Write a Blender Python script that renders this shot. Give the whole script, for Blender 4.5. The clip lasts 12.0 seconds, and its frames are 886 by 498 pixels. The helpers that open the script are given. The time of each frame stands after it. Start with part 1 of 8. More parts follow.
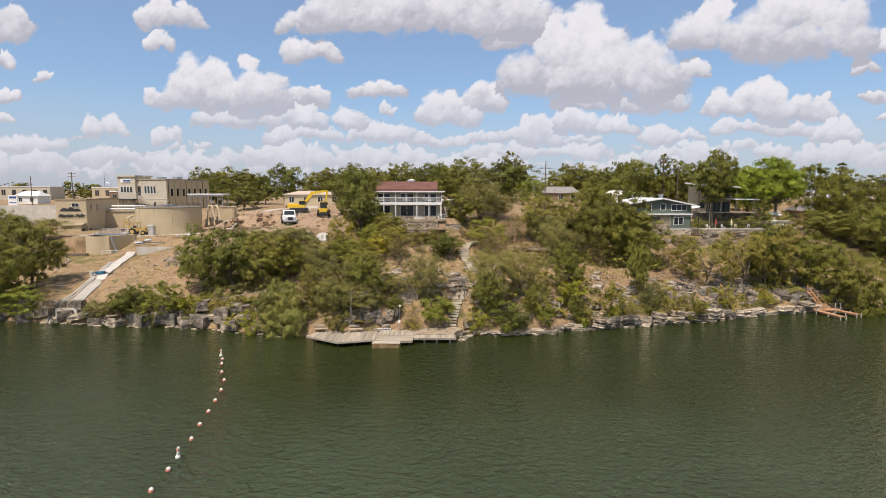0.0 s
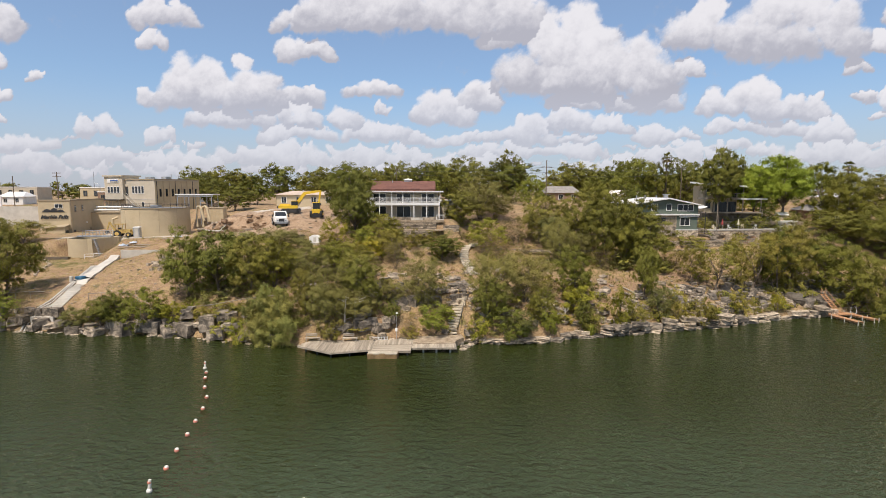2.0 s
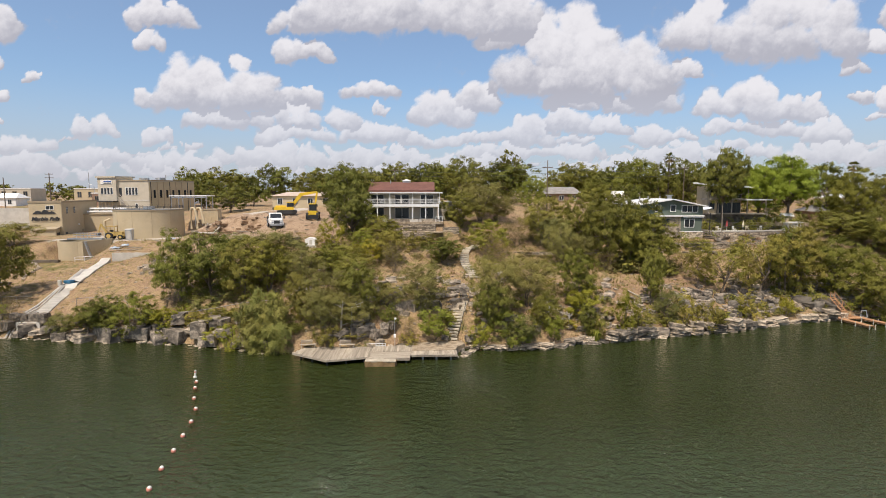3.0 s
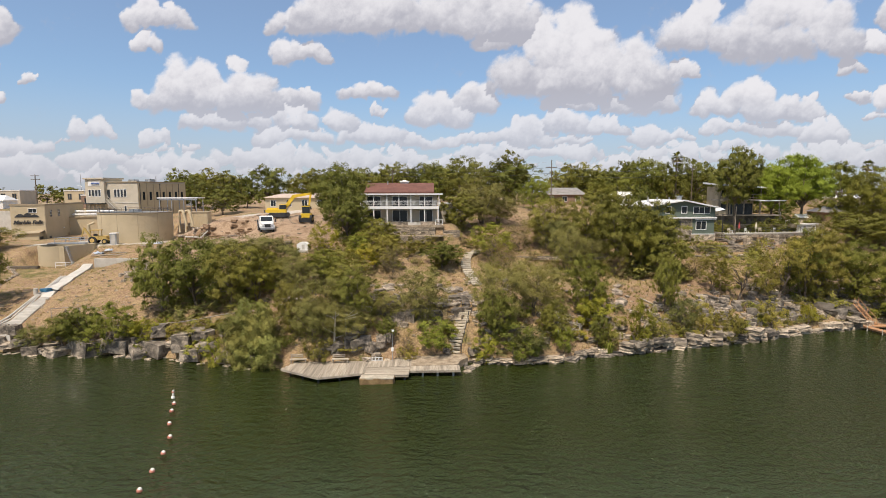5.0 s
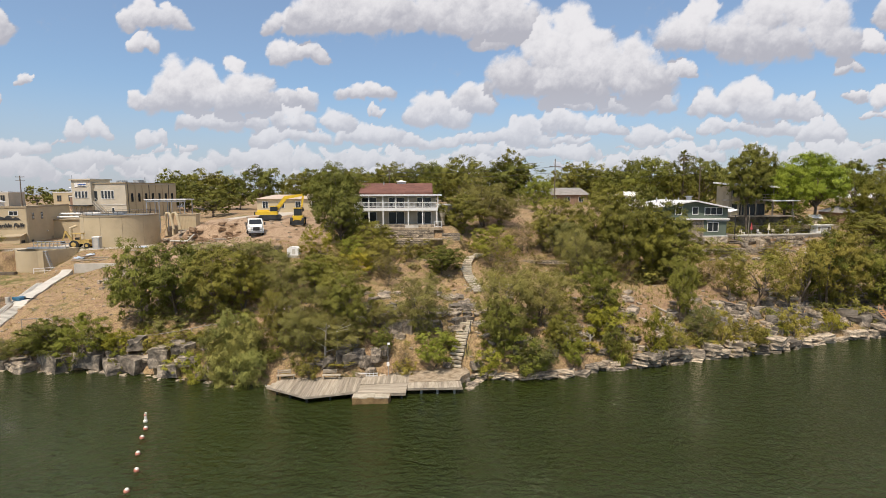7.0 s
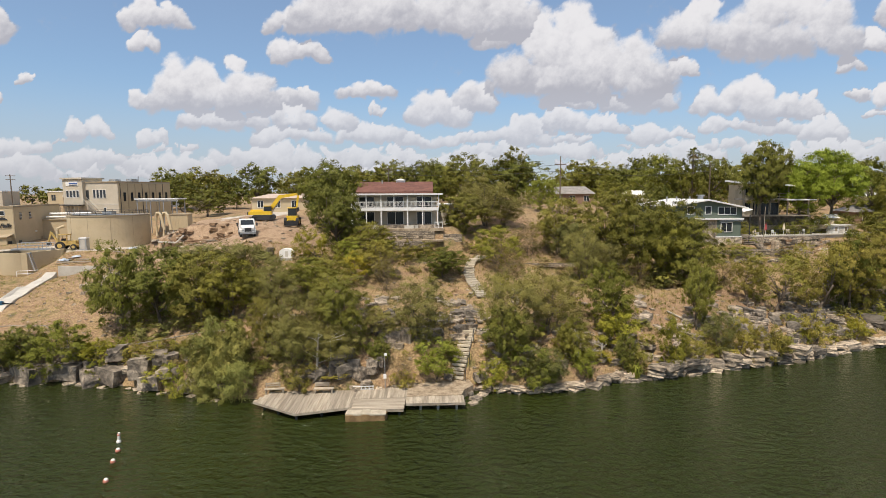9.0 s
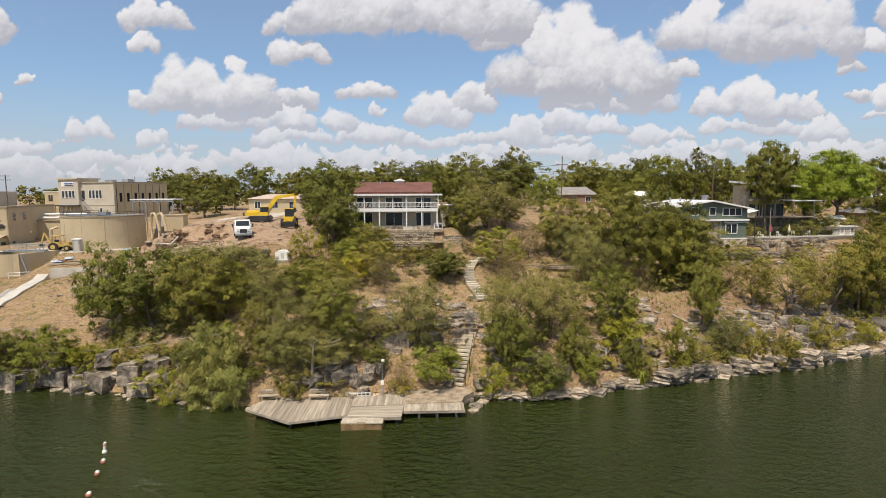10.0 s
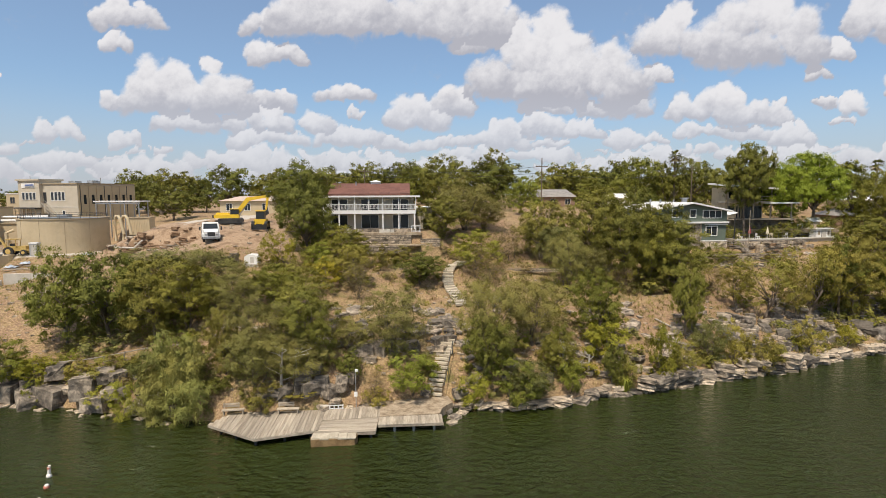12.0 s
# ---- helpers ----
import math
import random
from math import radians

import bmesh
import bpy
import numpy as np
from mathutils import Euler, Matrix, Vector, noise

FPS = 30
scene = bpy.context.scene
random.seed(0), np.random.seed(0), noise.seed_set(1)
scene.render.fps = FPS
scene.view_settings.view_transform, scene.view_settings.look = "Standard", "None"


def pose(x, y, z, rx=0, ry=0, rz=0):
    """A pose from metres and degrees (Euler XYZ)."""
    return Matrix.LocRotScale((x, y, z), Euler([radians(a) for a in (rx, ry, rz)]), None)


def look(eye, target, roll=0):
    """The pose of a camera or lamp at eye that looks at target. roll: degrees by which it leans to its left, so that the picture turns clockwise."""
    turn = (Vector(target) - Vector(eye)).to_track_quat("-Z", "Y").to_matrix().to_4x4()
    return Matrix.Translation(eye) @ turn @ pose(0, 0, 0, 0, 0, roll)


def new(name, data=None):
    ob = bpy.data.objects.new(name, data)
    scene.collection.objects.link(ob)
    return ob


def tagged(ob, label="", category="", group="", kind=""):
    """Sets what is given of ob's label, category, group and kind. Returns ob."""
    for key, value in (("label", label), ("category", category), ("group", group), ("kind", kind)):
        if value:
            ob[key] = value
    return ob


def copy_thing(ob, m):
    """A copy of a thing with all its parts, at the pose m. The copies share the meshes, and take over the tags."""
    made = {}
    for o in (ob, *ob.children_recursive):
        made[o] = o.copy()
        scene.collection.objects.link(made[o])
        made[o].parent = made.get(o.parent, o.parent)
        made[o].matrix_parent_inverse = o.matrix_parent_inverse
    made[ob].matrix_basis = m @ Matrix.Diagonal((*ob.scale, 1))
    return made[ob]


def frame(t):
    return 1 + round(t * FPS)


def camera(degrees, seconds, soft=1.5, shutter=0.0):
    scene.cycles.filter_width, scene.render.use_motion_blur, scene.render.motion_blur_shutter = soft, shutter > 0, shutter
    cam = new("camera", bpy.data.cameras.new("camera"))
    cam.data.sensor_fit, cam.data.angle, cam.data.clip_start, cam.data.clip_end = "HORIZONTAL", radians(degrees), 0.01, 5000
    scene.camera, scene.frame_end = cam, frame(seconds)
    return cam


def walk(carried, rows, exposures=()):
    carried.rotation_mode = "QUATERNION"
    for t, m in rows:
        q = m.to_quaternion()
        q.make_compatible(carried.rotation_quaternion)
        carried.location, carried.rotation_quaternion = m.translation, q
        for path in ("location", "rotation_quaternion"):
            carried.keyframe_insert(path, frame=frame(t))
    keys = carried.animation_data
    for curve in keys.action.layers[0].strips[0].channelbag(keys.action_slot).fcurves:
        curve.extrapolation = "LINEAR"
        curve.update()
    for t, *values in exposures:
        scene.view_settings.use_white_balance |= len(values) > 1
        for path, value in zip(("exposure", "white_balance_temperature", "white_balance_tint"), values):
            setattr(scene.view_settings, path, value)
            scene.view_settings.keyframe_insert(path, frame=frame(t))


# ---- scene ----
cam = camera(80.0, 12.0, 0.5)
PATH = [
    (0, (1.102, -64.964, 19.608), (1.122, -62.976, 19.390), 0.18),
    (0.5, (0.956, -63.993, 19.608), (0.980, -62.005, 19.389), 0.17),
    (1, (0.821, -62.974, 19.615), (0.850, -60.987, 19.397), 0.18),
    (1.5, (0.697, -61.910, 19.627), (0.731, -59.922, 19.406), 0.12),
    (2, (0.585, -60.802, 19.642), (0.623, -58.814, 19.423), 0.10),
    (2.5, (0.485, -59.654, 19.662), (0.527, -57.666, 19.445), 0.05),
    (3, (0.397, -58.472, 19.683), (0.442, -56.484, 19.467), 0.04),
    (5, (0.166, -53.556, 19.781), (0.218, -51.568, 19.568), -0.11),
    (5.5, (0.139, -52.324, 19.804), (0.191, -50.336, 19.592), -0.16),
    (6, (0.122, -51.111, 19.825), (0.177, -49.123, 19.613), -0.17),
    (6.5, (0.117, -49.926, 19.843), (0.176, -47.938, 19.630), -0.22),
    (7, (0.123, -48.777, 19.857), (0.182, -46.789, 19.645), -0.27),
    (9, (0.245, -44.720, 19.859), (0.300, -42.732, 19.643), -0.31),
    (9.5, (0.298, -43.871, 19.842), (0.354, -41.883, 19.630), -0.31),
    (10, (0.358, -43.098, 19.817), (0.413, -41.110, 19.604), -0.28),
    (10.5, (0.424, -42.399, 19.782), (0.471, -40.411, 19.572), -0.30),
    (11, (0.497, -41.776, 19.737), (0.540, -39.787, 19.527), -0.31),
    (11.5, (0.574, -41.223, 19.681), (0.625, -39.235, 19.475), -0.27),
    (11.6, (0.590, -41.121, 19.668), (0.650, -39.132, 19.463), -0.26),
    (11.7, (0.606, -41.021, 19.655), (0.673, -39.033, 19.450), -0.26),
    (11.8, (0.623, -40.924, 19.642), (0.713, -38.936, 19.438), -0.24),
    (11.9, (0.639, -40.829, 19.627), (0.752, -38.842, 19.425), -0.22),
    (12, (0.656, -40.736, 19.613), (0.789, -38.751, 19.411), -0.21),
]
walk(cam, [(t, look(eye, target, roll)) for t, eye, target, roll in PATH], [(0, 0.0, 6400, 14), (5, 0.0, 6450, 13), (9, -0.02, 6500, 11.5), (12, -0.02, 6500, 11.5)])


# ---- daylight ----
SUN_FROM = Vector((-0.21, -0.43, 0.87)).normalized()
lamp = bpy.data.lights.new("sun", "SUN")
lamp.energy, lamp.angle, lamp.color = 4.85, radians(0.53), (1.0, 0.893, 0.738)
sun = new("sun", lamp)
sun.matrix_world = look(SUN_FROM * 100, (0, 0, 0))

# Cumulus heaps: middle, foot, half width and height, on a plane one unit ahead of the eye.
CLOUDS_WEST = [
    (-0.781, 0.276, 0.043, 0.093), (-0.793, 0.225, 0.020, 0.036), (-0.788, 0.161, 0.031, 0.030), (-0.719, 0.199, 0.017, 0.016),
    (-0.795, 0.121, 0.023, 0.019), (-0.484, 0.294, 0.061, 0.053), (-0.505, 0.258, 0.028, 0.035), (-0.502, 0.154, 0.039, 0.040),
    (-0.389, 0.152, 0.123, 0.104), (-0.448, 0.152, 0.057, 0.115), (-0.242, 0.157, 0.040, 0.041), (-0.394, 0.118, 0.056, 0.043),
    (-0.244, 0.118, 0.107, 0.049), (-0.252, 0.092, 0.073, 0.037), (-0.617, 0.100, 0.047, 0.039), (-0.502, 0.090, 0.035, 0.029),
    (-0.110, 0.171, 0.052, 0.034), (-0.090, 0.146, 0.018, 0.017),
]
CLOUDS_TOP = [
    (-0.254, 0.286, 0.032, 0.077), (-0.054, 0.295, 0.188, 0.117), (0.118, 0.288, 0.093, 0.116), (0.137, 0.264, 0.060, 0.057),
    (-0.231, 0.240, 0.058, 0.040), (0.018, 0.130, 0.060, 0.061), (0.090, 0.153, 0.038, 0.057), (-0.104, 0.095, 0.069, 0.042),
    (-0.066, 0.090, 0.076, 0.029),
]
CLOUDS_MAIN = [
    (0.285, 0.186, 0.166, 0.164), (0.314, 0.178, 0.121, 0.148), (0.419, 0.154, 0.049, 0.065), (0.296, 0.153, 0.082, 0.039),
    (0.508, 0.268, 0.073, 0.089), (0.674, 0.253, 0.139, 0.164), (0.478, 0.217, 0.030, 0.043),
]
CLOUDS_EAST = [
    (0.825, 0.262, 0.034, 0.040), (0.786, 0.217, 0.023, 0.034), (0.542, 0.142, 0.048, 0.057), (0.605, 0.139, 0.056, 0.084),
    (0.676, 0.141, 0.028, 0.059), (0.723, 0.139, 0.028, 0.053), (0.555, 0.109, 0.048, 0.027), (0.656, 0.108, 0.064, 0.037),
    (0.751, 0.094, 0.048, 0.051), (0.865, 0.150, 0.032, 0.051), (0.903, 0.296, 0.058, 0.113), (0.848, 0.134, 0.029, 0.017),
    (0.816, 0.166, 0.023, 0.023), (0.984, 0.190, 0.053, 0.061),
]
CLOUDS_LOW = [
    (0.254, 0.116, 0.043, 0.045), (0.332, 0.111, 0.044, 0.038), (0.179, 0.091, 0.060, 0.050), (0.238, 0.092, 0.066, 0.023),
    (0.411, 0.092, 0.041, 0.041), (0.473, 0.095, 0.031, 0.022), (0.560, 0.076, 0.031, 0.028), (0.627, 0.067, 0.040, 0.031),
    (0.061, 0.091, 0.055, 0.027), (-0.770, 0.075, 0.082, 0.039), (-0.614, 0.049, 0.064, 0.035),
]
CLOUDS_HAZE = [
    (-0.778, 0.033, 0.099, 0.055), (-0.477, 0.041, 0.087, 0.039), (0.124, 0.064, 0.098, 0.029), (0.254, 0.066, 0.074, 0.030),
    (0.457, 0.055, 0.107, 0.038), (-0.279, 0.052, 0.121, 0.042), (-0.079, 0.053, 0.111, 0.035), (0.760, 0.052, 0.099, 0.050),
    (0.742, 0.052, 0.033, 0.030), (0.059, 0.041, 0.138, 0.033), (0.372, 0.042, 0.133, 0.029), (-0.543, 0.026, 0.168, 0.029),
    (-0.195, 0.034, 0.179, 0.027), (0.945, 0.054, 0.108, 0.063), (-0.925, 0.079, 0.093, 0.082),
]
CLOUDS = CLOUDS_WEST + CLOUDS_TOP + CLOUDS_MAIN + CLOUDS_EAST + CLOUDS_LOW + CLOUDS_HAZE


class Nodes:
    """A short hand for node trees."""

    def __init__(self, tree):
        self.tree = tree
        tree.nodes.clear()

    def put(self, socket, value):
        if isinstance(value, bpy.types.NodeSocket):
            self.tree.links.new(value, socket)
        else:
            socket.default_value = value

    def add(self, kind, props=(), **inputs):
        node = self.tree.nodes.new(kind)
        if "operation" in props:
            node.operation = props["operation"]
        if "use_clamp" in props:
            node.use_clamp = props["use_clamp"]
        if "smooth" in props:
            node.interpolation_type = "SMOOTHSTEP"
        for key, value in inputs.items():
            self.put(node.inputs[int(key[1:]) if key[0] == "i" and key[1:].isdigit() else key.replace("_", " ")], value)
        return node

    def math(self, op, a, b=0.0, clamp=False):
        return self.add("ShaderNodeMath", {"operation": op, "use_clamp": clamp}, i0=a, i1=b).outputs[0]

    def vec(self, op, a, b=(0, 0, 0), out=0):
        return self.add("ShaderNodeVectorMath", {"operation": op}, i0=a, i1=b).outputs[out]

    def noise(self, at, scale, detail=4.0, rough=0.55, warp=0.0):
        return self.add("ShaderNodeTexNoise", {}, Vector=at, Scale=scale, Detail=detail, Roughness=rough, Distortion=warp).outputs[0]

    def ramp(self, value, lo, hi, a=0.0, b=1.0):
        return self.add("ShaderNodeMapRange", ("smooth",), i0=value, i1=lo, i2=hi, i3=a, i4=b).outputs[0]

    def mix(self, fac, a, b):
        node = self.tree.nodes.new("ShaderNodeMix")
        node.data_type = "RGBA"
        for n, v in ((0, fac), (6, a), (7, b)):
            self.put(node.inputs[n], (*v, 1) if isinstance(v, tuple) and len(v) == 3 else v)
        return node.outputs[2]


def wavy(x, y, octaves, seed, gain=0.55):
    """Fractal value noise from 0 to 1 at arrays of places."""
    total, size, norm = 0.0, 1.0, 0.0
    grid = np.random.default_rng(seed).random((256, 256))
    for k in range(octaves):
        a, b = x * 2**k + 17.3 * k, y * 2**k + 9.1 * k
        i, j = np.floor(a).astype(int), np.floor(b).astype(int)
        s, t = a - i, b - j
        s, t = s * s * s * (s * (s * 6 - 15) + 10), t * t * t * (t * (t * 6 - 15) + 10)
        at = lambda m, n: grid[(i + m) % 256, (j + n) % 256]  # noqa: E731
        total = total + size * ((at(0, 0) * (1 - s) + at(1, 0) * s) * (1 - t) + (at(0, 1) * (1 - s) + at(1, 1) * s) * t)
        norm, size = norm + size, size * gain
    return total / norm


def make_sky():
    """Blue daylight with a pale horizon, and scattered cloud outside the bank of cumulus ahead."""
    world = bpy.data.worlds.new("sky")
    scene.world = world
    world.use_nodes = True
    n = Nodes(world.node_tree)
    node = n.add("ShaderNodeTexSky")
    node.sky_type, node.sun_disc, node.altitude = "NISHITA", False, 200
    node.sun_elevation, node.sun_rotation = math.asin(SUN_FROM.z), math.atan2(SUN_FROM.x, SUN_FROM.y) % 6.2832
    node.air_density, node.dust_density, node.ozone_density = 1.0, 0.7, 1.6
    way = n.add("ShaderNodeTexCoord").outputs["Generated"]
    xyz = n.add("ShaderNodeSeparateXYZ", {}, Vector=way).outputs
    blue = n.vec("MULTIPLY", node.outputs[0], (0.112, 0.148, 0.166))
    blue = n.mix(0.25, blue, (0.66, 0.735, 0.85))
    pale = n.mix(n.ramp(xyz[2], 0.20, 0.0, 0.0, 0.72), blue, (0.60, 0.61, 0.69))
    wide = n.vec("MULTIPLY", way, (3.0, 3.0, 6.0))
    high = n.math("MULTIPLY", n.ramp(n.noise(wide, 1.0, 6.0, 0.55), 0.44, 0.62), n.math("SUBTRACT", 1.0, n.ramp(xyz[1], 0.3, 0.62)))
    high = n.math("MULTIPLY", high, n.ramp(xyz[2], 0.0, 0.1))
    seen = n.mix(high, pale, (0.82, 0.81, 0.80))
    back = n.add("ShaderNodeBackground", {}, Color=seen, Strength=0.81)
    n.tree.links.new(back.outputs[0], n.add("ShaderNodeOutputWorld").inputs[0])


def make_clouds():
    """A bank of cumulus far beyond the land: heaps of rounded puffs on flat, shaded feet, with ragged thin edges."""
    us, vs = np.linspace(-1.02, 1.1, 640), np.linspace(-0.005, 0.46, 170)
    u, v = np.meshgrid(us, vs)
    wu = u + (wavy(u * 22, v * 22, 5, 5, 0.6) - 0.5) * 0.040
    wv = v + (wavy(u * 22 + 40, v * 22, 5, 6, 0.6) - 0.5) * 0.034
    dense, depth, rise = np.zeros_like(u), np.zeros_like(u), np.zeros_like(u)
    rng = random.Random(3)
    heaps = list(CLOUDS)
    # ever smaller heaps towards the horizon
    for row, often in ((0.086, 0.25), (0.070, 0.5), (0.056, 0.55), (0.044, 0.5)):
        at = -1.02
        while at < 1.1:
            wide = row * rng.uniform(0.22, 0.62)
            if rng.random() < often:
                heaps.append((at, row + rng.uniform(-0.008, 0.008), wide, wide * rng.uniform(0.2, 0.34)))
            at += wide * rng.uniform(1.1, 1.9)
    for cu, foot, half, tall in heaps:
        count = int(8 + 16 * min(3.5, half / tall))
        for k in range(count):
            t = rng.uniform(-0.96, 0.96)
            dome = tall * (1 - abs(t) ** 3.2) ** 0.6 * rng.uniform(0.55, 1.0)
            r = min(tall * rng.uniform(0.13, 0.42), half * 0.5, 0.042)
            pu, pv = cu + t * (half - r * 0.5), foot + max(r * 0.45, (dome - r * rng.uniform(0.8, 1.1)) * (1.0 if k % 2 else rng.random()))
            i0, i1 = np.searchsorted(us, (pu - r * 2.2, pu + r * 2.2))
            j0, j1 = np.searchsorted(vs, (pv - r * 2.2, pv + r * 2.2))
            if i1 - i0 < 2 or j1 - j0 < 2:
                continue
            box = (slice(j0, j1), slice(i0, i1))
            du, dv = (wu[box] - pu) / r, (wv[box] - pv) / r
            below = np.clip((foot - wv[box]) / (0.16 * tall + 0.004), 0, 1)
            w = np.clip(1.0 - (du**2 + dv**2) / 1.7, 0, 1) * (1 - below)
            ball = np.sqrt(np.clip(1.25 - du**2 - dv**2, 0, None)) * r
            dense[box] = np.maximum(dense[box], w)
            new_top = ball > depth[box]
            depth[box] = np.where(new_top, ball, depth[box])
            share = np.clip((wv[box] - foot) / max(tall, 0.02), 0, 1.1)
            rise[box] = np.where(new_top, share, rise[box])
    # light on the rounded heads from high on the left, from behind the viewer
    gv, gu = np.gradient(depth, vs, us)
    size = np.sqrt(1 + (0.55 * gu) ** 2 + (0.55 * gv) ** 2)
    shade = (0.55 * gu * 0.35 - 0.55 * gv * 0.72 + 0.60) / size
    lit = 0.30 * np.clip(shade, -0.4, 1) + 0.74 * np.clip(rise, 0, 1) ** 0.6
    low = np.clip((0.19 - v) / 0.15, 0, 1)
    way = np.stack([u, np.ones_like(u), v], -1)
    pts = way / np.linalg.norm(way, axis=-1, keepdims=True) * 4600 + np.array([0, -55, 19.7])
    w = len(us)
    k = np.arange(len(us) * (len(vs) - 1)).reshape(len(vs) - 1, w)[:, :-1].ravel()
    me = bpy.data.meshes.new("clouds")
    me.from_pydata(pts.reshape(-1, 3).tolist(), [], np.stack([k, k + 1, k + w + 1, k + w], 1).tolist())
    for name, field in (("dense", dense), ("lit", lit), ("low", low)):
        me.attributes.new(name, "FLOAT", "POINT").data.foreach_set("value", field.ravel().astype(np.float32))
    m = bpy.data.materials.new("cumulus")
    m.use_nodes = True
    n = Nodes(m.node_tree)

    def field(name):
        node = n.add("ShaderNodeAttribute")
        node.attribute_name = name
        return node.outputs["Fac"]

    at = n.add("ShaderNodeTexCoord").outputs["Object"]
    fine = n.noise(at, 0.0085, 7.0, 0.62)
    wisp = n.noise(at, 0.0022, 5.0, 0.6)
    edge = n.math("ADD", n.math("MULTIPLY", n.math("SUBTRACT", fine, 0.5), 1.05), n.math("MULTIPLY", n.math("SUBTRACT", wisp, 0.5), 0.8))
    alpha = n.ramp(n.math("ADD", field("dense"), edge), 0.12, 0.72)
    lit = n.math("ADD", field("lit"), n.math("MULTIPLY", n.math("SUBTRACT", n.noise(at, 0.0075, 7.0, 0.65), 0.5), 0.85))
    colour = n.mix(n.ramp(lit, 0.12, 0.88), (0.50, 0.50, 0.545), (0.90, 0.885, 0.885))
    low = field("low")
    colour = n.mix(n.math("MULTIPLY", low, 0.5), colour, (0.73, 0.72, 0.765))
    both = n.math("MULTIPLY", alpha, n.math("SUBTRACT", 0.95, n.math("MULTIPLY", low, 0.25)))
    glow = n.add("ShaderNodeEmission", {}, Color=colour, Strength=0.95)
    clear = n.add("ShaderNodeBsdfTransparent")
    out = n.add("ShaderNodeMixShader", {}, i0=both, i1=clear.outputs[0], i2=glow.outputs[0])
    n.tree.links.new(out.outputs[0], n.add("ShaderNodeOutputMaterial").inputs[0])
    me.materials.append(m)
    me.polygons.foreach_set("use_smooth", [True] * len(me.polygons))
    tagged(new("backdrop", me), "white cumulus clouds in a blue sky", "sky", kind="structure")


make_sky()
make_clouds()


# ---- materials ----
def surface(name, a, b, scale=2.0, rough=0.8, bump=0.15, metal=0.0, fine=12.0, stain=None, spread=0.12, leaf=0.0, grime=0.0):
    """A worn surface: two tones mottled at a large and a small scale, a faint stain colour, relief, and a slight change from piece to piece."""
    m = bpy.data.materials.new(name)
    m.use_nodes = True
    n = Nodes(m.node_tree)
    at = n.add("ShaderNodeTexCoord").outputs["Object"]
    pick = n.add("ShaderNodeObjectInfo").outputs["Random"]
    at = n.vec("ADD", at, n.add("ShaderNodeVectorMath", {"operation": "SCALE"}, i0=(37.0, 19.0, 53.0), Scale=pick).outputs[0])
    big, small = n.noise(at, scale, 5.0, 0.6), n.noise(at, fine, 5.0, 0.65)
    tone = n.math("ADD", n.math("MULTIPLY", big, 0.6), n.math("MULTIPLY", small, 0.4))
    colour = n.mix(n.ramp(tone, 0.35, 0.65), a, b)
    if stain:
        colour = n.mix(n.math("MULTIPLY", n.ramp(n.noise(at, scale * 0.6, 6.0, 0.7, 0.6), 0.55 - grime * 0.15, 0.72 - grime * 0.12), 0.65 + 0.25 * grime), colour, stain)
    if spread:
        gain = n.math("ADD", n.math("MULTIPLY", pick, 2 * spread), 1 - spread)
        colour = n.add("ShaderNodeVectorMath", {"operation": "SCALE"}, i0=colour, Scale=gain).outputs[0]
    relief = n.add("ShaderNodeBump", {}, Strength=min(1.0, bump * 2), Distance=0.03, Height=small).outputs[0]
    bsdf = n.add("ShaderNodeBsdfPrincipled", {}, Base_Color=colour, Roughness=n.ramp(small, 0.2, 0.8, max(0.02, rough - 0.12), min(1.0, rough + 0.12)), Metallic=metal, Normal=relief)
    out = bsdf.outputs[0]
    if leaf:
        thin = n.add("ShaderNodeBsdfTranslucent", {}, Color=colour)
        out = n.add("ShaderNodeMixShader", {}, i0=leaf, i1=out, i2=thin.outputs[0]).outputs[0]
    n.tree.links.new(out, n.add("ShaderNodeOutputMaterial").inputs[0])
    return m


def leaves(name, a, b, dry):
    """Foliage: each leaf its own green, with dry ones among them."""
    m = bpy.data.materials.new(name)
    m.use_nodes = True
    n = Nodes(m.node_tree)
    pick = n.add("ShaderNodeObjectInfo").outputs["Random"]
    one = n.add("ShaderNodeNewGeometry").outputs["Random Per Island"]
    at = n.add("ShaderNodeTexCoord").outputs["Object"]
    colour = n.mix(n.math("ADD", n.math("MULTIPLY", one, 0.26), n.math("MULTIPLY", n.noise(at, 7.0, 3.0), 0.74)), tuple(c * 0.72 for c in a), tuple(c * 0.9 for c in b))
    colour = n.mix(n.math("MULTIPLY", n.ramp(n.noise(at, 0.55, 4.0), 0.5, 0.75), 0.45), colour, dry)
    colour = n.add("ShaderNodeVectorMath", {"operation": "SCALE"}, i0=colour, Scale=n.math("ADD", n.math("MULTIPLY", pick, 0.5), 0.8)).outputs[0]
    hue = n.math("FRACT", n.math("MULTIPLY", pick, 7.31))
    colour = n.vec("MULTIPLY", colour, n.mix(hue, (0.71, 0.745, 0.60), (1.0, 0.90, 0.71)))
    bsdf = n.add("ShaderNodeBsdfPrincipled", {}, Base_Color=colour, Roughness=0.65, Specular_IOR_Level=0.22)
    thin = n.add("ShaderNodeBsdfTranslucent", {}, Color=colour)
    out = n.add("ShaderNodeMixShader", {}, i0=0.04, i1=bsdf.outputs[0], i2=thin.outputs[0]).outputs[0]
    n.tree.links.new(out, n.add("ShaderNodeOutputMaterial").inputs[0])
    return m


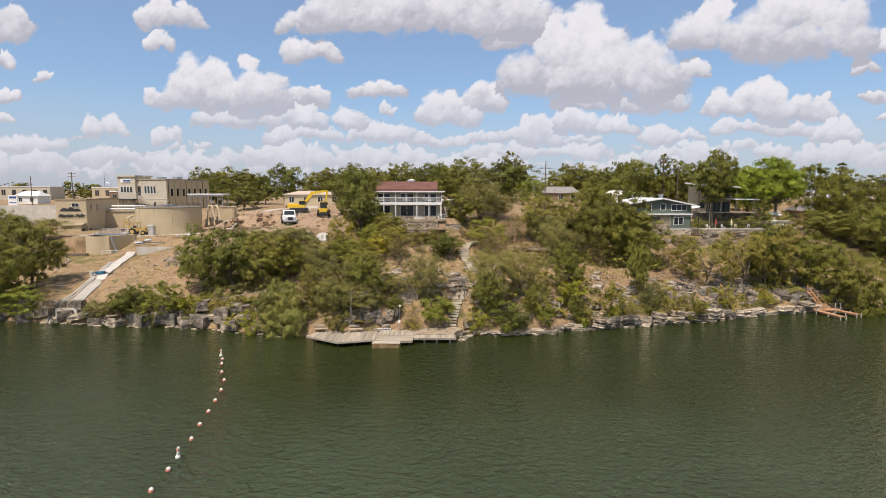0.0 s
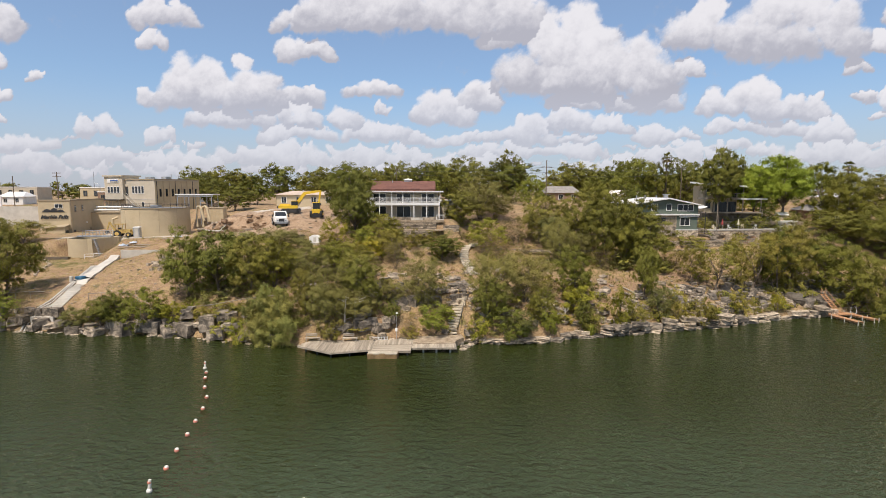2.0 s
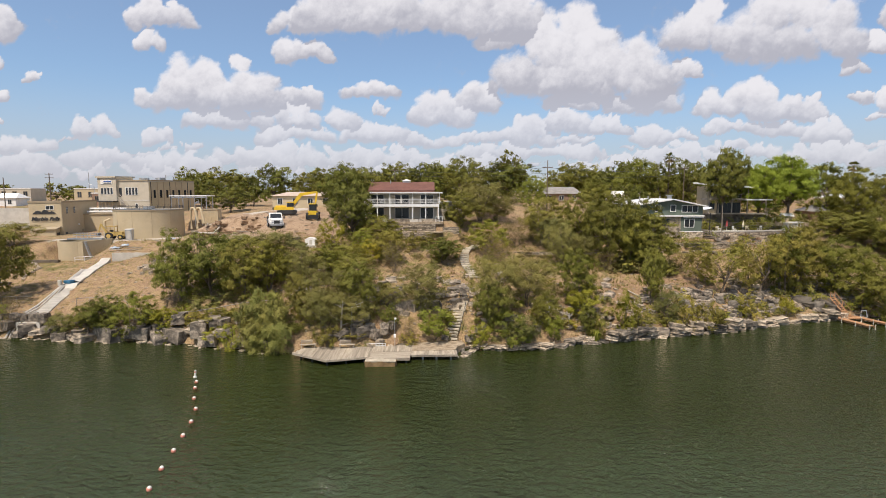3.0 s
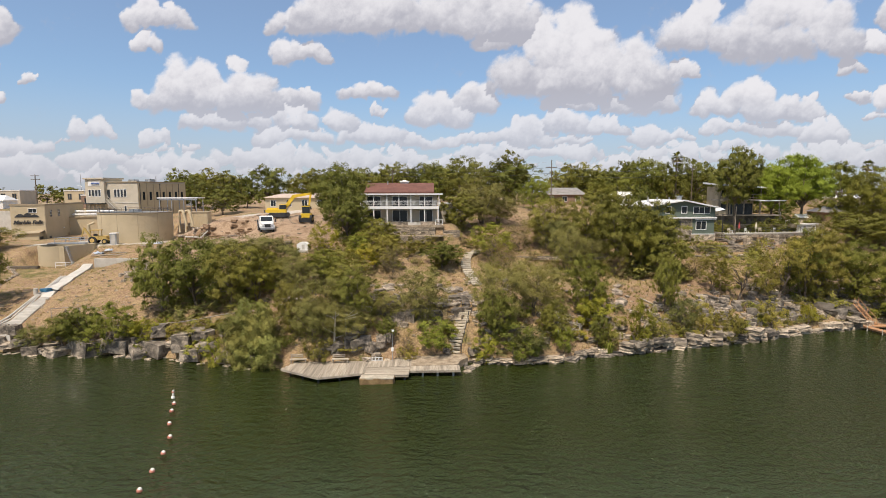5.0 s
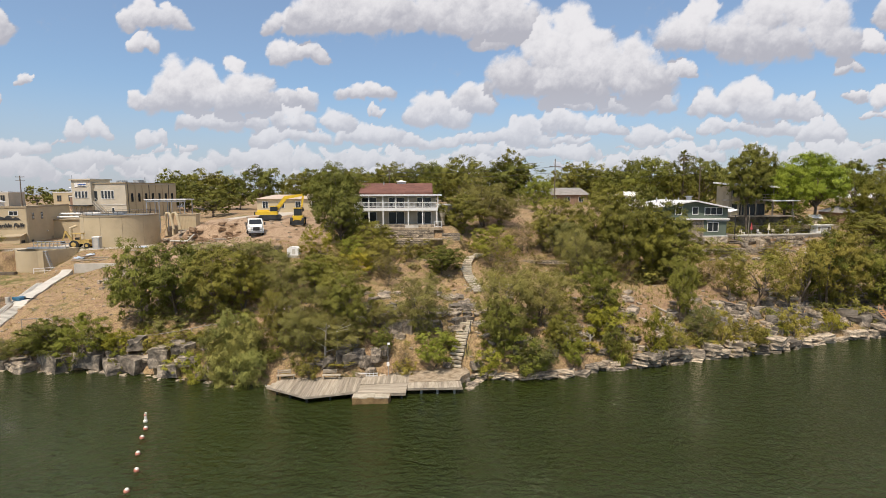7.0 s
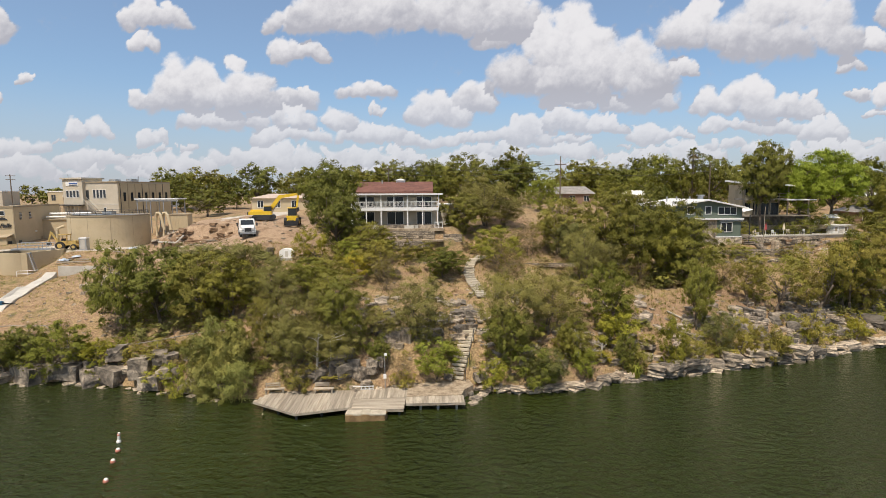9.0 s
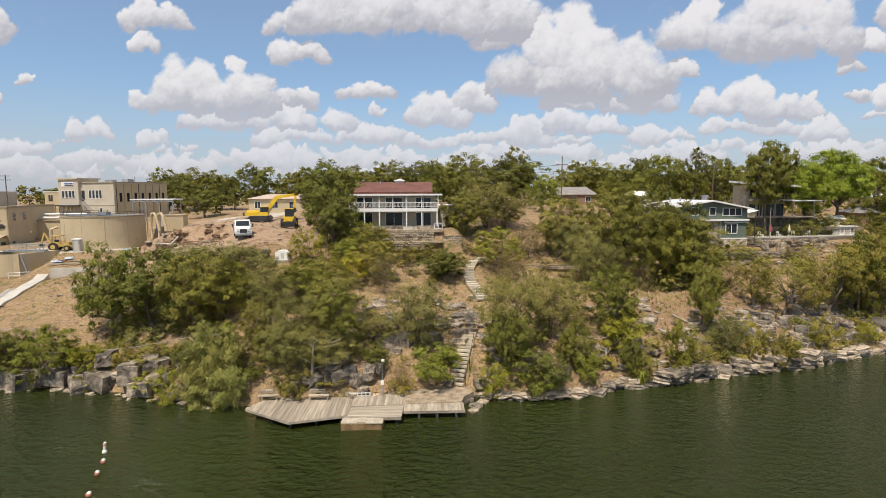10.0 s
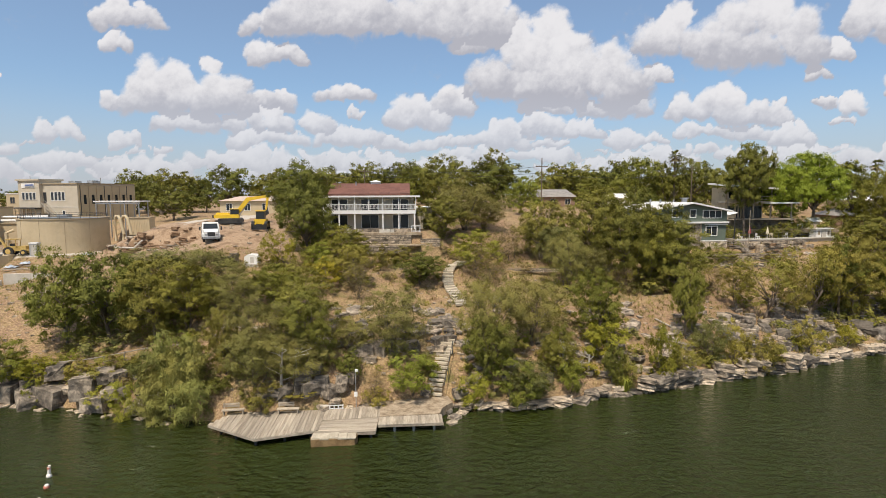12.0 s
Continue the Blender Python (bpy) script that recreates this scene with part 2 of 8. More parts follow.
def make_ground():
    m = bpy.data.materials.new("dry_hillside")
    m.use_nodes = True
    n = Nodes(m.node_tree)
    at = n.add("ShaderNodeTexCoord").outputs["Object"]
    big, mid, small = n.noise(at, 0.12, 5.0, 0.6), n.noise(at, 0.7, 5.0, 0.65), n.noise(at, 5.0, 6.0, 0.7)
    straw = n.mix(n.ramp(small, 0.3, 0.7), (0.185, 0.118, 0.055), (0.45, 0.325, 0.172))
    soil = n.mix(n.ramp(small, 0.35, 0.7), (0.17, 0.100, 0.055), (0.43, 0.295, 0.175))
    green = n.mix(n.ramp(small, 0.3, 0.7), (0.075, 0.078, 0.018), (0.19, 0.175, 0.050))
    colour = n.mix(n.ramp(mid, 0.40, 0.60), straw, soil)
    colour = n.mix(n.ramp(n.math("ADD", n.math("MULTIPLY", big, 0.6), n.math("MULTIPLY", mid, 0.4)), 0.53, 0.64), colour, green)

    def patch(cx, cy, rx, ry, rag=0.9):
        d = n.vec("MULTIPLY", n.vec("SUBTRACT", at, (cx, cy, 0)), (1 / rx, 1 / ry, 0))
        return n.ramp(n.math("ADD", n.vec("LENGTH", d, out=1), n.math("MULTIPLY", n.math("SUBTRACT", mid, 0.5), rag)), 1.05, 0.85)

    # stripped building site, gravel yard of the works, trodden bare earth among the trees
    clay = n.mix(n.ramp(small, 0.3, 0.7), (0.24, 0.155, 0.092), (0.45, 0.325, 0.215))
    clay = n.mix(n.math("MULTIPLY", n.ramp(n.noise(at, 0.45, 6.0, 0.7), 0.48, 0.62), 0.7), clay, (0.16, 0.095, 0.05))
    clay = n.mix(n.ramp(n.noise(at, 1.6, 6.0, 0.7), 0.56, 0.70), clay, (0.44, 0.33, 0.215))
    gravel = n.mix(n.ramp(small, 0.3, 0.7), (0.38, 0.335, 0.275), (0.56, 0.515, 0.45))
    for where, what in (((-28, 44, 18, 14), clay), ((-40, 46, 12, 10), clay), ((-36, 66, 7, 16), gravel), ((-68, 57, 15, 6.5), gravel), ((30, 20, 11, 3.6), soil), ((40, 24, 7, 3.5), soil), ((16, 46, 5, 10), soil)):
        colour = n.mix(patch(*where), colour, what)
    relief = n.add("ShaderNodeBump", {}, Strength=0.7, Distance=0.12, Height=small).outputs[0]
    bsdf = n.add("ShaderNodeBsdfPrincipled", {}, Base_Color=colour, Roughness=0.95, Normal=relief)
    n.tree.links.new(bsdf.outputs[0], n.add("ShaderNodeOutputMaterial").inputs[0])
    return m


def make_water():
    m = bpy.data.materials.new("lake_water")
    m.use_nodes = True
    n = Nodes(m.node_tree)
    at = n.add("ShaderNodeTexCoord").outputs["Object"]
    turn = n.add("ShaderNodeMapping", {}, Vector=at, Rotation=(0, 0, 0.45), Scale=(0.75, 1.2, 1.0)).outputs[0]
    swell, chop = n.noise(turn, 0.6, 2.0, 0.5, 0.4), n.noise(turn, 1.55, 3.0, 0.5, 0.3)
    calm = n.ramp(n.noise(at, 0.035, 3.0), 0.35, 0.65, 0.55, 1.0)
    fine = n.noise(turn, 4.5, 3.0, 0.6, 0.2)
    h = n.math("MULTIPLY", n.math("ADD", n.math("ADD", n.math("MULTIPLY", swell, 0.35), n.math("MULTIPLY", chop, 0.55)), n.math("MULTIPLY", fine, 0.16)), calm)
    relief = n.add("ShaderNodeBump", {}, Strength=1.0, Distance=1.75, Height=h).outputs[0]
    # Paler blue-green far out, darker olive towards the shore, with a ragged change.
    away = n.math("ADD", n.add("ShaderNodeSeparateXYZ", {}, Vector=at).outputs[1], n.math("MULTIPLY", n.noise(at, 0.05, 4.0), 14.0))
    water_tone = n.mix(n.ramp(away, -26.0, -2.0), (0.045, 0.062, 0.031), (0.026, 0.0345, 0.005))
    bsdf = n.add("ShaderNodeBsdfPrincipled", {}, Base_Color=water_tone, Roughness=0.08, IOR=1.33, Specular_IOR_Level=0.5, Normal=relief)
    n.tree.links.new(bsdf.outputs[0], n.add("ShaderNodeOutputMaterial").inputs[0])
    return m


def make_glass(name, tint=(0.03, 0.035, 0.04)):
    m = bpy.data.materials.new(name)
    m.use_nodes = True
    n = Nodes(m.node_tree)
    bsdf = n.add("ShaderNodeBsdfPrincipled", {}, Base_Color=(*tint, 1), Roughness=0.06, IOR=1.5)
    n.tree.links.new(bsdf.outputs[0], n.add("ShaderNodeOutputMaterial").inputs[0])
    return m


GROUND, WATER, GLASS = make_ground(), make_water(), make_glass("window_glass")
BARK = surface("bark", (0.10, 0.075, 0.055), (0.20, 0.16, 0.12), 3.0, 0.95, 0.5)
GREY_WOOD = surface("weathered_wood", (0.26, 0.215, 0.16), (0.48, 0.415, 0.325), 1.2, 0.85, 0.25, fine=16, stain=(0.17, 0.145, 0.115), spread=0.22)
ROCK = surface("limestone", (0.16, 0.130, 0.098), (0.46, 0.385, 0.295), 1.6, 0.92, 0.9, fine=4, stain=(0.058, 0.050, 0.042), spread=0.25, grime=0.9)
PALE_ROCK = surface("pale_limestone", (0.25, 0.20, 0.145), (0.63, 0.52, 0.385), 1.8, 0.92, 0.8, fine=5, stain=(0.085, 0.072, 0.058), spread=0.3, grime=0.7)
# Dark copy of the limestone with shade put into its colour; also fills wall cores.
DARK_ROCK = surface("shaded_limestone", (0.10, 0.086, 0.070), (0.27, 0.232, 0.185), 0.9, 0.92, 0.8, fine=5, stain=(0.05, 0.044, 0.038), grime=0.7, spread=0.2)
TAN = surface("tan_stucco", (0.47, 0.385, 0.25), (0.535, 0.44, 0.29), 0.35, 0.85, 0.08, fine=9, stain=(0.37, 0.30, 0.20), spread=0.03)
TAN_DARK = surface("tan_trim", (0.33, 0.265, 0.175), (0.38, 0.31, 0.21), 0.5, 0.8, 0.08, spread=0.05)
CONCRETE = surface("concrete", (0.44, 0.41, 0.36), (0.58, 0.55, 0.49), 0.6, 0.9, 0.15, fine=9, stain=(0.33, 0.30, 0.25), spread=0.06)
WHITE = surface("white_paint", (0.74, 0.73, 0.70), (0.82, 0.81, 0.79), 0.8, 0.55, 0.05, stain=(0.62, 0.60, 0.56), spread=0.04)
BEIGE_WALL = surface("beige_siding", (0.46, 0.41, 0.32), (0.54, 0.48, 0.385), 0.5, 0.8, 0.08, spread=0.03)
RED_ROOF = surface("red_shingles", (0.125, 0.056, 0.042), (0.185, 0.082, 0.060), 1.4, 0.9, 0.3, fine=10, stain=(0.16, 0.07, 0.055), spread=0.14)
GREEN_WALL = surface("sage_siding", (0.105, 0.135, 0.105), (0.135, 0.165, 0.13), 0.5, 0.75, 0.06, spread=0.04)
DARK = surface("dark_metal", (0.025, 0.025, 0.027), (0.05, 0.05, 0.05), 2.0, 0.5, 0.05, spread=0.1)
STEEL = surface("galvanised_steel", (0.36, 0.37, 0.38), (0.50, 0.51, 0.52), 1.5, 0.42, 0.05, metal=0.6, spread=0.05)
YELLOW = surface("machine_yellow", (0.70, 0.46, 0.025), (0.80, 0.56, 0.045), 1.4, 0.45, 0.05, stain=(0.46, 0.29, 0.06), spread=0.04)
ORANGE_WOOD = surface("stained_planks", (0.34, 0.175, 0.085), (0.50, 0.28, 0.145), 1.5, 0.75, 0.2, spread=0.2)
RUBBER = surface("tyre_rubber", (0.018, 0.018, 0.018), (0.04, 0.04, 0.038), 4.0, 0.85, 0.2, spread=0.05)

BROWN_EARTH = surface("dug_earth", (0.15, 0.088, 0.048), (0.32, 0.21, 0.125), 1.2, 0.95, 0.6, fine=5, stain=(0.36, 0.27, 0.19), spread=0.2)
LITTER = surface("leaf_litter_ground", (0.20, 0.145, 0.09), (0.44, 0.36, 0.26), 1.6, 0.95, 0.4, fine=7, stain=(0.13, 0.09, 0.05), spread=0.05)


# ---- shapes ----
class Shape:
    """Collects faces for one mesh."""

    def __init__(self):
        self.v, self.f = [], []

    def add(self, verts, faces):
        k = len(self.v)
        self.v += [tuple(p) for p in verts]
        self.f += [tuple(k + i for i in face) for face in faces]
        return self

    def box(self, x0, y0, z0, x1, y1, z1, m=None):
        pts = [Vector((x, y, z)) for z in (z0, z1) for y in (y0, y1) for x in (x0, x1)]
        if m:
            pts = [m @ p for p in pts]
        return self.add(pts, [(0, 2, 3, 1), (4, 5, 7, 6), (0, 1, 5, 4), (2, 6, 7, 3), (0, 4, 6, 2), (1, 3, 7, 5)])

    def rod(self, a, b, r, r2=None, n=8):
        a, b = Vector(a), Vector(b)
        turn = (b - a).to_track_quat("Z", "Y").to_matrix()
        pts = []
        for p, q in ((a, r), (b, r if r2 is None else r2)):
            pts += [p + turn @ Vector((q * math.cos(6.28319 * i / n), q * math.sin(6.28319 * i / n), 0)) for i in range(n)]
        faces = [(i, (i + 1) % n, n + (i + 1) % n, n + i) for i in range(n)]
        return self.add(pts, faces + [tuple(range(n))[::-1], tuple(range(n, 2 * n))])

    def line(self, pts, r, n=6):
        """One bent tube through the points."""
        pts = [Vector(p) for p in pts]
        ends = [pts[0]] + pts + [pts[-1]]
        rings = []
        for k, p in enumerate(pts):
            turn = (ends[k + 2] - ends[k]).to_track_quat("Z", "Y").to_matrix()
            rings += [p + turn @ Vector((r * math.cos(6.28319 * i / n), r * math.sin(6.28319 * i / n), 0)) for i in range(n)]
        last = (len(pts) - 1) * n
        faces = [(k * n + i, k * n + (i + 1) % n, (k + 1) * n + (i + 1) % n, (k + 1) * n + i) for k in range(len(pts) - 1) for i in range(n)]
        return self.add(rings, faces + [tuple(range(n))[::-1], tuple(range(last, last + n))])

    def prism(self, poly, z0, z1, m=None):
        k = len(poly)
        pts = [Vector((x, y, z)) for z in (z0, z1) for x, y in poly]
        if m:
            pts = [m @ p for p in pts]
        return self.add(pts, [tuple(range(k))[::-1], tuple(range(k, 2 * k))] + [(i, (i + 1) % k, k + (i + 1) % k, k + i) for i in range(k)])

    def mesh(self, name, smooth=False):
        me = bpy.data.meshes.new(name)
        me.from_pydata(self.v, [], self.f)
        if smooth:
            me.polygons.foreach_set("use_smooth", [True] * len(me.polygons))
        return me


def thing(name, label, category, m=None, group="", kind=""):
    ob = tagged(new(name), label, category, group, kind)
    ob.matrix_basis = m or Matrix()
    return ob


def part(name, shape, material, parent=None, label="", smooth=False, m=None):
    """One mesh object under a thing or a part."""
    me = shape if isinstance(shape, bpy.types.Mesh) else shape.mesh(name, smooth)
    if material and not me.materials:
        me.materials.append(material)
    ob = tagged(new(name, me), label)
    ob.parent = parent
    if m:
        ob.matrix_basis = m
    return ob


def solo(name, shape, material, label, category, m=None, group="", kind="", smooth=False):
    ob = part(name, shape, material, None, label, smooth, m)
    return tagged(ob, label, category, group, kind)


# The lie of the land: the shoreline, and heights over the water at steps inland from it, column by column.
SHORE_X = [-400, -120, -80, -64, -54, -45, -36, -30, -24, -18.5, -14, -6, 4, 8, 13, 16, 20, 24, 33, 42, 51, 55, 63, 70, 78, 100, 140, 400]
SHORE_Y = [40, 18, 14, 13, 12.3, 10.5, 10.3, 8.5, 6.5, 5.0, 4.2, 4.6, 6.2, 5.3, 5.3, 6.2, 8, 8.3, 11, 13.3, 16.5, 18, 19.5, 21.5, 23, 30, 44, 160]
INLAND = [-4, 0, 1.2, 4, 8, 13, 19, 25, 32, 40, 50, 65, 90, 160]
LAND_WEST = {
    -130: [-2, -.5, 1.0, 2.2, 3.2, 4.2, 5.5, 7.0, 8.6, 9.6, 10.0, 10.8, 13, 15],
    -85: [-2, -.5, 1.2, 2.2, 2.8, 3.3, 3.9, 5.2, 7.6, 9.4, 10.0, 10.6, 13, 15],
    -68: [-2, -.5, 1.2, 2.2, 2.9, 3.6, 4.4, 5.6, 7.8, 9.6, 10.2, 11.0, 14, 15],
    -58: [-2, -.5, 1.3, 2.4, 3.4, 4.3, 5.4, 6.4, 8.2, 9.6, 10.6, 12.6, 14.5, 15],
    -48: [-2, -.5, 1.4, 2.6, 4.2, 6.0, 7.8, 9.0, 9.8, 10.4, 12.4, 14.0, 15, 15],
    -40: [-2, -.5, 1.6, 2.8, 4.6, 6.6, 8.8, 10.8, 12.6, 13.8, 14.4, 14.9, 15.4, 15],
}
LAND_EAST = {
    -25: [-2, -.5, 1.8, 3.4, 5.4, 7.6, 10.2, 12.8, 14.3, 14.9, 15.3, 15.7, 16, 15.5],
    -10: [-2, -.5, 1.2, 3.9, 5.6, 7.2, 8.8, 10.0, 11.8, 13.6, 14.6, 15.8, 16.3, 16],
    4: [-2, -.5, .8, 3.6, 5.2, 6.4, 8.0, 9.8, 10.8, 14.0, 15.6, 16.8, 17.2, 17],
    18: [-2, -.5, 1.2, 3.0, 4.6, 6.0, 7.4, 8.9, 10.3, 13.0, 15.6, 17, 17.4, 17],
    34: [-2, -.5, 1.0, 2.0, 4.2, 5.6, 6.8, 8.4, 9.6, 11.2, 14.0, 16.4, 17.4, 17],
}
LAND_FAR_EAST = {
    52: [-2, -.5, 1.1, 1.7, 3.2, 5.4, 8.0, 10.6, 11.4, 12.2, 14.0, 15.6, 17, 17],
    68: [-2, -.5, 1.0, 1.7, 3.2, 5.4, 8.0, 10.3, 11.3, 12.0, 14.0, 15.6, 17, 17],
    95: [-2, -.5, 1.0, 2.2, 3.8, 5.8, 8.2, 10.2, 11.6, 13.4, 15.2, 16.4, 17, 17],
    140: [-2, -.5, 1.0, 2.4, 4.2, 6.4, 8.4, 10.4, 12, 14, 15.6, 16.6, 17, 17],
}


def shore(x):
    return float(np.interp(x, SHORE_X, SHORE_Y))


LAND = {**LAND_WEST, **LAND_EAST, **LAND_FAR_EAST}
LAND_X = sorted(LAND)


def land(x, y):
    """The smooth height of the ground at x, y."""
    u = y - shore(x)
    col = [float(np.interp(u, INLAND, LAND[c])) for c in LAND_X]
    return float(np.interp(x, LAND_X, col))


# Levelled places: x0, x1, y0, y1, height, and how far the ground blends round them.
PADS = [(-13, 4.5, 36.5, 52, 14.3, 2.0), (42, 55, 41.9, 55, 10.7, 1.2), (57, 84, 50.2, 62, 10.9, 1.0), (-76, -50, 50, 75, 9.6, 4.0), (-96, -78, 55, 90, 9.2, 5.0), (-75, -65.5, 42, 51.4, 6.1, 1.8), (-60.0, -51.0, 37.8, 41.2, 6.5, 1.8), (56, 66, 42.6, 46.6, 8.7, 1.2), (64, 75, 44.4, 48.4, 8.9, 1.2), (43, 51, 35.8, 38.4, 8.5, 1.0), (50, 60, 36.4, 39.4, 8.6, 1.0)]


def bumpy(x, y):
    """The height of the ground with its levelled places and unevenness."""
    z = land(x, y)
    u = y - shore(x)
    if u > 0:
        rough = min(1.0, u / 6) * (1 if u < 90 else 0.4)
        z += rough * (0.45 * noise.noise((x * 0.16, y * 0.16, 3.1)) + 0.22 * noise.noise((x * 0.5, y * 0.5, 7.7)) + 0.10 * noise.noise((x * 1.4, y * 1.4, 1.3)))
    if -50 < x < -28:
        # the dug edge of the building site
        edge = 43.2 + 1.1 * noise.noise((x * 0.3, 5.0, 2.0))
        k = min(1.0, max(0.0, (y - edge) / 0.9)) * min(1.0, (x + 50) / 3) * min(1.0, (-28 - x) / 5)
        low = min(1.0, max(0.0, (y - 37) / 2.5)) * min(1.0, (x + 50) / 3) * min(1.0, (-28 - x) / 5)
        z += 1.1 * k * (1 if y < 54 else max(0.0, 1 - (y - 54) / 10)) - 1.0 * (low - k if low > k else 0)
    for x0, x1, y0, y1, top, soft in PADS:
        d = math.hypot(max(x0 - x, 0, x - x1), max(y0 - y, 0, y - y1))
        if d < soft:
            k = d / soft
            k = k * k * (3 - 2 * k)
            z = top * (1 - k) + z * k
    return z


def steps(lo, hi, pace, far):
    """Even steps from lo to hi, growing ones from there out to far."""
    inner = list(np.arange(lo, hi + 0.01, pace))
    grow = [pace * 1.35 ** i for i in range(1, 60)]
    out = [float(v) for v in np.cumsum(grow) if v < far] + [far]
    return [lo - v for v in out[::-1]] + inner + [hi + v for v in out]


def make_land():
    xs, ys = steps(-112, 112, 0.9, 3800), steps(0, 82, 0.8, 3800)
    verts = [(x, y, bumpy(x, y)) for y in ys for x in xs]
    w = len(xs)
    faces = [(j * w + i, j * w + i + 1, (j + 1) * w + i + 1, (j + 1) * w + i) for j in range(len(ys) - 1) for i in range(w - 1)]
    shape = Shape()
    shape.v, shape.f = verts, faces
    solo("ground", shape, GROUND, "dry grassy hillside with bare earth sloping to the lake", "ground", kind="structure", smooth=True)


make_land()
shape = Shape().add([(-3800, -3800, 0), (3800, -3800, 0), (3800, 200, 0), (-3800, 200, 0)], [(0, 1, 2, 3)])
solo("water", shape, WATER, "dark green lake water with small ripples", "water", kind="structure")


# ---- trees and shrubs ----
OAK_LEAF = leaves("live_oak_leaves", (0.122, 0.138, 0.026), (0.320, 0.318, 0.070), (0.245, 0.225, 0.052))
OLIVE_LEAF = leaves("elm_leaves", (0.168, 0.162, 0.032), (0.405, 0.365, 0.088), (0.41, 0.31, 0.092))
GREEN_LEAF = leaves("green_elm_leaves", (0.125, 0.142, 0.022), (0.325, 0.318, 0.060), (0.29, 0.255, 0.055))
MESQUITE_LEAF = leaves("mesquite_leaves", (0.160, 0.160, 0.050), (0.365, 0.345, 0.118), (0.37, 0.31, 0.125))
PECAN_LEAF = leaves("pecan_leaves", (0.12, 0.185, 0.018), (0.32, 0.41, 0.055), (0.26, 0.29, 0.05))
BRIGHT_LEAF = leaves("young_leaves", (0.185, 0.21, 0.026), (0.42, 0.425, 0.075), (0.40, 0.33, 0.06))
YELLOW_LEAF = leaves("yellowing_leaves", (0.230, 0.215, 0.022), (0.440, 0.400, 0.052), (0.390, 0.290, 0.045))
CANE_LEAF = leaves("cane_leaves", (0.19, 0.205, 0.055), (0.44, 0.44, 0.15), (0.42, 0.36, 0.13))
DRY_LEAF = leaves("dry_twigs", (0.209, 0.158, 0.079), (0.396, 0.311, 0.166), (0.330, 0.235, 0.108))
STRAW_LEAF = leaves("dry_grass", (0.33, 0.225, 0.085), (0.64, 0.485, 0.22), (0.42, 0.28, 0.10))


def leaf_mesh(name, centres, outward, size, rng, stretch=1.7, droop=0.0):
    """Many single pointed leaves, turned mostly outward."""
    k = len(centres)
    normal = outward * 1.2 + rng.normal(size=(k, 3)) * 0.42
    normal /= np.linalg.norm(normal, axis=1, keepdims=True) + 1e-9
    along = np.cross(normal, rng.normal(size=(k, 3)))
    along[:, 2] -= droop
    along /= np.linalg.norm(along, axis=1, keepdims=True) + 1e-9
    across = np.cross(normal, along)
    s = size * rng.uniform(0.6, 1.35, (k, 1))
    a, b = along * s * stretch * 0.5, across * s * 0.5
    verts = np.stack([centres - a * 0.6 + b, centres - a * 0.6 - b, centres + a], 1).reshape(-1, 3)
    me = bpy.data.meshes.new(name)
    me.from_pydata(verts.tolist(), [], np.arange(3 * k).reshape(-1, 3).tolist())
    return me


def crown_points(rng, lobes, clumps, each, spread, open_=0.0):
    """Leaf places and outward ways in a unit ball: rounded lobes set apart, each clad with small clumps of leaves, with shaded gaps between."""
    mid = np.zeros((0, 3))
    while len(mid) < lobes:
        tries = rng.normal(size=(14, 3))
        tries *= (rng.uniform(0.25, 1.0, 14) ** 0.5 * 0.70 / np.linalg.norm(tries, axis=1))[:, None]
        gap = np.min(np.linalg.norm(tries[:, None] - mid[None], axis=2), axis=1) if len(mid) else np.ones(14)
        mid = np.vstack([mid, tries[np.argmax(gap)]])
    round_ = rng.uniform(0.26, 0.42, lobes) * (1 - open_)
    which = np.repeat(np.arange(lobes), clumps)
    way = rng.normal(size=(len(which), 3))
    way[:, 2] += 0.45
    way /= np.linalg.norm(way, axis=1, keepdims=True)
    at = mid[which] + way * (round_[which] * rng.uniform(0.72, 1.05, len(which)))[:, None]
    grow = spread * rng.uniform(0.5, 1.3, (len(which), 1, 1))
    off = rng.normal(size=(len(which), each, 3)) * 0.6
    off[:, :, 2] *= 0.75
    pts = (at[:, None] + off * grow).reshape(-1, 3)
    out = (off * 0.45 + way[:, None] * 1.1).reshape(-1, 3)
    out[:, 2] += 0.35
    return pts, out / (np.linalg.norm(out, axis=1, keepdims=True) + 1e-9), mid, at


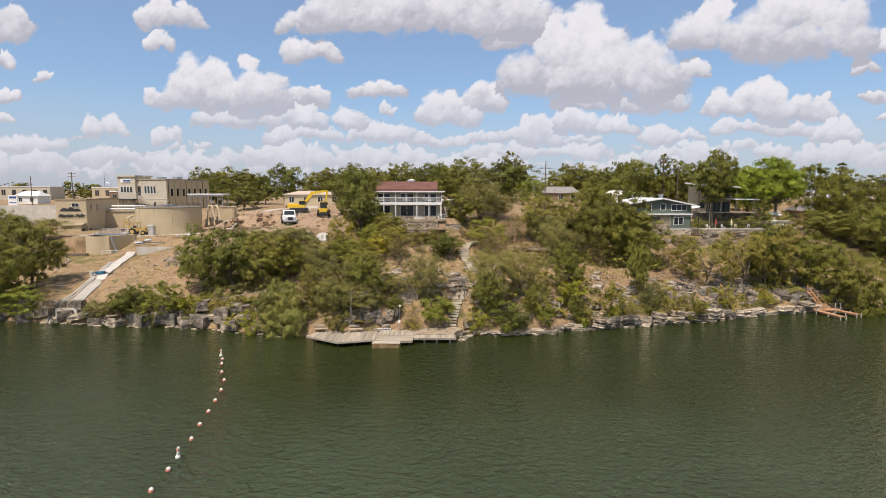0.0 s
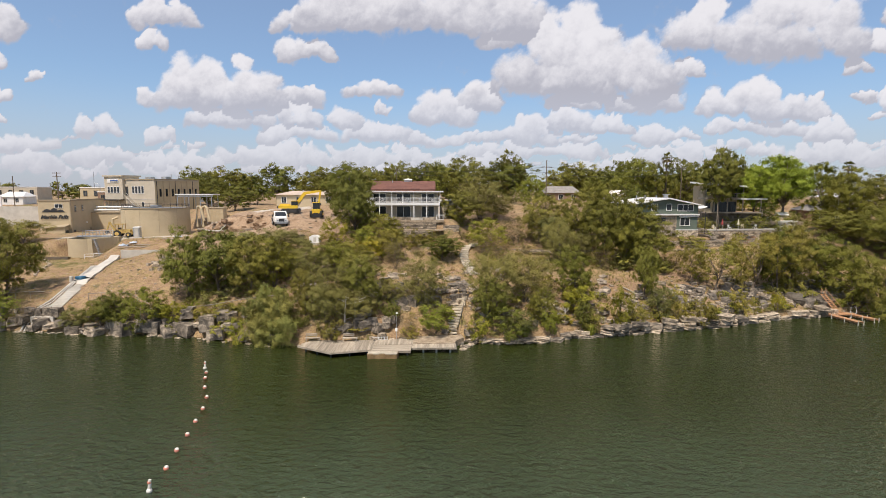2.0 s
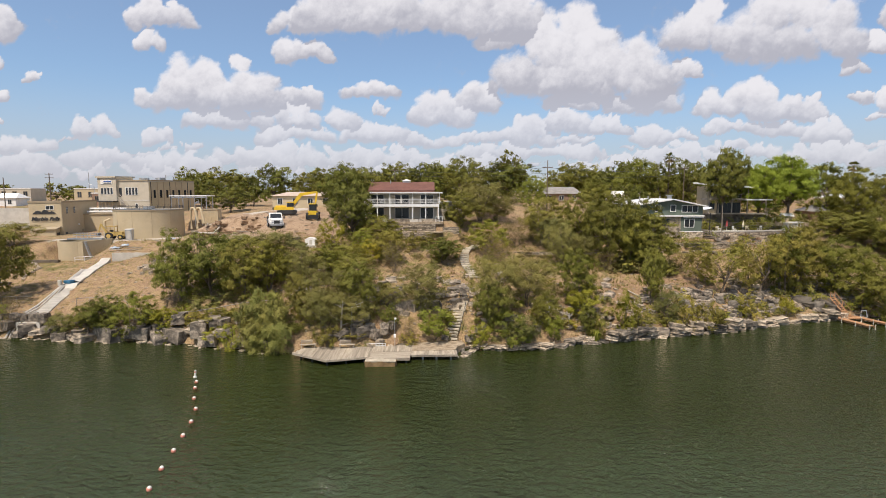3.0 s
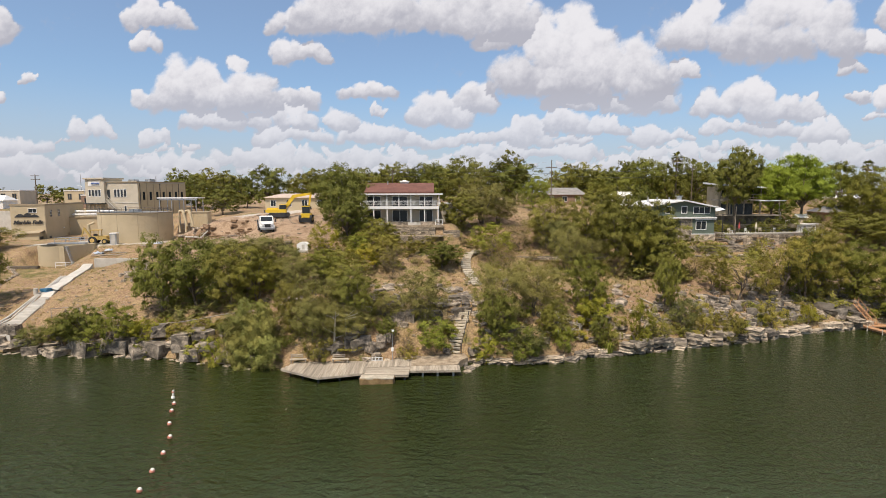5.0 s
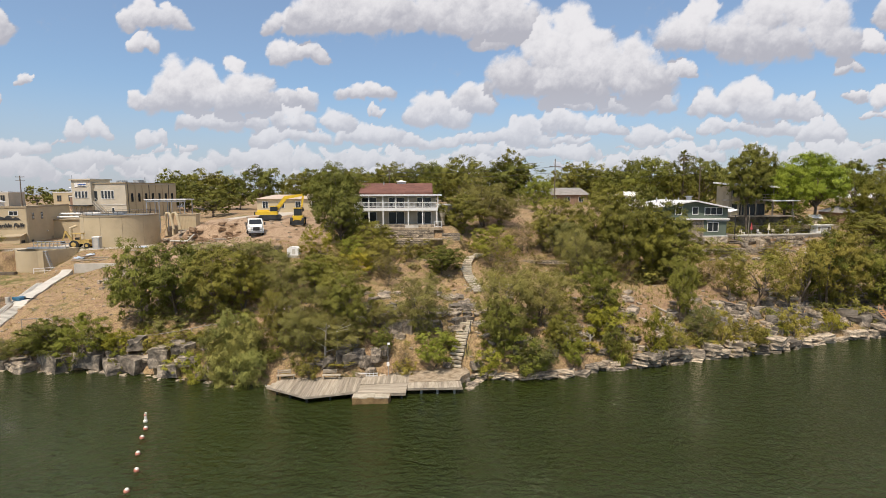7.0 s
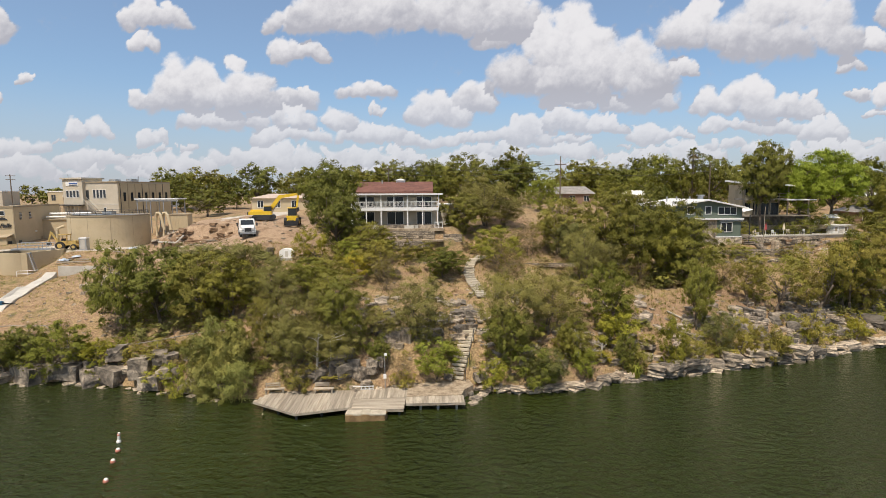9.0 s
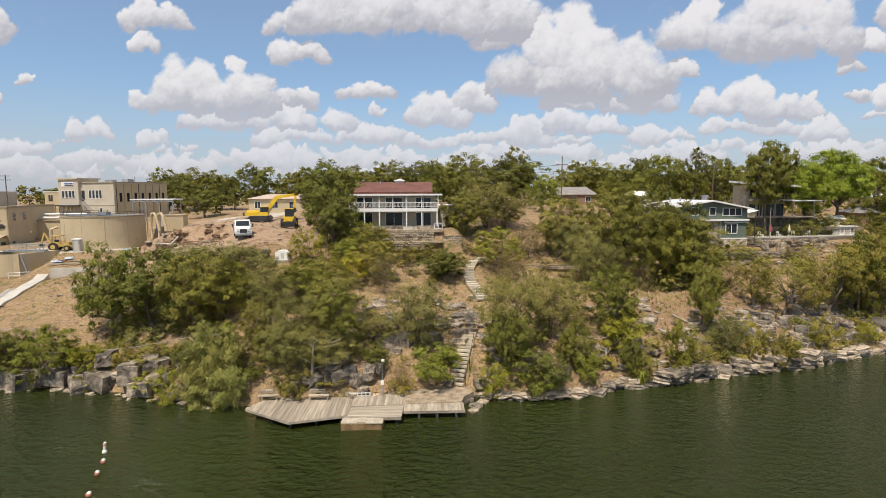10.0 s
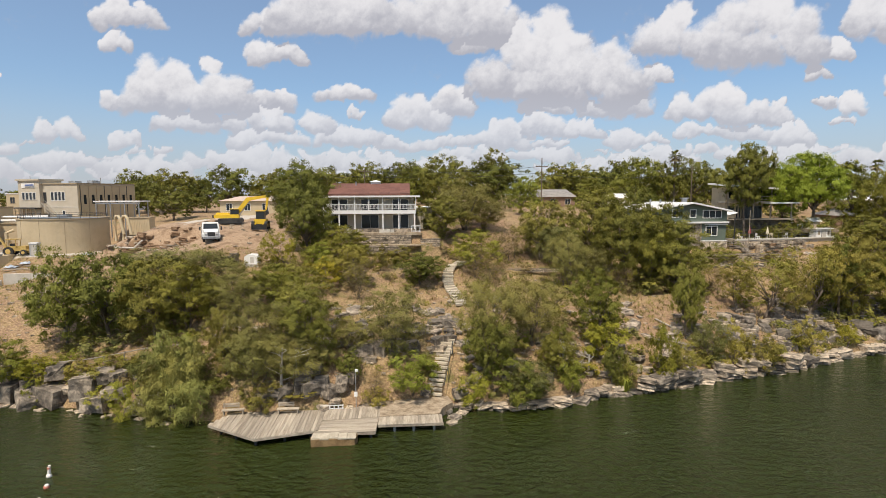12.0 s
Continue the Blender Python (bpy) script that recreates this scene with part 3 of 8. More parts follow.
def make_tree(name, label, leaf, seed, lobes=18, clumps=13, each=44, size=0.019, low=0.2, stems=1, spread=0.11, bare=0.0, twigs=2, open_=0.0, thick=0.024, category="tree"):
    """A tree of height and width one, to be scaled: a forked, tapering trunk, a limb into each lobe of the crown, and twigs to its leaf clumps."""
    rng = np.random.default_rng(seed)
    root = thing(name, label, category)
    pts, out, mid, at = crown_points(rng, lobes, clumps, each, spread, open_)
    half = (1 - low) / 2
    wide = np.percentile(np.abs(pts[:, :2]), 97)
    top, foot = np.percentile(pts[:, 2], 99.6), np.percentile(pts[:, 2], 1)
    fit = lambda p: np.stack([p[:, 0] * 0.5 / wide, p[:, 1] * 0.5 / wide, low + (p[:, 2] - foot) / (top - foot) * (1 - low)], 1)  # noqa: E731
    pts, mid, at = fit(pts), fit(mid), fit(at)
    wood = Shape()
    forks = []
    for k in range(stems):
        lean = rng.normal(size=2) * (0.04 if stems == 1 else 0.11)
        fork = Vector((lean[0], lean[1], max(low, 0.05) + half * 0.42))
        base = Vector((rng.normal() * 0.03 * (stems > 1), rng.normal() * 0.03 * (stems > 1), -0.06))
        knee = base.lerp(fork, 0.5) + Vector((rng.normal() * 0.025, rng.normal() * 0.025, 0))
        t = thick / stems**0.4
        wood.rod(base, knee, t * 1.35, t, 6)
        wood.rod(knee, fork, t, t * 0.75, 6)
        forks.append((knee, fork, t))
    for i, p in enumerate(mid):
        knee, fork, t = forks[i % stems]
        tip = Vector(p)
        start = knee.lerp(fork, rng.uniform(0.3, 1.0))
        bend = start.lerp(tip, 0.5) + Vector((rng.normal() * 0.03, rng.normal() * 0.03, 0.03))
        wood.rod(start, bend, t * 0.5, t * 0.34, 4)
        wood.rod(bend, tip, t * 0.34, t * 0.14, 3)
        for j in range(twigs):
            end = Vector(at[(i * clumps + j * 3) % len(at)])
            wood.rod(bend.lerp(tip, rng.uniform(0.5, 1.0)), end, t * 0.15, t * 0.05, 3)
    part("trunk", wood, BARK, root, smooth=True)
    keep = rng.uniform(size=len(pts)) > bare
    part("crown", leaf_mesh("crown", pts[keep], out[keep], size, rng), leaf, root)
    return root


def stand(proto, x, y, h, w, turn, sink=0.0):
    """A copy of a tree of that height and width on the ground."""
    m = Matrix.LocRotScale((x, y, bumpy(x, y) - sink), Euler((0, 0, turn)), (w, w, h))
    return copy_thing(proto, m)


# Places, heights and widths of the trees and bushes.
OAKS_WEST = [
    (-92.5, 50.0, 7.3, 8.0), (-68.4, 14.4, 8.1, 9.3), (-66.7, 15.0, 11.1, 8.6), (-66.6, 22.1, 12.3, 9.0), (-45.2, 11.4, 3.8, 4.3),
    (-43.0, 11.4, 4.8, 4.3), (-35.5, 16.2, 10.8, 6.5), (-30.4, 15.4, 9.5, 7.5), (-16.7, 6.6, 1.3, 2.2), (-14.6, 42.0, 11.3, 8.8),
    (-13.1, 32.6, 9.4, 7.2), (-8.8, 9.0, 6.6, 5.1), (-4.8, 7.5, 3.2, 2.1), (6.1, 42.0, 6.8, 7.0), (8.1, 7.5, 6.6, 3.9),
    (15.0, 8.6, 4.8, 2.9), (20.8, 8.9, 4.4, 2.1), (27.6, 34.0, 10.7, 8.0), (31.3, 30.3, 13.1, 8.3), (32.5, 16.7, 8.5, 3.4),
]
OAKS_MIDDLE = [
    (35.6, 30.5, 11.5, 7.5), (37.5, 28.8, 9.6, 7.8), (84.7, 48.0, 6.3, 10.3), (89.9, 38.1, 12.3, 9.9), (90.6, 46.0, 8.4, 10.1), (97.7, 34.0, 17.2, 12.7),
    (105.3, 60.0, 12.8, 12.0), (109.0, 52.0, 16.5, 15.0),
]
OAKS = OAKS_WEST + OAKS_MIDDLE
ELMS = [
    (-25.9, 14.7, 8.7, 6.0), (-22.3, 15.2, 7.0, 6.4), (-17.2, 46.0, 10.3, 7.2), (-16.3, 8.0, 6.5, 3.2), (-14.1, 17.3, 5.0, 5.3),
    (-7.6, 30.0, 5.5, 6.6), (-6.3, 24.1, 4.8, 4.4), (2.3, 26.1, 4.1, 5.5), (20.8, 13.9, 8.1, 5.2), (21.3, 38.0, 9.1, 7.5), (33.6, 29.0, 10.7, 6.5),
    (57.9, 25.6, 11.2, 6.0), (60.5, 25.3, 12.1, 5.8), (66.5, 26.6, 10.4, 8.3), (68.9, 22.7, 9.9, 7.5), (70.7, 18.9, 11.2, 7.0),
    (95.0, 42.0, 6.8, 9.2), (95.6, 58.0, 13.8, 9.2),
]
MESQUITES = [
    (-85.7, 51.5, 4.8, 9.0), (-49.2, 11.8, 3.5, 3.3), (-33.3, 30.0, 2.9, 6.4), (-22.2, 19.1, 6.9, 7.9), (-18.9, 7.2, 3.8, 3.3),
    (-17.6, 15.4, 5.2, 4.5), (-13.2, 6.6, 5.4, 4.7), (-13.2, 9.0, 6.2, 5.5), (-11.0, 7.6, 4.3, 5.0), (-8.9, 7.0, 3.7, 4.4),
    (-5.0, 10.4, 3.4, 3.8), (-0.6, 10.3, 6.7, 5.4), (8.4, 9.5, 8.4, 5.6), (10.3, 46.0, 8.7, 8.4), (11.9, 6.2, 3.7, 3.8),
    (13.6, 12.0, 7.1, 6.4), (13.7, 48.0, 5.5, 6.5), (21.4, 26.8, 7.8, 4.6), (22.1, 33.7, 6.8, 5.6), (25.7, 30.0, 5.5, 4.8), (33.5, 13.1, 5.3, 3.1),
]
YELLOWS = [
    (-35.1, 11.1, 3.1, 3.1), (-15.7, 26.8, 4.8, 4.1), (-9.4, 23.0, 3.6, 4.1), (6.8, 6.2, 3.1, 3.0), (21.1, 11.6, 4.8, 4.7),
    (26.4, 9.9, 5.9, 2.9), (54.0, 18.7, 3.3, 1.9),
]
BUSHES = [
    (-37.7, 11.5, 2.9, 1.8), (-31.0, 10.8, 2.1, 2.5), (-27.3, 9.9, 2.3, 4.1), (-22.3, 7.5, 2.2, 3.1), (-19.5, 9.0, 3.0, 3.4),
    (-12.4, 5.1, 2.9, 3.2), (-12.0, 21.4, 4.3, 4.6), (-9.3, 6.2, 0.6, 3.4), (-3.0, 29.4, 3.6, 2.8), (-2.4, 6.0, 1.9, 2.4),
    (0.6, 33.3, 2.5, 4.6), (22.2, 8.8, 3.5, 2.6), (35.7, 12.5, 5.8, 3.4), (39.8, 13.3, 4.3, 4.0), (47.4, 16.6, 4.5, 3.3),
    (50.5, 39.9, 2.0, 5.4), (58.7, 40.1, 1.7, 2.9),
]
DRIES = [
    (-56.8, 13.1, 5.9, 3.5), (-25.1, 26.0, 2.3, 3.8), (-8.3, 14.0, 4.5, 3.1), (-5.3, 20.5, 5.3, 3.5), (-2.5, 6.4, 3.2, 2.5),
    (9.6, 27.7, 4.4, 3.4), (11.2, 26.6, 3.9, 4.6), (13.1, 33.3, 5.1, 5.0), (15.5, 36.0, 6.1, 5.6),
    (29.4, 27.9, 3.6, 3.9), (42.8, 29.4, 3.3, 4.8),
]
GREENS = [
    (-61.1, 13.3, 5.0, 5.6), (-38.9, 10.8, 6.2, 4.9), (-10.9, 27.8, 3.9, 3.9), (10.2, 29.9, 5.7, 5.8), (23.6, 62.0, 7.6, 6.1),
]
BRIGHTS = [
    (-34.6, 9.6, 3.1, 1.7), (-27.5, 8.0, 2.3, 2.5), (-24.7, 6.3, 4.1, 2.5), (1.1, 7.2, 4.1, 4.7), (10.4, 5.9, 4.6, 4.1),
    (16.1, 7.2, 3.4, 2.6), (72.2, 18.9, 5.4, 5.4),
]
CANES = [
    (-22.6, 7.2, 4.2, 2.8), (-21.6, 6.0, 4.8, 2.8), (-20.3, 5.2, 3.9, 2.8), (-19.4, 6.4, 5.2, 2.8), (-18.4, 5.2, 4.2, 2.8),
    (-20.6, 7.6, 5.4, 2.8),
]
RUSHES = [
    (12.6, 6.3, 2.3, 2.5), (21.9, 8.5, 2.1, 2.3),
]
OPENS = [
    (-10.0, 14.5, 5.5, 5.1), (28.9, 10.2, 4.5, 3.1), (43.1, 23.6, 6.8, 3.8), (46.5, 23.3, 8.1, 6.0), (51.1, 23.7, 6.5, 4.0),
    (53.3, 24.5, 9.8, 6.3), (58.2, 24.9, 11.5, 7.4),
]
SKYLINE_WEST = [
    (-88.9, 140.0, 14.4, 12.3), (-87.6, 150.0, 13.4, 12.9), (-77.1, 125.0, 10.7, 9.1), (-75.4, 138.0, 14.0, 15.6), (-68.9, 130.0, 12.1, 14.0),
    (-61.7, 128.0, 10.7, 8.3), (-56.0, 92.0, 8.3, 9.5), (-51.2, 120.0, 13.5, 12.9), (-40.6, 125.0, 11.8, 10.9), (-21.5, 110.0, 11.2, 11.6),
    (-15.1, 120.0, 10.7, 10.6), (-10.3, 100.0, 11.8, 10.4), (-4.6, 120.0, 10.6, 10.6), (1.3, 85.0, 10.9, 8.2), (9.1, 78.0, 11.3, 10.5),
    (22.4, 92.0, 13.9, 9.1), (22.5, 88.0, 10.4, 15.3), (43.8, 110.0, 11.5, 11.6), (54.3, 110.0, 11.0, 10.8), (60.7, 104.0, 13.1, 9.6),
]
SKYLINE_MIDDLE = [
    (70.2, 84.0, 13.2, 9.6),
]
SKYLINE = SKYLINE_WEST + SKYLINE_MIDDLE
SKYELMS = [
    (39.0, 62.0, 7.6, 8.0), (44.2, 84.0, 7.1, 5.5), (47.2, 60.0, 8.0, 5.0), (54.3, 80.0, 12.5, 10.9), (59.2, 76.0, 12.0, 7.8),
    (95.2, 66.0, 13.6, 9.5),
]
PECANS = [
    (62.2, 51.8, 17.6, 7.2), (71.6, 55.0, 14.4, 8.0), (79.6, 58.0, 16.6, 10.6),
]


def plant(rows, protos, group):
    """Copies of each kind on the ground, turned at random."""
    rng = random.Random(len(rows) * 7 + len(group))
    for i, (x, y, h, w) in enumerate(rows):
        tagged(stand(protos[i % len(protos)], x, y, h, w * 1.04, rng.uniform(0, 6.28)), group=group)


def retire(protos):
    for p in protos:
        for o in (*p.children_recursive, p):
            bpy.data.objects.remove(o)


def join_scrub(rows, protos, name, label):
    """The uncounted rest of the scrub: one mesh of many low bushes."""
    verts, faces, index, mats, base = [], [], [], [], 0
    crowns = [next(o.data for o in p.children if o.name.startswith("crown")) for p in protos]
    for k, x, y, h, w, turn in rows:
        me = crowns[k % len(crowns)]
        co = np.empty(len(me.vertices) * 3, np.float32)
        me.vertices.foreach_get("co", co)
        m = np.array(Matrix.LocRotScale((x, y, bumpy(x, y)), Euler((0, 0, turn)), (w, w, h)))
        verts.append(co.reshape(-1, 3) @ m[:3, :3].T + m[:3, 3])
        faces.append(np.arange(base, base + len(me.vertices)).reshape(-1, 3))
        base += len(me.vertices)
        if me.materials[0] not in mats:
            mats.append(me.materials[0])
        index += [mats.index(me.materials[0])] * len(me.polygons)
    me = bpy.data.meshes.new(name)
    me.from_pydata(np.concatenate(verts).tolist(), [], np.concatenate(faces).tolist())
    for m in mats:
        me.materials.append(m)
    me.polygons.foreach_set("material_index", index)
    tagged(new(name, me), label, "scrub", kind="stuff")


def make_cane(seed):
    """A stand of giant cane: upright stalks of many heights in a shaggy mound of long narrow blades."""
    rng = np.random.default_rng(seed)
    root = thing("cane_clump", "pale green giant cane leaning over the water", "reeds")
    pts, out = crown_points(rng, 13, 11, 34, 0.15)[:2]
    wide, foot, top = np.percentile(np.abs(pts[:, :2]), 96), np.percentile(pts[:, 2], 1), np.percentile(pts[:, 2], 99.5)
    pts = np.stack([pts[:, 0] * 0.62 / wide, pts[:, 1] * 0.62 / wide, (pts[:, 2] - foot) / (top - foot)], 1)
    stalks = Shape()
    for p in pts[::70]:
        stalks.rod(Vector((p[0] * 0.6, p[1] * 0.6, -0.03)), Vector(p), 0.006, 0.002, 3)
    part("stem_stand", stalks, CANE_LEAF, root)
    part("foliage", leaf_mesh("foliage", pts, out, 0.021, rng, 5.5), CANE_LEAF, root)
    return root


def make_rush(seed):
    """A tuft of arching grass blades by the water."""
    rng = np.random.default_rng(seed)
    blades = Shape()
    for i in range(170):
        a, lean = rng.uniform(0, 6.28), rng.uniform(0.05, 0.5)
        d, side = Vector((math.cos(a), math.sin(a), 0)), Vector((-math.sin(a), math.cos(a), 0)) * 0.016
        foot = d * rng.uniform(0, 0.16)
        mid, tip = foot + d * lean * 0.45 + Vector((0, 0, rng.uniform(0.5, 0.9))), foot + d * lean * 1.0 + Vector((0, 0, rng.uniform(0.25, 0.95)))
        blades.add([foot - side, foot + side, mid + side, mid - side, tip], [(0, 1, 2, 3), (3, 2, 4)])
    root = thing("rush_tuft", "arching green rushes at the water's edge", "grass")
    part("foliage", blades, BRIGHT_LEAF, root)
    return root


def make_trees():
    oaks = [make_tree("oak_tree", "dark green live oak with a dense rounded crown", OAK_LEAF, s, 22, 16, 60, 0.0172, 0.16, spread=0.085) for s in (1, 2, 3)]
    wood = [make_tree("oak_tree", "dark green oak of the wooded skyline", OAK_LEAF, s, 16, 14, 38, 0.0255, 0.14, spread=0.085, twigs=0) for s in (34, 35, 36)]
    far = [make_tree("oak_tree", "dark green oak of the far wooded skyline", OAK_LEAF, s, 12, 9, 15, 0.053, 0.0, spread=0.1, twigs=0) for s in (31, 32, 33)]
    elms = [make_tree("elm_tree", "olive green elm with a broad uneven crown", leaf, s, 20, 16, 62, 0.0168, 0.14, stems=2, spread=0.085) for s, leaf in ((4, OLIVE_LEAF), (5, GREEN_LEAF), (6, GREEN_LEAF))]
    skyelms = [make_tree("elm_tree", "olive green elm among the skyline trees", GREEN_LEAF, s, 16, 13, 60, 0.0215, 0.05, spread=0.085, twigs=0) for s in (37, 38)]
    mesq = [make_tree("mesquite_tree", "thin grey-green mesquite with open branches", MESQUITE_LEAF, s, 20, 14, 62, 0.0150, 0.14, stems=3, spread=0.11, twigs=4, open_=0.06) for s in (7, 8, 9)]
    opens = [make_tree("elm_tree", "slender olive elm with a thin open crown", OLIVE_LEAF, s, 13, 11, 58, 0.0165, 0.28, stems=2, spread=0.10, twigs=3, open_=0.18) for s in (27, 28)]
    pecans = [make_tree("pecan_tree", "tall green shade tree with a high crown", leaf, s, 28, 18, 80, 0.0150, 0.40, spread=0.08) for s, leaf in ((10, OAK_LEAF), (11, PECAN_LEAF), (12, PECAN_LEAF))]
    greens = [make_tree("ash_tree", "fresh green young tree with a full crown", BRIGHT_LEAF, s, 16, 14, 64, 0.0185, 0.06, stems=2, spread=0.09) for s in (23, 24)]
    bushes = [make_tree("bush", "rounded olive green bush on the slope", OLIVE_LEAF, s, 10, 10, 54, 0.0245, 0.0, stems=2, spread=0.11, category="bush") for s in (12, 13)]
    brights = [make_tree("bush", "light green leafy bush near the water", BRIGHT_LEAF, s, 11, 10, 56, 0.0245, 0.0, stems=2, spread=0.11, category="bush") for s in (14, 15)]
    yellows = [make_tree("bush", "yellowing bush among the rocks", YELLOW_LEAF, s, 11, 10, 56, 0.0245, 0.0, stems=2, spread=0.11, category="bush") for s in (16, 17)]
    dries = [make_tree("dry_shrub", "grey leafless shrub with tangled twigs", DRY_LEAF, s, 14, 8, 16, 0.020, 0.05, stems=5, spread=0.25, twigs=7, thick=0.016, category="shrub") for s in (18, 19)]
    garden = [make_tree("bush", "dark garden shrub on the terrace", OAK_LEAF, s, 9, 9, 40, 0.028, 0.0, stems=2, spread=0.12, category="bush") for s in (25, 26)]
    canes, rushes = [make_cane(20), make_cane(21)], [make_rush(22)]
    small = dict(lobes=5, clumps=7, each=14, size=0.068, low=-0.05, stems=2, spread=0.2, twigs=1, category="bush")
    low_green, low_grey, low_bright, low_yellow, low_dry = [[make_tree("bush", "low bush on the dry hillside", leaf, s + k, **small) for k in range(2)] for s, leaf in ((41, OLIVE_LEAF), (43, MESQUITE_LEAF), (45, BRIGHT_LEAF), (47, YELLOW_LEAF), (49, DRY_LEAF))]
    low = low_green + low_grey + low_bright + low_yellow + low_dry
    plant(OAKS, oaks, "oaks on the slope")
    plant(SKYLINE, wood, "oaks of the skyline")
    plant(SKYELMS, skyelms, "elms of the skyline")
    plant(ELMS, elms, "elms on the slope")
    plant(MESQUITES, mesq, "mesquites on the slope")
    plant(OPENS, opens, "open elms on the slope")
    plant(PECANS, pecans, "shade trees by the houses")
    plant(GREENS, greens, "fresh green trees")
    plant(BUSHES, bushes, "bushes on the slope")
    plant(BRIGHTS, brights, "light green bushes")
    plant(YELLOWS, yellows, "yellowing bushes")
    plant(DRIES, dries, "dry shrubs")
    plant(CANES, canes, "cane by the deck")
    plant(RUSHES, rushes, "rushes by the water")
    # low scrub between the trees; the nearest are bushes of their own
    rng = random.Random(5)
    kinds = low_green * 2 + low_grey * 2 + low_dry * 2 + low_bright + low_yellow
    singles, rest = 0, []
    for i in range(900):
        x, u = rng.uniform(-50, 76), rng.uniform(1.0, 34)
        y = shore(x) + u
        site = -50 < x < -14 and y > 28 or -13 < x < 4.5 and y > 33 or 42 < x < 84 and y > 38
        path = 3.4 < x < 8.8 and u < 27 or abs(x + 60) < 4 or -16.5 < x < 4 and u < 2.6
        bare = 25 < x < 45 and 16 < y < 26.5 or -52 < x < -36 and y > 12 or -8 < x < 4 and 10 < y < 22 and rng.random() < 0.65
        if site or path or bare:
            continue
        h = rng.uniform(0.45, 1.5)
        row = (i, x, y, h, h * rng.uniform(1.0, 1.7), rng.uniform(0, 6.28))
        if u < 12 and singles < 90:
            singles += 1
            tagged(stand(kinds[i % len(kinds)], *row[1:]), "low scrub on the dry hillside", "bush", "low scrub")
        else:
            rest.append(row)
    # undergrowth at the feet of the larger trees
    for i, (x, y, h, w) in enumerate(ELMS + MESQUITES + OAKS):
        if y > 45 or h < 4:
            continue
        for k in range(2):
            a, b = x + rng.uniform(-0.45, 0.45) * w, y - rng.uniform(0.0, 0.3) * w
            if b < shore(a) + 0.8 or 3.4 < a < 8.8 and b < 34 or -17 < a < 4 and b < shore(a) + 2.6:
                continue
            s = h * rng.uniform(0.15, 0.28)
            rest.append(((i + k) % 6, a, b, s, s * rng.uniform(1.1, 1.6), rng.uniform(0, 6.28)))
    # rank green growth over the west bank
    for i in range(60):
        x = rng.uniform(-48, -20)
        s = rng.uniform(0.4, 1.1)
        rest.append((i % 4, x, shore(x) + rng.uniform(1.6, 4.5), s, s * rng.uniform(1.1, 1.7), rng.uniform(0, 6.28)))
    join_scrub(rest, kinds, "scrub", "olive and grey scrub covering the dry hillside")
    # green overhang along the ledge and thickets on the hill behind the houses
    for i in range(70):
        x = rng.uniform(6, 74)
        s = rng.uniform(0.5, 1.4)
        tagged(stand((low_green * 2 + low_bright + low_yellow)[i % 8], x, shore(x) + rng.uniform(1.5, 4.2), s, s * rng.uniform(1.1, 1.7), rng.uniform(0, 6.28)), "bush growing between the shore rocks", "bush", "bushes along the ledge")
    for i in range(60):
        x, y = rng.uniform(8, 130), rng.uniform(44, 84)
        if 40 < x < 86 and y < 66 or abs(x - 15.5) < 4 or 24 < x < 44:
            continue
        s = rng.uniform(2.0, 4.5)
        tagged(stand((bushes + low_grey + far + low_green)[i % 9], x, y, s, s * rng.uniform(1.2, 1.7), rng.uniform(0, 6.28)), "thicket on the upper hillside", "bush", "upper thickets")
    for i in range(30):
        x = rng.uniform(-60, 150)
        y = rng.uniform(105, 140) if x > -20 else rng.uniform(130, 165)
        h = rng.uniform(7.0, 10.0)
        tagged(stand(far[i % 3], x, y, h, h * rng.uniform(0.95, 1.5), rng.uniform(0, 6.28)), group="oaks of the skyline")
    for i in range(20):
        x, y, h = -34 + i * 8.2 + rng.uniform(-2, 2), rng.uniform(97, 106), rng.uniform(9.0, 11.2)
        if 27 < x < 46:
            continue
        tagged(stand(wood[i % 3], x, y, h, h * rng.uniform(1.05, 1.4), rng.uniform(0, 6.28)), group="oaks of the skyline")
    for i in range(34):
        x, y = rng.uniform(-330, -110), rng.uniform(200, 330)
        h = rng.uniform(6, 9)
        tagged(stand(far[i % 3], x, y, h, h * rng.uniform(1.2, 1.9), rng.uniform(0, 6.28)), group="far oaks of the town")
    for x, y, h in ((59.0, 52.2, 1.5), (61.5, 52.6, 2.2), (64.2, 52.8, 1.6), (66.5, 52.9, 2.4), (69.5, 53.3, 1.7), (71.5, 53.6, 2.2), (76.5, 54.3, 2.0), (58.0, 49.6, 2.6), (55.4, 44.4, 2.2), (57.0, 45.6, 1.6), (60.2, 53.4, 3.2), (63.0, 54.0, 2.6), (66.0, 54.4, 3.4), (69.0, 54.6, 2.8), (72.8, 56.6, 3.4), (76.0, 57.0, 3.0), (80.0, 56.4, 3.6), (82.5, 57.0, 4.2), (67.9, 53.0, 3.0), (70.2, 53.4, 3.6), (73.0, 54.6, 4.4), (75.2, 54.8, 4.0), (78.2, 55.2, 4.6)):
        tagged(stand(garden[int(x) % 2], x, y, h, h * 1.25, x), "dark garden shrub on the terrace", "bush", "terrace shrubs")
    retire(garden + opens + oaks + wood + far + skyelms + greens + elms + mesq + pecans + bushes + brights + yellows + dries + canes + rushes + low)


make_trees()


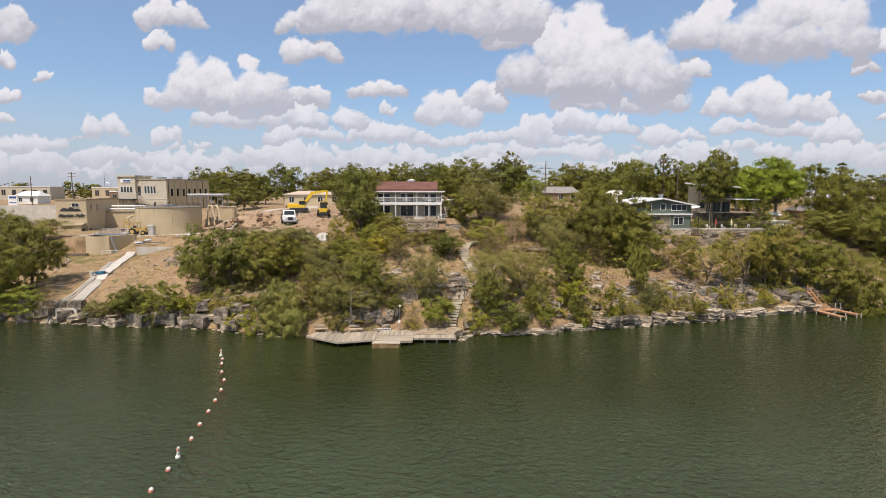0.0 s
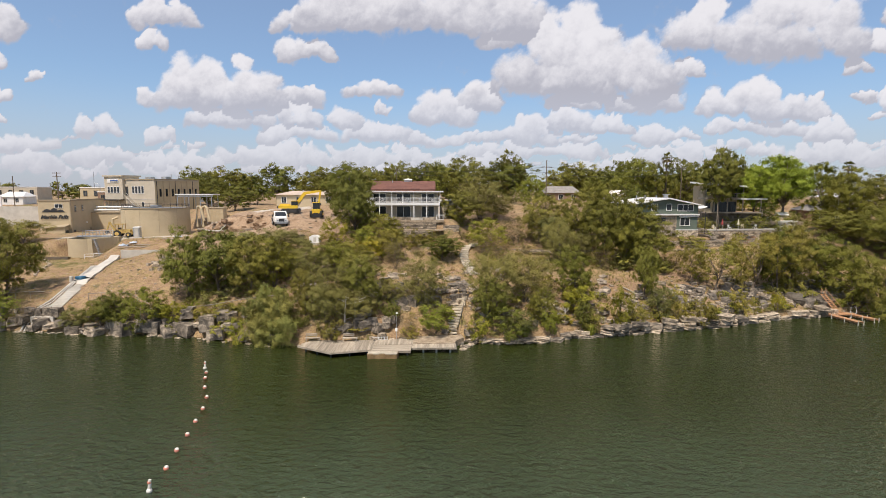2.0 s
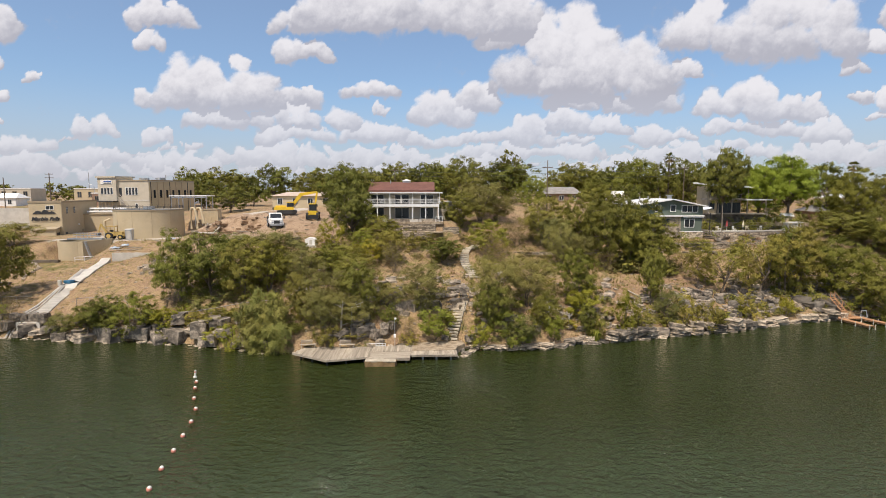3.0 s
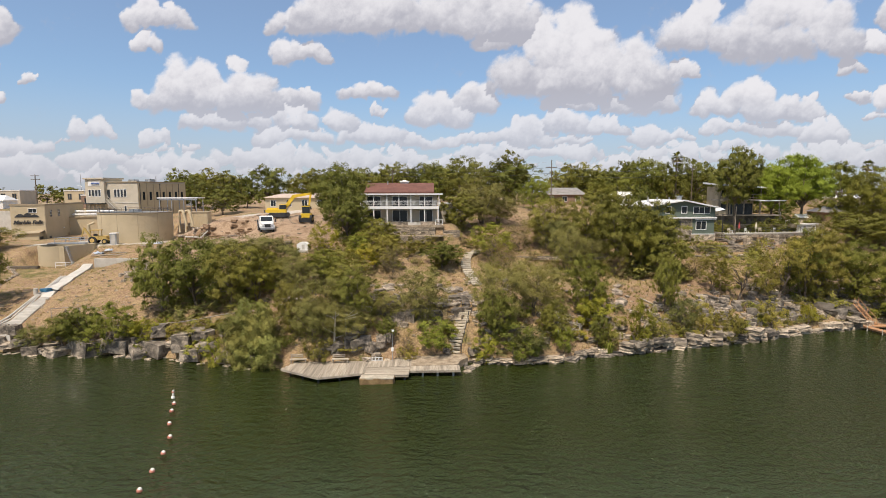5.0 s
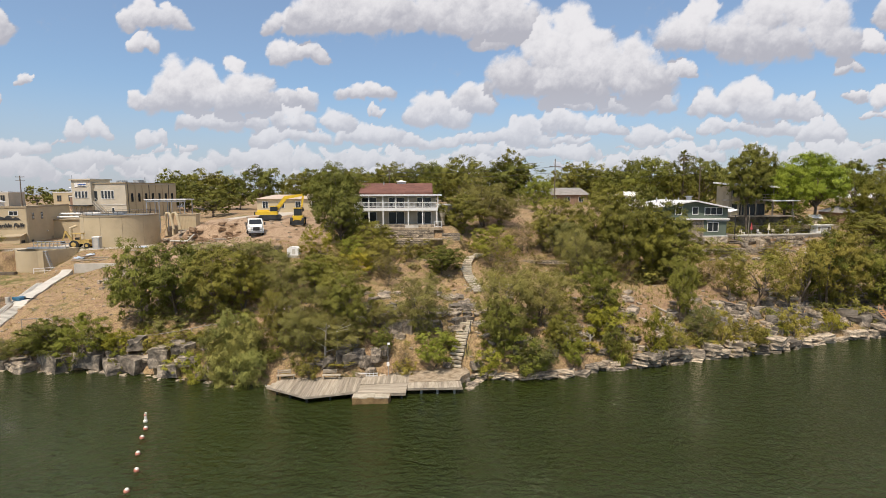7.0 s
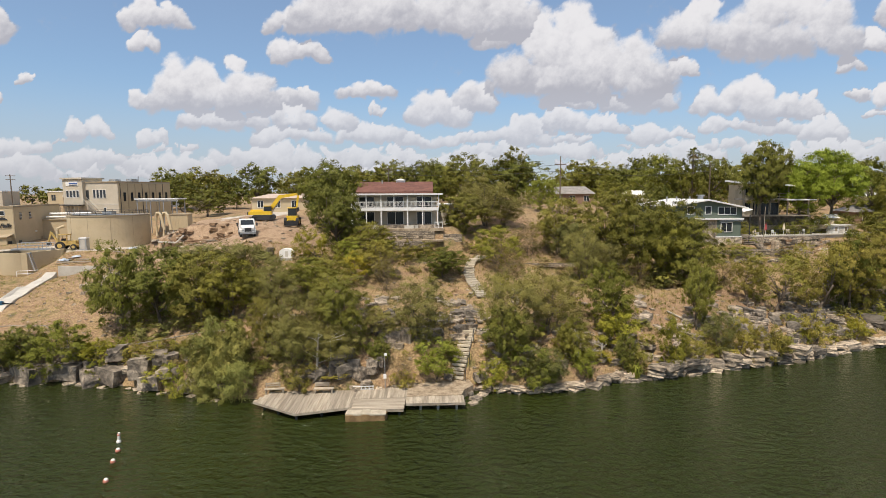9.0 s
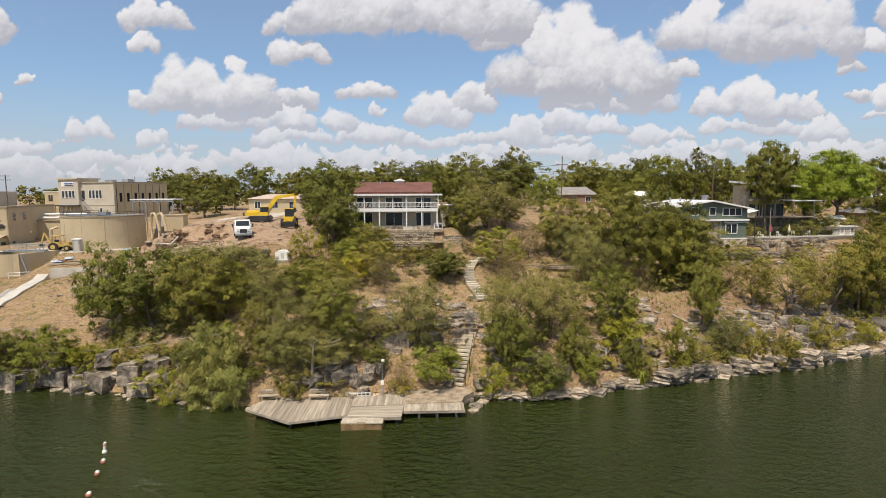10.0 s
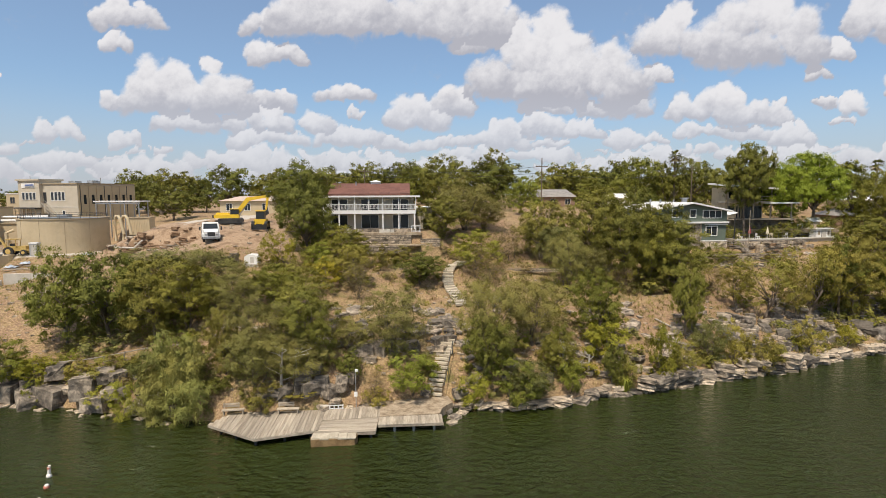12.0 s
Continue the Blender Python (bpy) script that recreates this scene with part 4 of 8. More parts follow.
# ---- houses ----
def window(parent, x0, z0, x1, z1, y, frame_mat=None, panes=1, bar=0.07, name="window"):
    """A window in a front wall at y: a glazed opening with a raised frame and mullions."""
    frame_mat = frame_mat or WHITE
    w = part(name, Shape().box(x0, y - 0.03, z0, x1, y + 0.05, z1), DARK, parent)
    f = Shape()
    for a, b, c, d in ((x0 - bar, z0 - bar, x1 + bar, z0), (x0 - bar, z1, x1 + bar, z1 + bar), (x0 - bar, z0, x0, z1), (x1, z0, x1 + bar, z1)):
        f.box(a, y - 0.09, b, c, y + 0.03, d)
    for k in range(1, panes):
        x = x0 + (x1 - x0) * k / panes
        f.box(x - bar * 0.4, y - 0.085, z0, x + bar * 0.4, y + 0.02, z1)
    part("frame", f, frame_mat, w)
    for k in range(panes):
        a, b = x0 + (x1 - x0) * k / panes + 0.04, x0 + (x1 - x0) * (k + 1) / panes - 0.04
        part("pane", Shape().box(a, y - 0.05, z0 + 0.03, b, y - 0.035, z1 - 0.03), GLASS, w)
    return w


def gable_roof(x0, x1, y0, y1, z, rise, thick=0.16):
    """Two slopes with the ridge along x."""
    ym = (y0 + y1) / 2
    s = Shape()
    for a, b in ((y0, ym), (y1, ym)):
        pts = [(x0, a, z), (x1, a, z), (x1, b, z + rise), (x0, b, z + rise)]
        s.add(pts + [(p, q, r - thick) for p, q, r in pts], [(0, 1, 2, 3), (7, 6, 5, 4), (0, 4, 5, 1), (1, 5, 6, 2), (2, 6, 7, 3), (3, 7, 4, 0)])
    return s


def shingle_rows(parent, x0, x1, y0, z0, y1, z1, mat, step=0.42, piece=1.1):
    """Courses of shingles lying proud of a slope."""
    n = max(1, int(math.hypot(y1 - y0, z1 - z0) / step))
    tilt = math.atan2(z1 - z0, y1 - y0)
    me = Shape().box(0, 0, 0, piece - 0.02, step * 1.12, 0.035).mesh("shingle")
    me.materials.append(mat)
    count = 0
    for i in range(n):
        t = i / n
        shift = (i % 2) * piece / 2
        x = x0 - shift
        while x < x1 - 0.05:
            a = max(x, x0)
            wide = min(x + piece, x1) - a
            if wide > 0.12:
                m = Matrix.LocRotScale((a, y0 + (y1 - y0) * t, z0 + (z1 - z0) * t + 0.012), Euler((tilt + 0.03, 0, 0)), (wide / piece, 1, 1))
                part("shingle", me, mat, parent, m=m)
                count += 1
            x += piece
    return count


def make_red_house():
    """Two storeys with a double gallery, facing the lake."""
    h = thing("house", "two-storey beige house with white double gallery and red shingle roof", "house")
    x0, x1, yw, yb = -11.1, 1.6, 39.2, 46.8
    part("wall", Shape().box(x0, yw, 14.3, x1, yb, 19.45), BEIGE_WALL, h)
    part("porch_floor", Shape().box(x0 - 0.2, 36.9, 14.3, x1 + 0.3, yw, 14.75), ROCK, h, "stone-edged porch floor")
    gallery = part("balcony", Shape().box(x0 - 0.2, 36.95, 17.22, x1 + 0.2, yw, 17.42), WHITE, h, "white painted upper gallery")
    part("fascia", Shape().box(x0 - 0.25, 36.85, 16.98, x1 + 0.25, 36.95, 17.5), WHITE, gallery)
    rail = Shape().box(x0 - 0.2, 36.88, 18.28, x1 + 0.22, 36.96, 18.38).box(x0 - 0.2, 36.9, 17.66, x1 + 0.22, 36.95, 17.72)
    part("rail", rail, WHITE, gallery)
    me = Shape().box(-0.02, -0.02, 0, 0.02, 0.02, 0.58).mesh("picket")
    me.materials.append(WHITE)
    x = x0
    while x < x1 + 0.2:
        part("picket", me, WHITE, gallery, m=pose(x, 36.92, 17.71))
        x += 0.2
    for x in (-11.5, -9.27, -7.0, -5.0, -2.93, -0.6, 1.87):
        part("post", Shape().box(x - 0.075, 36.88, 17.42, x + 0.075, 37.03, 19.4), WHITE, h)
    for x in (-11.5, -9.27, -7.0, -2.93, -0.6, 1.7):
        part("post", Shape().box(x - 0.085, 36.9, 14.75, x + 0.085, 37.07, 17.2), WHITE, h)
    for a, b in ((-10.6, -8.3), (-6.2, -3.7), (-1.5, 0.75)):
        for z0, z1 in ((17.44, 19.05), (14.78, 16.7)):
            window(h, a, z0, b, z1, yw, WHITE, 2, 0.08, "sliding_door")
    # gallery ceiling and eave
    part("eave", Shape().box(x0 - 0.4, 36.55, 19.38, x1 + 0.9, yw + 0.2, 19.62), WHITE, h, "white painted eave")
    roof = part("roof", gable_roof(x0 + 0.2, x1 - 0.55, 37.6, 48.4, 19.86, 1.58, 0.22), RED_ROOF, h, "faded red shingle roof")
    shingle_rows(roof, x0 + 0.2, x1 - 0.55, 37.55, 19.87, 43.0, 21.44, RED_ROOF, 0.62, 1.5)
    gable = Shape()
    for x in (x0 + 0.4, x1 - 0.8):
        gable.add([(x, 38.2, 19.6), (x, 47.8, 19.6), (x, 43, 21.3), (x + 0.15, 38.2, 19.6), (x + 0.15, 47.8, 19.6), (x + 0.15, 43, 21.3)], [(0, 1, 2), (3, 5, 4), (0, 3, 4, 1), (1, 4, 5, 2), (2, 5, 3, 0)])
    part("gable", gable, BEIGE_WALL, h)
    part("roof_vent", Shape().box(-5.0, 42.7, 21.35, -3.5, 43.6, 21.75).add([(-5.2, 42.5, 21.75), (-3.3, 42.5, 21.75), (-3.3, 43.8, 21.75), (-5.2, 43.8, 21.75), (-4.25, 43.15, 22.05)], [(0, 1, 4), (1, 2, 4), (2, 3, 4), (3, 0, 4)]), WHITE, h, "white roof vent box")
    part("vent_pipe", Shape().rod((-7.2, 42, 21.1), (-7.2, 42, 21.75), 0.09), STEEL, h)
    # lower wing behind, seen past the gable
    part("side_wing", Shape().box(2.0, 44, 14.3, 5.2, 50, 17.6), BEIGE_WALL, h)
    part("wing_roof", Shape().box(1.8, 43.6, 17.6, 5.6, 50.3, 17.8), WHITE, h)
    return h


def stone_wall(name, x0, x1, y, z0, z1, seed, label, course=0.28, mat=None, thick=0.5, slant=0.0):
    """A dry-laid retaining wall: a core with courses of separate stones standing proud of it."""
    rng = random.Random(seed)
    mat = mat or PALE_ROCK
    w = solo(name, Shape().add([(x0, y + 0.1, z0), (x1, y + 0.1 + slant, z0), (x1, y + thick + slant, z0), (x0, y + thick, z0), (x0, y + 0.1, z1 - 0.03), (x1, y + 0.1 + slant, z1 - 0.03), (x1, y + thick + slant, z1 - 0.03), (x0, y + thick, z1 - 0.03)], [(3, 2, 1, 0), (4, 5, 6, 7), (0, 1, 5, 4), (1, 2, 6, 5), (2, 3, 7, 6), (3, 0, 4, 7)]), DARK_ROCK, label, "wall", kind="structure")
    me = Shape().add([(0, .06, 0), (1, 0.02, 0), (1, 1, 0), (0, 1, 0), (.03, 0, .93), (.97, .05, 1), (1, 1, 1), (0, 1, .96)], [(3, 2, 1, 0), (4, 5, 6, 7), (0, 1, 5, 4), (1, 2, 6, 5), (2, 3, 7, 6), (3, 0, 4, 7)]).mesh("stone")
    me.materials.append(mat)
    z = z0
    while z < z1 - 0.08:
        hgt = min(course * rng.uniform(0.75, 1.25), z1 - z)
        x = x0
        while x < x1 - 0.1:
            wide = min(rng.uniform(0.3, 1.0), x1 - x)
            push = slant * (x - x0) / (x1 - x0)
            m = Matrix.LocRotScale((x, y + push + rng.uniform(-0.1, 0.07), z), None, (wide - 0.04, 0.3, hgt - rng.uniform(0.03, 0.09)))
            part("stone", me, mat, w, m=m)
            x += wide
        z += hgt
    return w


def make_green_house():
    h = thing("house", "sage green two-storey house with white metal roof and stone base", "house")
    x0, x1, y0, y1 = 40.8, 52.75, 42.3, 55.0
    xm = 46.7
    part("upper_wall", Shape().add([(x0, y0, 15.1), (x1, y0, 15.1), (x1, y0, 17.0), (xm, y0, 18.15), (x0, y0, 17.4), (x0, y1, 15.1), (x1, y1, 15.1), (x1, y1, 17.0), (xm, y1, 18.15), (x0, y1, 17.4)], [(0, 1, 2, 3, 4), (9, 8, 7, 6, 5), (0, 5, 6, 1), (1, 6, 7, 2), (4, 9, 5, 0), (2, 7, 8, 3), (3, 8, 9, 4)]), GREEN_WALL, h, "sage green board siding")
    part("lower_wall", Shape().box(48.6, y0, 12.1, x1 - 0.1, y1, 15.1), GREEN_WALL, h)
    part("stone_wall", Shape().box(x0, y0 + 0.02, 11.0, 48.6, y1 - 0.1, 15.05), PALE_ROCK, h, "tan stone lower wall")
    part("foundation", Shape().box(48.4, y0 - 0.2, 10.6, x1 + 0.1, y1, 12.1), PALE_ROCK, h)
    boards = Shape()
    for k in range(10):
        boards.box(x0, y0 - 0.025, 15.2 + k * 0.19, x1, y0, 15.2 + k * 0.19 + 0.16)
    part("trim_board", Shape().box(x0 - 0.1, y0 - 0.45, 14.95, x1 + 0.15, y0, 15.2), WHITE, h)
    part("sill_board", Shape().box(49.0, y0 - 0.3, 14.68, x1 + 0.1, y0, 14.8), WHITE, h)
    part("base_board", Shape().box(48.4, y0 - 0.25, 12.0, x1 + 0.1, y0, 12.14), WHITE, h)
    roof = Shape()
    for xa, za, xb, zb in ((x0 - 0.9, 17.28, xm, 18.35), (x1 + 0.6, 16.98, xm, 18.35)):
        p = [(xa, y0 - 0.9, za), (xb, y0 - 0.9, zb), (xb, y1 + 0.8, zb), (xa, y1 + 0.8, za)]
        roof.add(p + [(a, b, c - 0.2) for a, b, c in p], [(0, 1, 2, 3), (7, 6, 5, 4), (0, 4, 5, 1), (1, 5, 6, 2), (2, 6, 7, 3), (3, 7, 4, 0)])
    r = part("roof", roof, WHITE, h, "white standing-seam metal roof")
    for k in range(1, 12):
        for xa, za in ((x0 - 0.9, 17.28), (x1 + 0.6, 16.98)):
            t = k / 12
            part("seam", Shape().box(-0.02, y0 - 0.9, 0, 0.02, y1 + 0.8, 0.05), WHITE, r, m=pose(xa + (xm - xa) * t, 0, za + (18.35 - za) * t))
    for x in (43.4, 45.2, 47.6):
        part("vent_pipe", Shape().rod((x, 50, 17.6), (x, 50, 18.75), 0.14), STEEL, h)
    part("chimney_cap", Shape().box(49.4, 50, 17.6, 50.1, 50.7, 18.9).box(49.2, 49.8, 18.9, 50.3, 50.9, 19.05), STEEL, h)
    window(h, 43.5, 15.95, 44.5, 17.1, y0, WHITE, 1, 0.1)
    window(h, 46.5, 15.95, 47.4, 17.1, y0, WHITE, 1, 0.1)
    window(h, 48.7, 15.85, 51.7, 17.0, y0, WHITE, 3, 0.1)
    window(h, 49.3, 12.95, 51.1, 14.4, y0, WHITE, 2, 0.1)
    window(h, 44.9, 13.4, 46.3, 14.4, y0, DARK, 2, 0.06)
    porch = part("porch", Shape().box(52.6, y0 + 1, 12.0, 55.2, y1 - 4, 12.2), GREY_WOOD, h, "timber side porch")
    for x, y in ((54.9, y0 + 1.2), (54.9, y0 + 5), (53.2, y0 + 1.2)):
        part("post", Shape().rod((x, y, 10.8), (x, y, 15.6), 0.09), DARK, porch)
    for k in range(4):
        part("stair_tread", Shape().box(53.0, y0 + 0.5 - k * 0.4, 11.75 - k * 0.3, 55.0, y0 + 0.9 - k * 0.4, 11.85 - k * 0.3), BARK, porch)
    part("awning", Shape().add([(53.4, y0 + 0.8, 16.2), (55.0, y0 + 0.6, 16.6), (54.6, y0 + 2.4, 16.9), (53.4, y0 + 2.2, 16.5), (53.4, y0 + 0.8, 16.16), (55.0, y0 + 0.6, 16.56), (54.6, y0 + 2.4, 16.86), (53.4, y0 + 2.2, 16.46)], [(0, 1, 2, 3), (7, 6, 5, 4), (0, 4, 5, 1), (1, 5, 6, 2)]), WHITE, h, "white shade cloth")
    return h


def make_hill_house():
    """Two storeys with open galleries under a long flat white roof."""
    h = thing("house", "tan two-storey house with long flat white roof and galleries", "house")
    x0, x1, y0, y1 = 59.6, 68.4, 54.0, 58.5
    part("wall", Shape().box(x0, y0 + 2.2, 14.0, x1, y1, 20.9), TAN, h)
    part("side_wall", Shape().box(x0, y0, 15.2, x0 + 2.2, y0 + 2.2, 20.9), TAN, h)
    part("roof", Shape().add([(x0 - 0.9, y0 - 1.4, 21.35), (x1 + 1.2, y0 - 1.4, 20.75), (x1 + 1.2, y1, 21.2), (x0 - 0.9, y1, 21.8), (x0 - 0.9, y0 - 1.4, 21.05), (x1 + 1.2, y0 - 1.4, 20.45), (x1 + 1.2, y1, 20.9), (x0 - 0.9, y1, 21.5)], [(0, 1, 2, 3), (7, 6, 5, 4), (0, 4, 5, 1), (1, 5, 6, 2), (2, 6, 7, 3), (3, 7, 4, 0)]), WHITE, h, "flat white roof")
    gallery = part("balcony", Shape().box(x0 - 0.2, y0 - 0.6, 18.0, x1, y0 + 2.2, 18.28), GREY_WOOD, h)
    part("rail", Shape().box(x0 + 2, y0 - 0.55, 19.15, x1, y0 - 0.48, 19.25).box(x0 + 2, y0 - 0.55, 18.6, x1, y0 - 0.5, 18.66), GREY_WOOD, gallery)
    part("porch_floor", Shape().box(x0, y0 - 1.0, 14.9, x1 + 4, y0 + 2.2, 15.1), GREY_WOOD, h)
    part("undercroft", Shape().box(x0, y0 + 0.4, 13.0, x1 + 4, y0 + 2.2, 14.9), DARK_ROCK, h)
    part("porch_roof", Shape().box(x1 - 1.5, y0 - 2.0, 17.9, x1 + 4.2, y0 + 2, 18.1), WHITE, h)
    for x in (x0 + 0.2, x0 + 2.3, x0 + 5.2, x1 - 0.2, x1 + 3.8):
        part("post", Shape().box(x - 0.1, y0 - 0.55, 15.1, x + 0.1, y0 - 0.35, 18.0), GREY_WOOD, h)
        if x < x1:
            part("post", Shape().box(x - 0.08, y0 - 0.55, 18.28, x + 0.08, y0 - 0.4, 20.9), GREY_WOOD, h)
    for a, b in ((62.0, 63.9), (64.4, 66.2), (66.5, 68.1)):
        window(h, a, 18.35, b, 20.4, y0 + 2.2, DARK, 2, 0.06, "sliding_door")
        window(h, a, 15.15, b, 17.3, y0 + 2.2, DARK, 2, 0.06, "sliding_door")
    window(h, 60.2, 16.0, 61.2, 17.4, y0, DARK, 1, 0.06)
    window(h, 60.2, 18.9, 61.2, 20.2, y0, WHITE, 1, 0.06)
    return h


def small_house(x, y, w, d, wall, rise, roof_mat, wall_mat, label, rz=0.0, eave=0.5, hip=0.35):
    """A far bungalow under a hipped roof."""
    z = bumpy(x, y) - 0.3
    h = thing("house", label, "house", pose(x, y, z, 0, 0, rz))
    part("wall", Shape().box(-w / 2, 0, 0, w / 2, d, wall), wall_mat, h)
    a, b, c = w / 2 + eave, -eave, d + eave
    k = a * (1 - hip)
    pts = [(-a, b, wall), (a, b, wall), (a, c, wall), (-a, c, wall), (-k, d / 2, wall + rise), (k, d / 2, wall + rise)]
    part("roof", Shape().add(pts, [(0, 1, 5, 4), (1, 2, 5), (2, 3, 4, 5), (3, 0, 4), (3, 2, 1, 0)]), roof_mat, h)
    for k in range(max(2, int(w / 3.2))):
        cx = -w / 2 + w * (k + 0.5) / max(2, int(w / 3.2))
        window(h, cx - 0.6, wall * 0.35, cx + 0.6, wall * 0.8, 0.0, WHITE, 2, 0.07)
    return h


GREY_ROOF = surface("grey_shingles", (0.20, 0.185, 0.17), (0.30, 0.28, 0.26), 1.0, 0.9, 0.3, spread=0.1)
PINK_ROOF = surface("faded_tan_roof", (0.42, 0.33, 0.26), (0.54, 0.44, 0.36), 1.0, 0.9, 0.2, spread=0.05)
BRICK_WALL = surface("brown_brick", (0.22, 0.14, 0.10), (0.31, 0.20, 0.14), 1.5, 0.9, 0.2, spread=0.05)
make_red_house()
make_green_house()
make_hill_house()
small_house(36.6, 88, 10.5, 9, 2.7, 1.9, GREY_ROOF, BRICK_WALL, "low brick bungalow with a grey hipped roof", -8)
small_house(57, 92, 8, 8, 3.0, 1.2, WHITE, WHITE, "small white house among the skyline trees", 5)
small_house(-30.5, 78, 19, 9, 3.2, 1.0, PINK_ROOF, TAN, "low tan building behind the building site", 3)
small_house(97, 64, 12, 9, 3.0, 1.4, GREY_ROOF, BRICK_WALL, "brown hillside house under the trees", -12)
small_house(112, 78, 12, 9, 4.4, 1.0, WHITE, TAN, "pale house with a white metal roof", -10)
small_house(104, 47, 7, 6, 2.6, 1.0, BRICK_WALL, BRICK_WALL, "small brown boathouse shed among trees", -15)


# ---- water works and the town building ----
def text(name, words, size, material, parent, m, label="", depth=0.04, shear=0.0):
    """Raised lettering turned into a mesh."""
    cu = bpy.data.curves.new(name, "FONT")
    cu.offset = 0.035
    cu.body, cu.size, cu.extrude, cu.shear, cu.align_x = words, size, depth, shear, "CENTER"
    ob = bpy.data.objects.new(name, cu)
    me = bpy.data.meshes.new_from_object(ob)
    bpy.data.objects.remove(ob)
    me.materials.clear()
    return part(name, me, material, parent, label, m=m)


def railing(parent, pts, high=1.05, mat=None, every=1.5, name="railing", r=0.028):
    """Posts with a top and a middle rail along a line of points."""
    mat = mat or STEEL
    top = Shape()
    for a, b in zip(pts, pts[1:]):
        a, b = Vector(a), Vector(b)
        for k in (1.0, 0.55):
            top.rod(a + Vector((0, 0, high * k)), b + Vector((0, 0, high * k)), r, r, 5)
    rail = part(name, top, mat, parent)
    me = Shape().rod((0, 0, 0), (0, 0, high), r * 1.1, n=5).mesh("post")
    me.materials.append(mat)
    for a, b in zip(pts, pts[1:]):
        a, b = Vector(a), Vector(b)
        n = max(1, int((b - a).length / every))
        for k in range(n + (1 if b == Vector(pts[-1]) else 0)):
            p = a.lerp(b, k / n)
            part("post", me, mat, rail, m=Matrix.Translation(p))
    return rail


def ring(r0, r1, z0, z1, n=64, bottom=None):
    """An open drum with wall thickness."""
    s = Shape()
    pts = []
    for r, z in ((r1, z0), (r1, z1), (r0, z1), (r0, z0 if bottom is None else bottom)):
        pts += [(r * math.cos(6.28319 * i / n), r * math.sin(6.28319 * i / n), z) for i in range(n)]
    faces = [(k * n + i, k * n + (i + 1) % n, (k + 1) * n + (i + 1) % n, (k + 1) * n + i) for k in range(3) for i in range(n)]
    return s.add(pts, faces)


def disc(r, z, n=64):
    return Shape().add([(r * math.cos(6.28319 * i / n), r * math.sin(6.28319 * i / n), z) for i in range(n)], [tuple(range(n))])


def make_big_tank():
    t = thing("water_tank", "large round tan concrete tank with a railed rim", "tank", pose(-63.2, 62.4, 9.0))
    part("drum", ring(6.75, 7.05, -0.6, 6.55, 72, 5.2), TAN, t)
    part("rim", ring(6.65, 7.15, 6.55, 6.75, 72, 6.55), TAN_DARK, t)
    part("basin", disc(6.8, 5.9), DARK, t, "dark water inside the tank")
    pts = [(6.9 * math.cos(a), 6.9 * math.sin(a), 6.75) for a in [6.28319 * k / 28 for k in range(29)]]
    railing(t, pts, 0.75, DARK, 2.0)
    part("catwalk", Shape().box(-6.9, -0.7, 6.65, 6.9, 0.7, 6.8), STEEL, t)
    part("motor_housing", Shape().box(-0.9, -0.8, 6.8, 0.9, 0.8, 7.3), STEEL, t)
    for a in (3.6, 4.15, 4.71, 5.25, 5.8):
        p = Vector((7.06 * math.cos(a), 7.06 * math.sin(a), 0))
        part("seam", Shape().rod(p + Vector((0, 0, -0.4)), p + Vector((0, 0, 6.5)), 0.03, n=4), TAN_DARK, t)
    return t


def make_small_tank():
    t = thing("settling_tank", "small open tan tank with a stair and dark inside", "tank", pose(-70.7, 49.4, 5.9))
    part("drum", ring(3.35, 3.6, -0.8, 4.0, 56, 2.2), TAN, t)
    part("basin", disc(3.4, 2.9, 56), DARK, t, "dark water inside the tank")
    part("side_block", Shape().prism([(1.4, -3.2), (2.6, -3.0), (4.7, 2.2), (4.3, 4.3), (2.0, 4.0), (3.55, 0.5)], -0.8, 4.0), TAN, t)
    bridge = part("catwalk", Shape().box(-3.0, 0.9, 4.02, 4.0, 2.0, 4.3), STEEL, t)
    railing(bridge, [(-1.8, 0.95, 4.3), (4.0, 0.95, 4.3)], 1.0, STEEL, 1.3, r=0.04)
    railing(bridge, [(-1.8, 1.95, 4.3), (4.0, 1.95, 4.3)], 1.0, STEEL, 1.3, r=0.04)
    stair = Shape()
    for s in (0, 0.8):
        stair.rod((3.0 + s * 0.3, -2.6 - s, 4.0), (4.8 + s * 0.3, -3.4 - s, -0.2), 0.06, n=5)
    for k in range(14):
        u = k / 13
        stair.box(3.0 + 1.8 * u, -3.5 - 0.8 * u, 3.9 - 4.0 * u, 3.25 + 1.8 * u, -2.6 - 0.8 * u, 3.95 - 4.0 * u)
    part("stair", stair, STEEL, t)
    railing(t, [(2.2, -5.0, 0.1), (5.6, -4.6, 0.2)], 1.05, WHITE, 1.2, r=0.045)
    return t


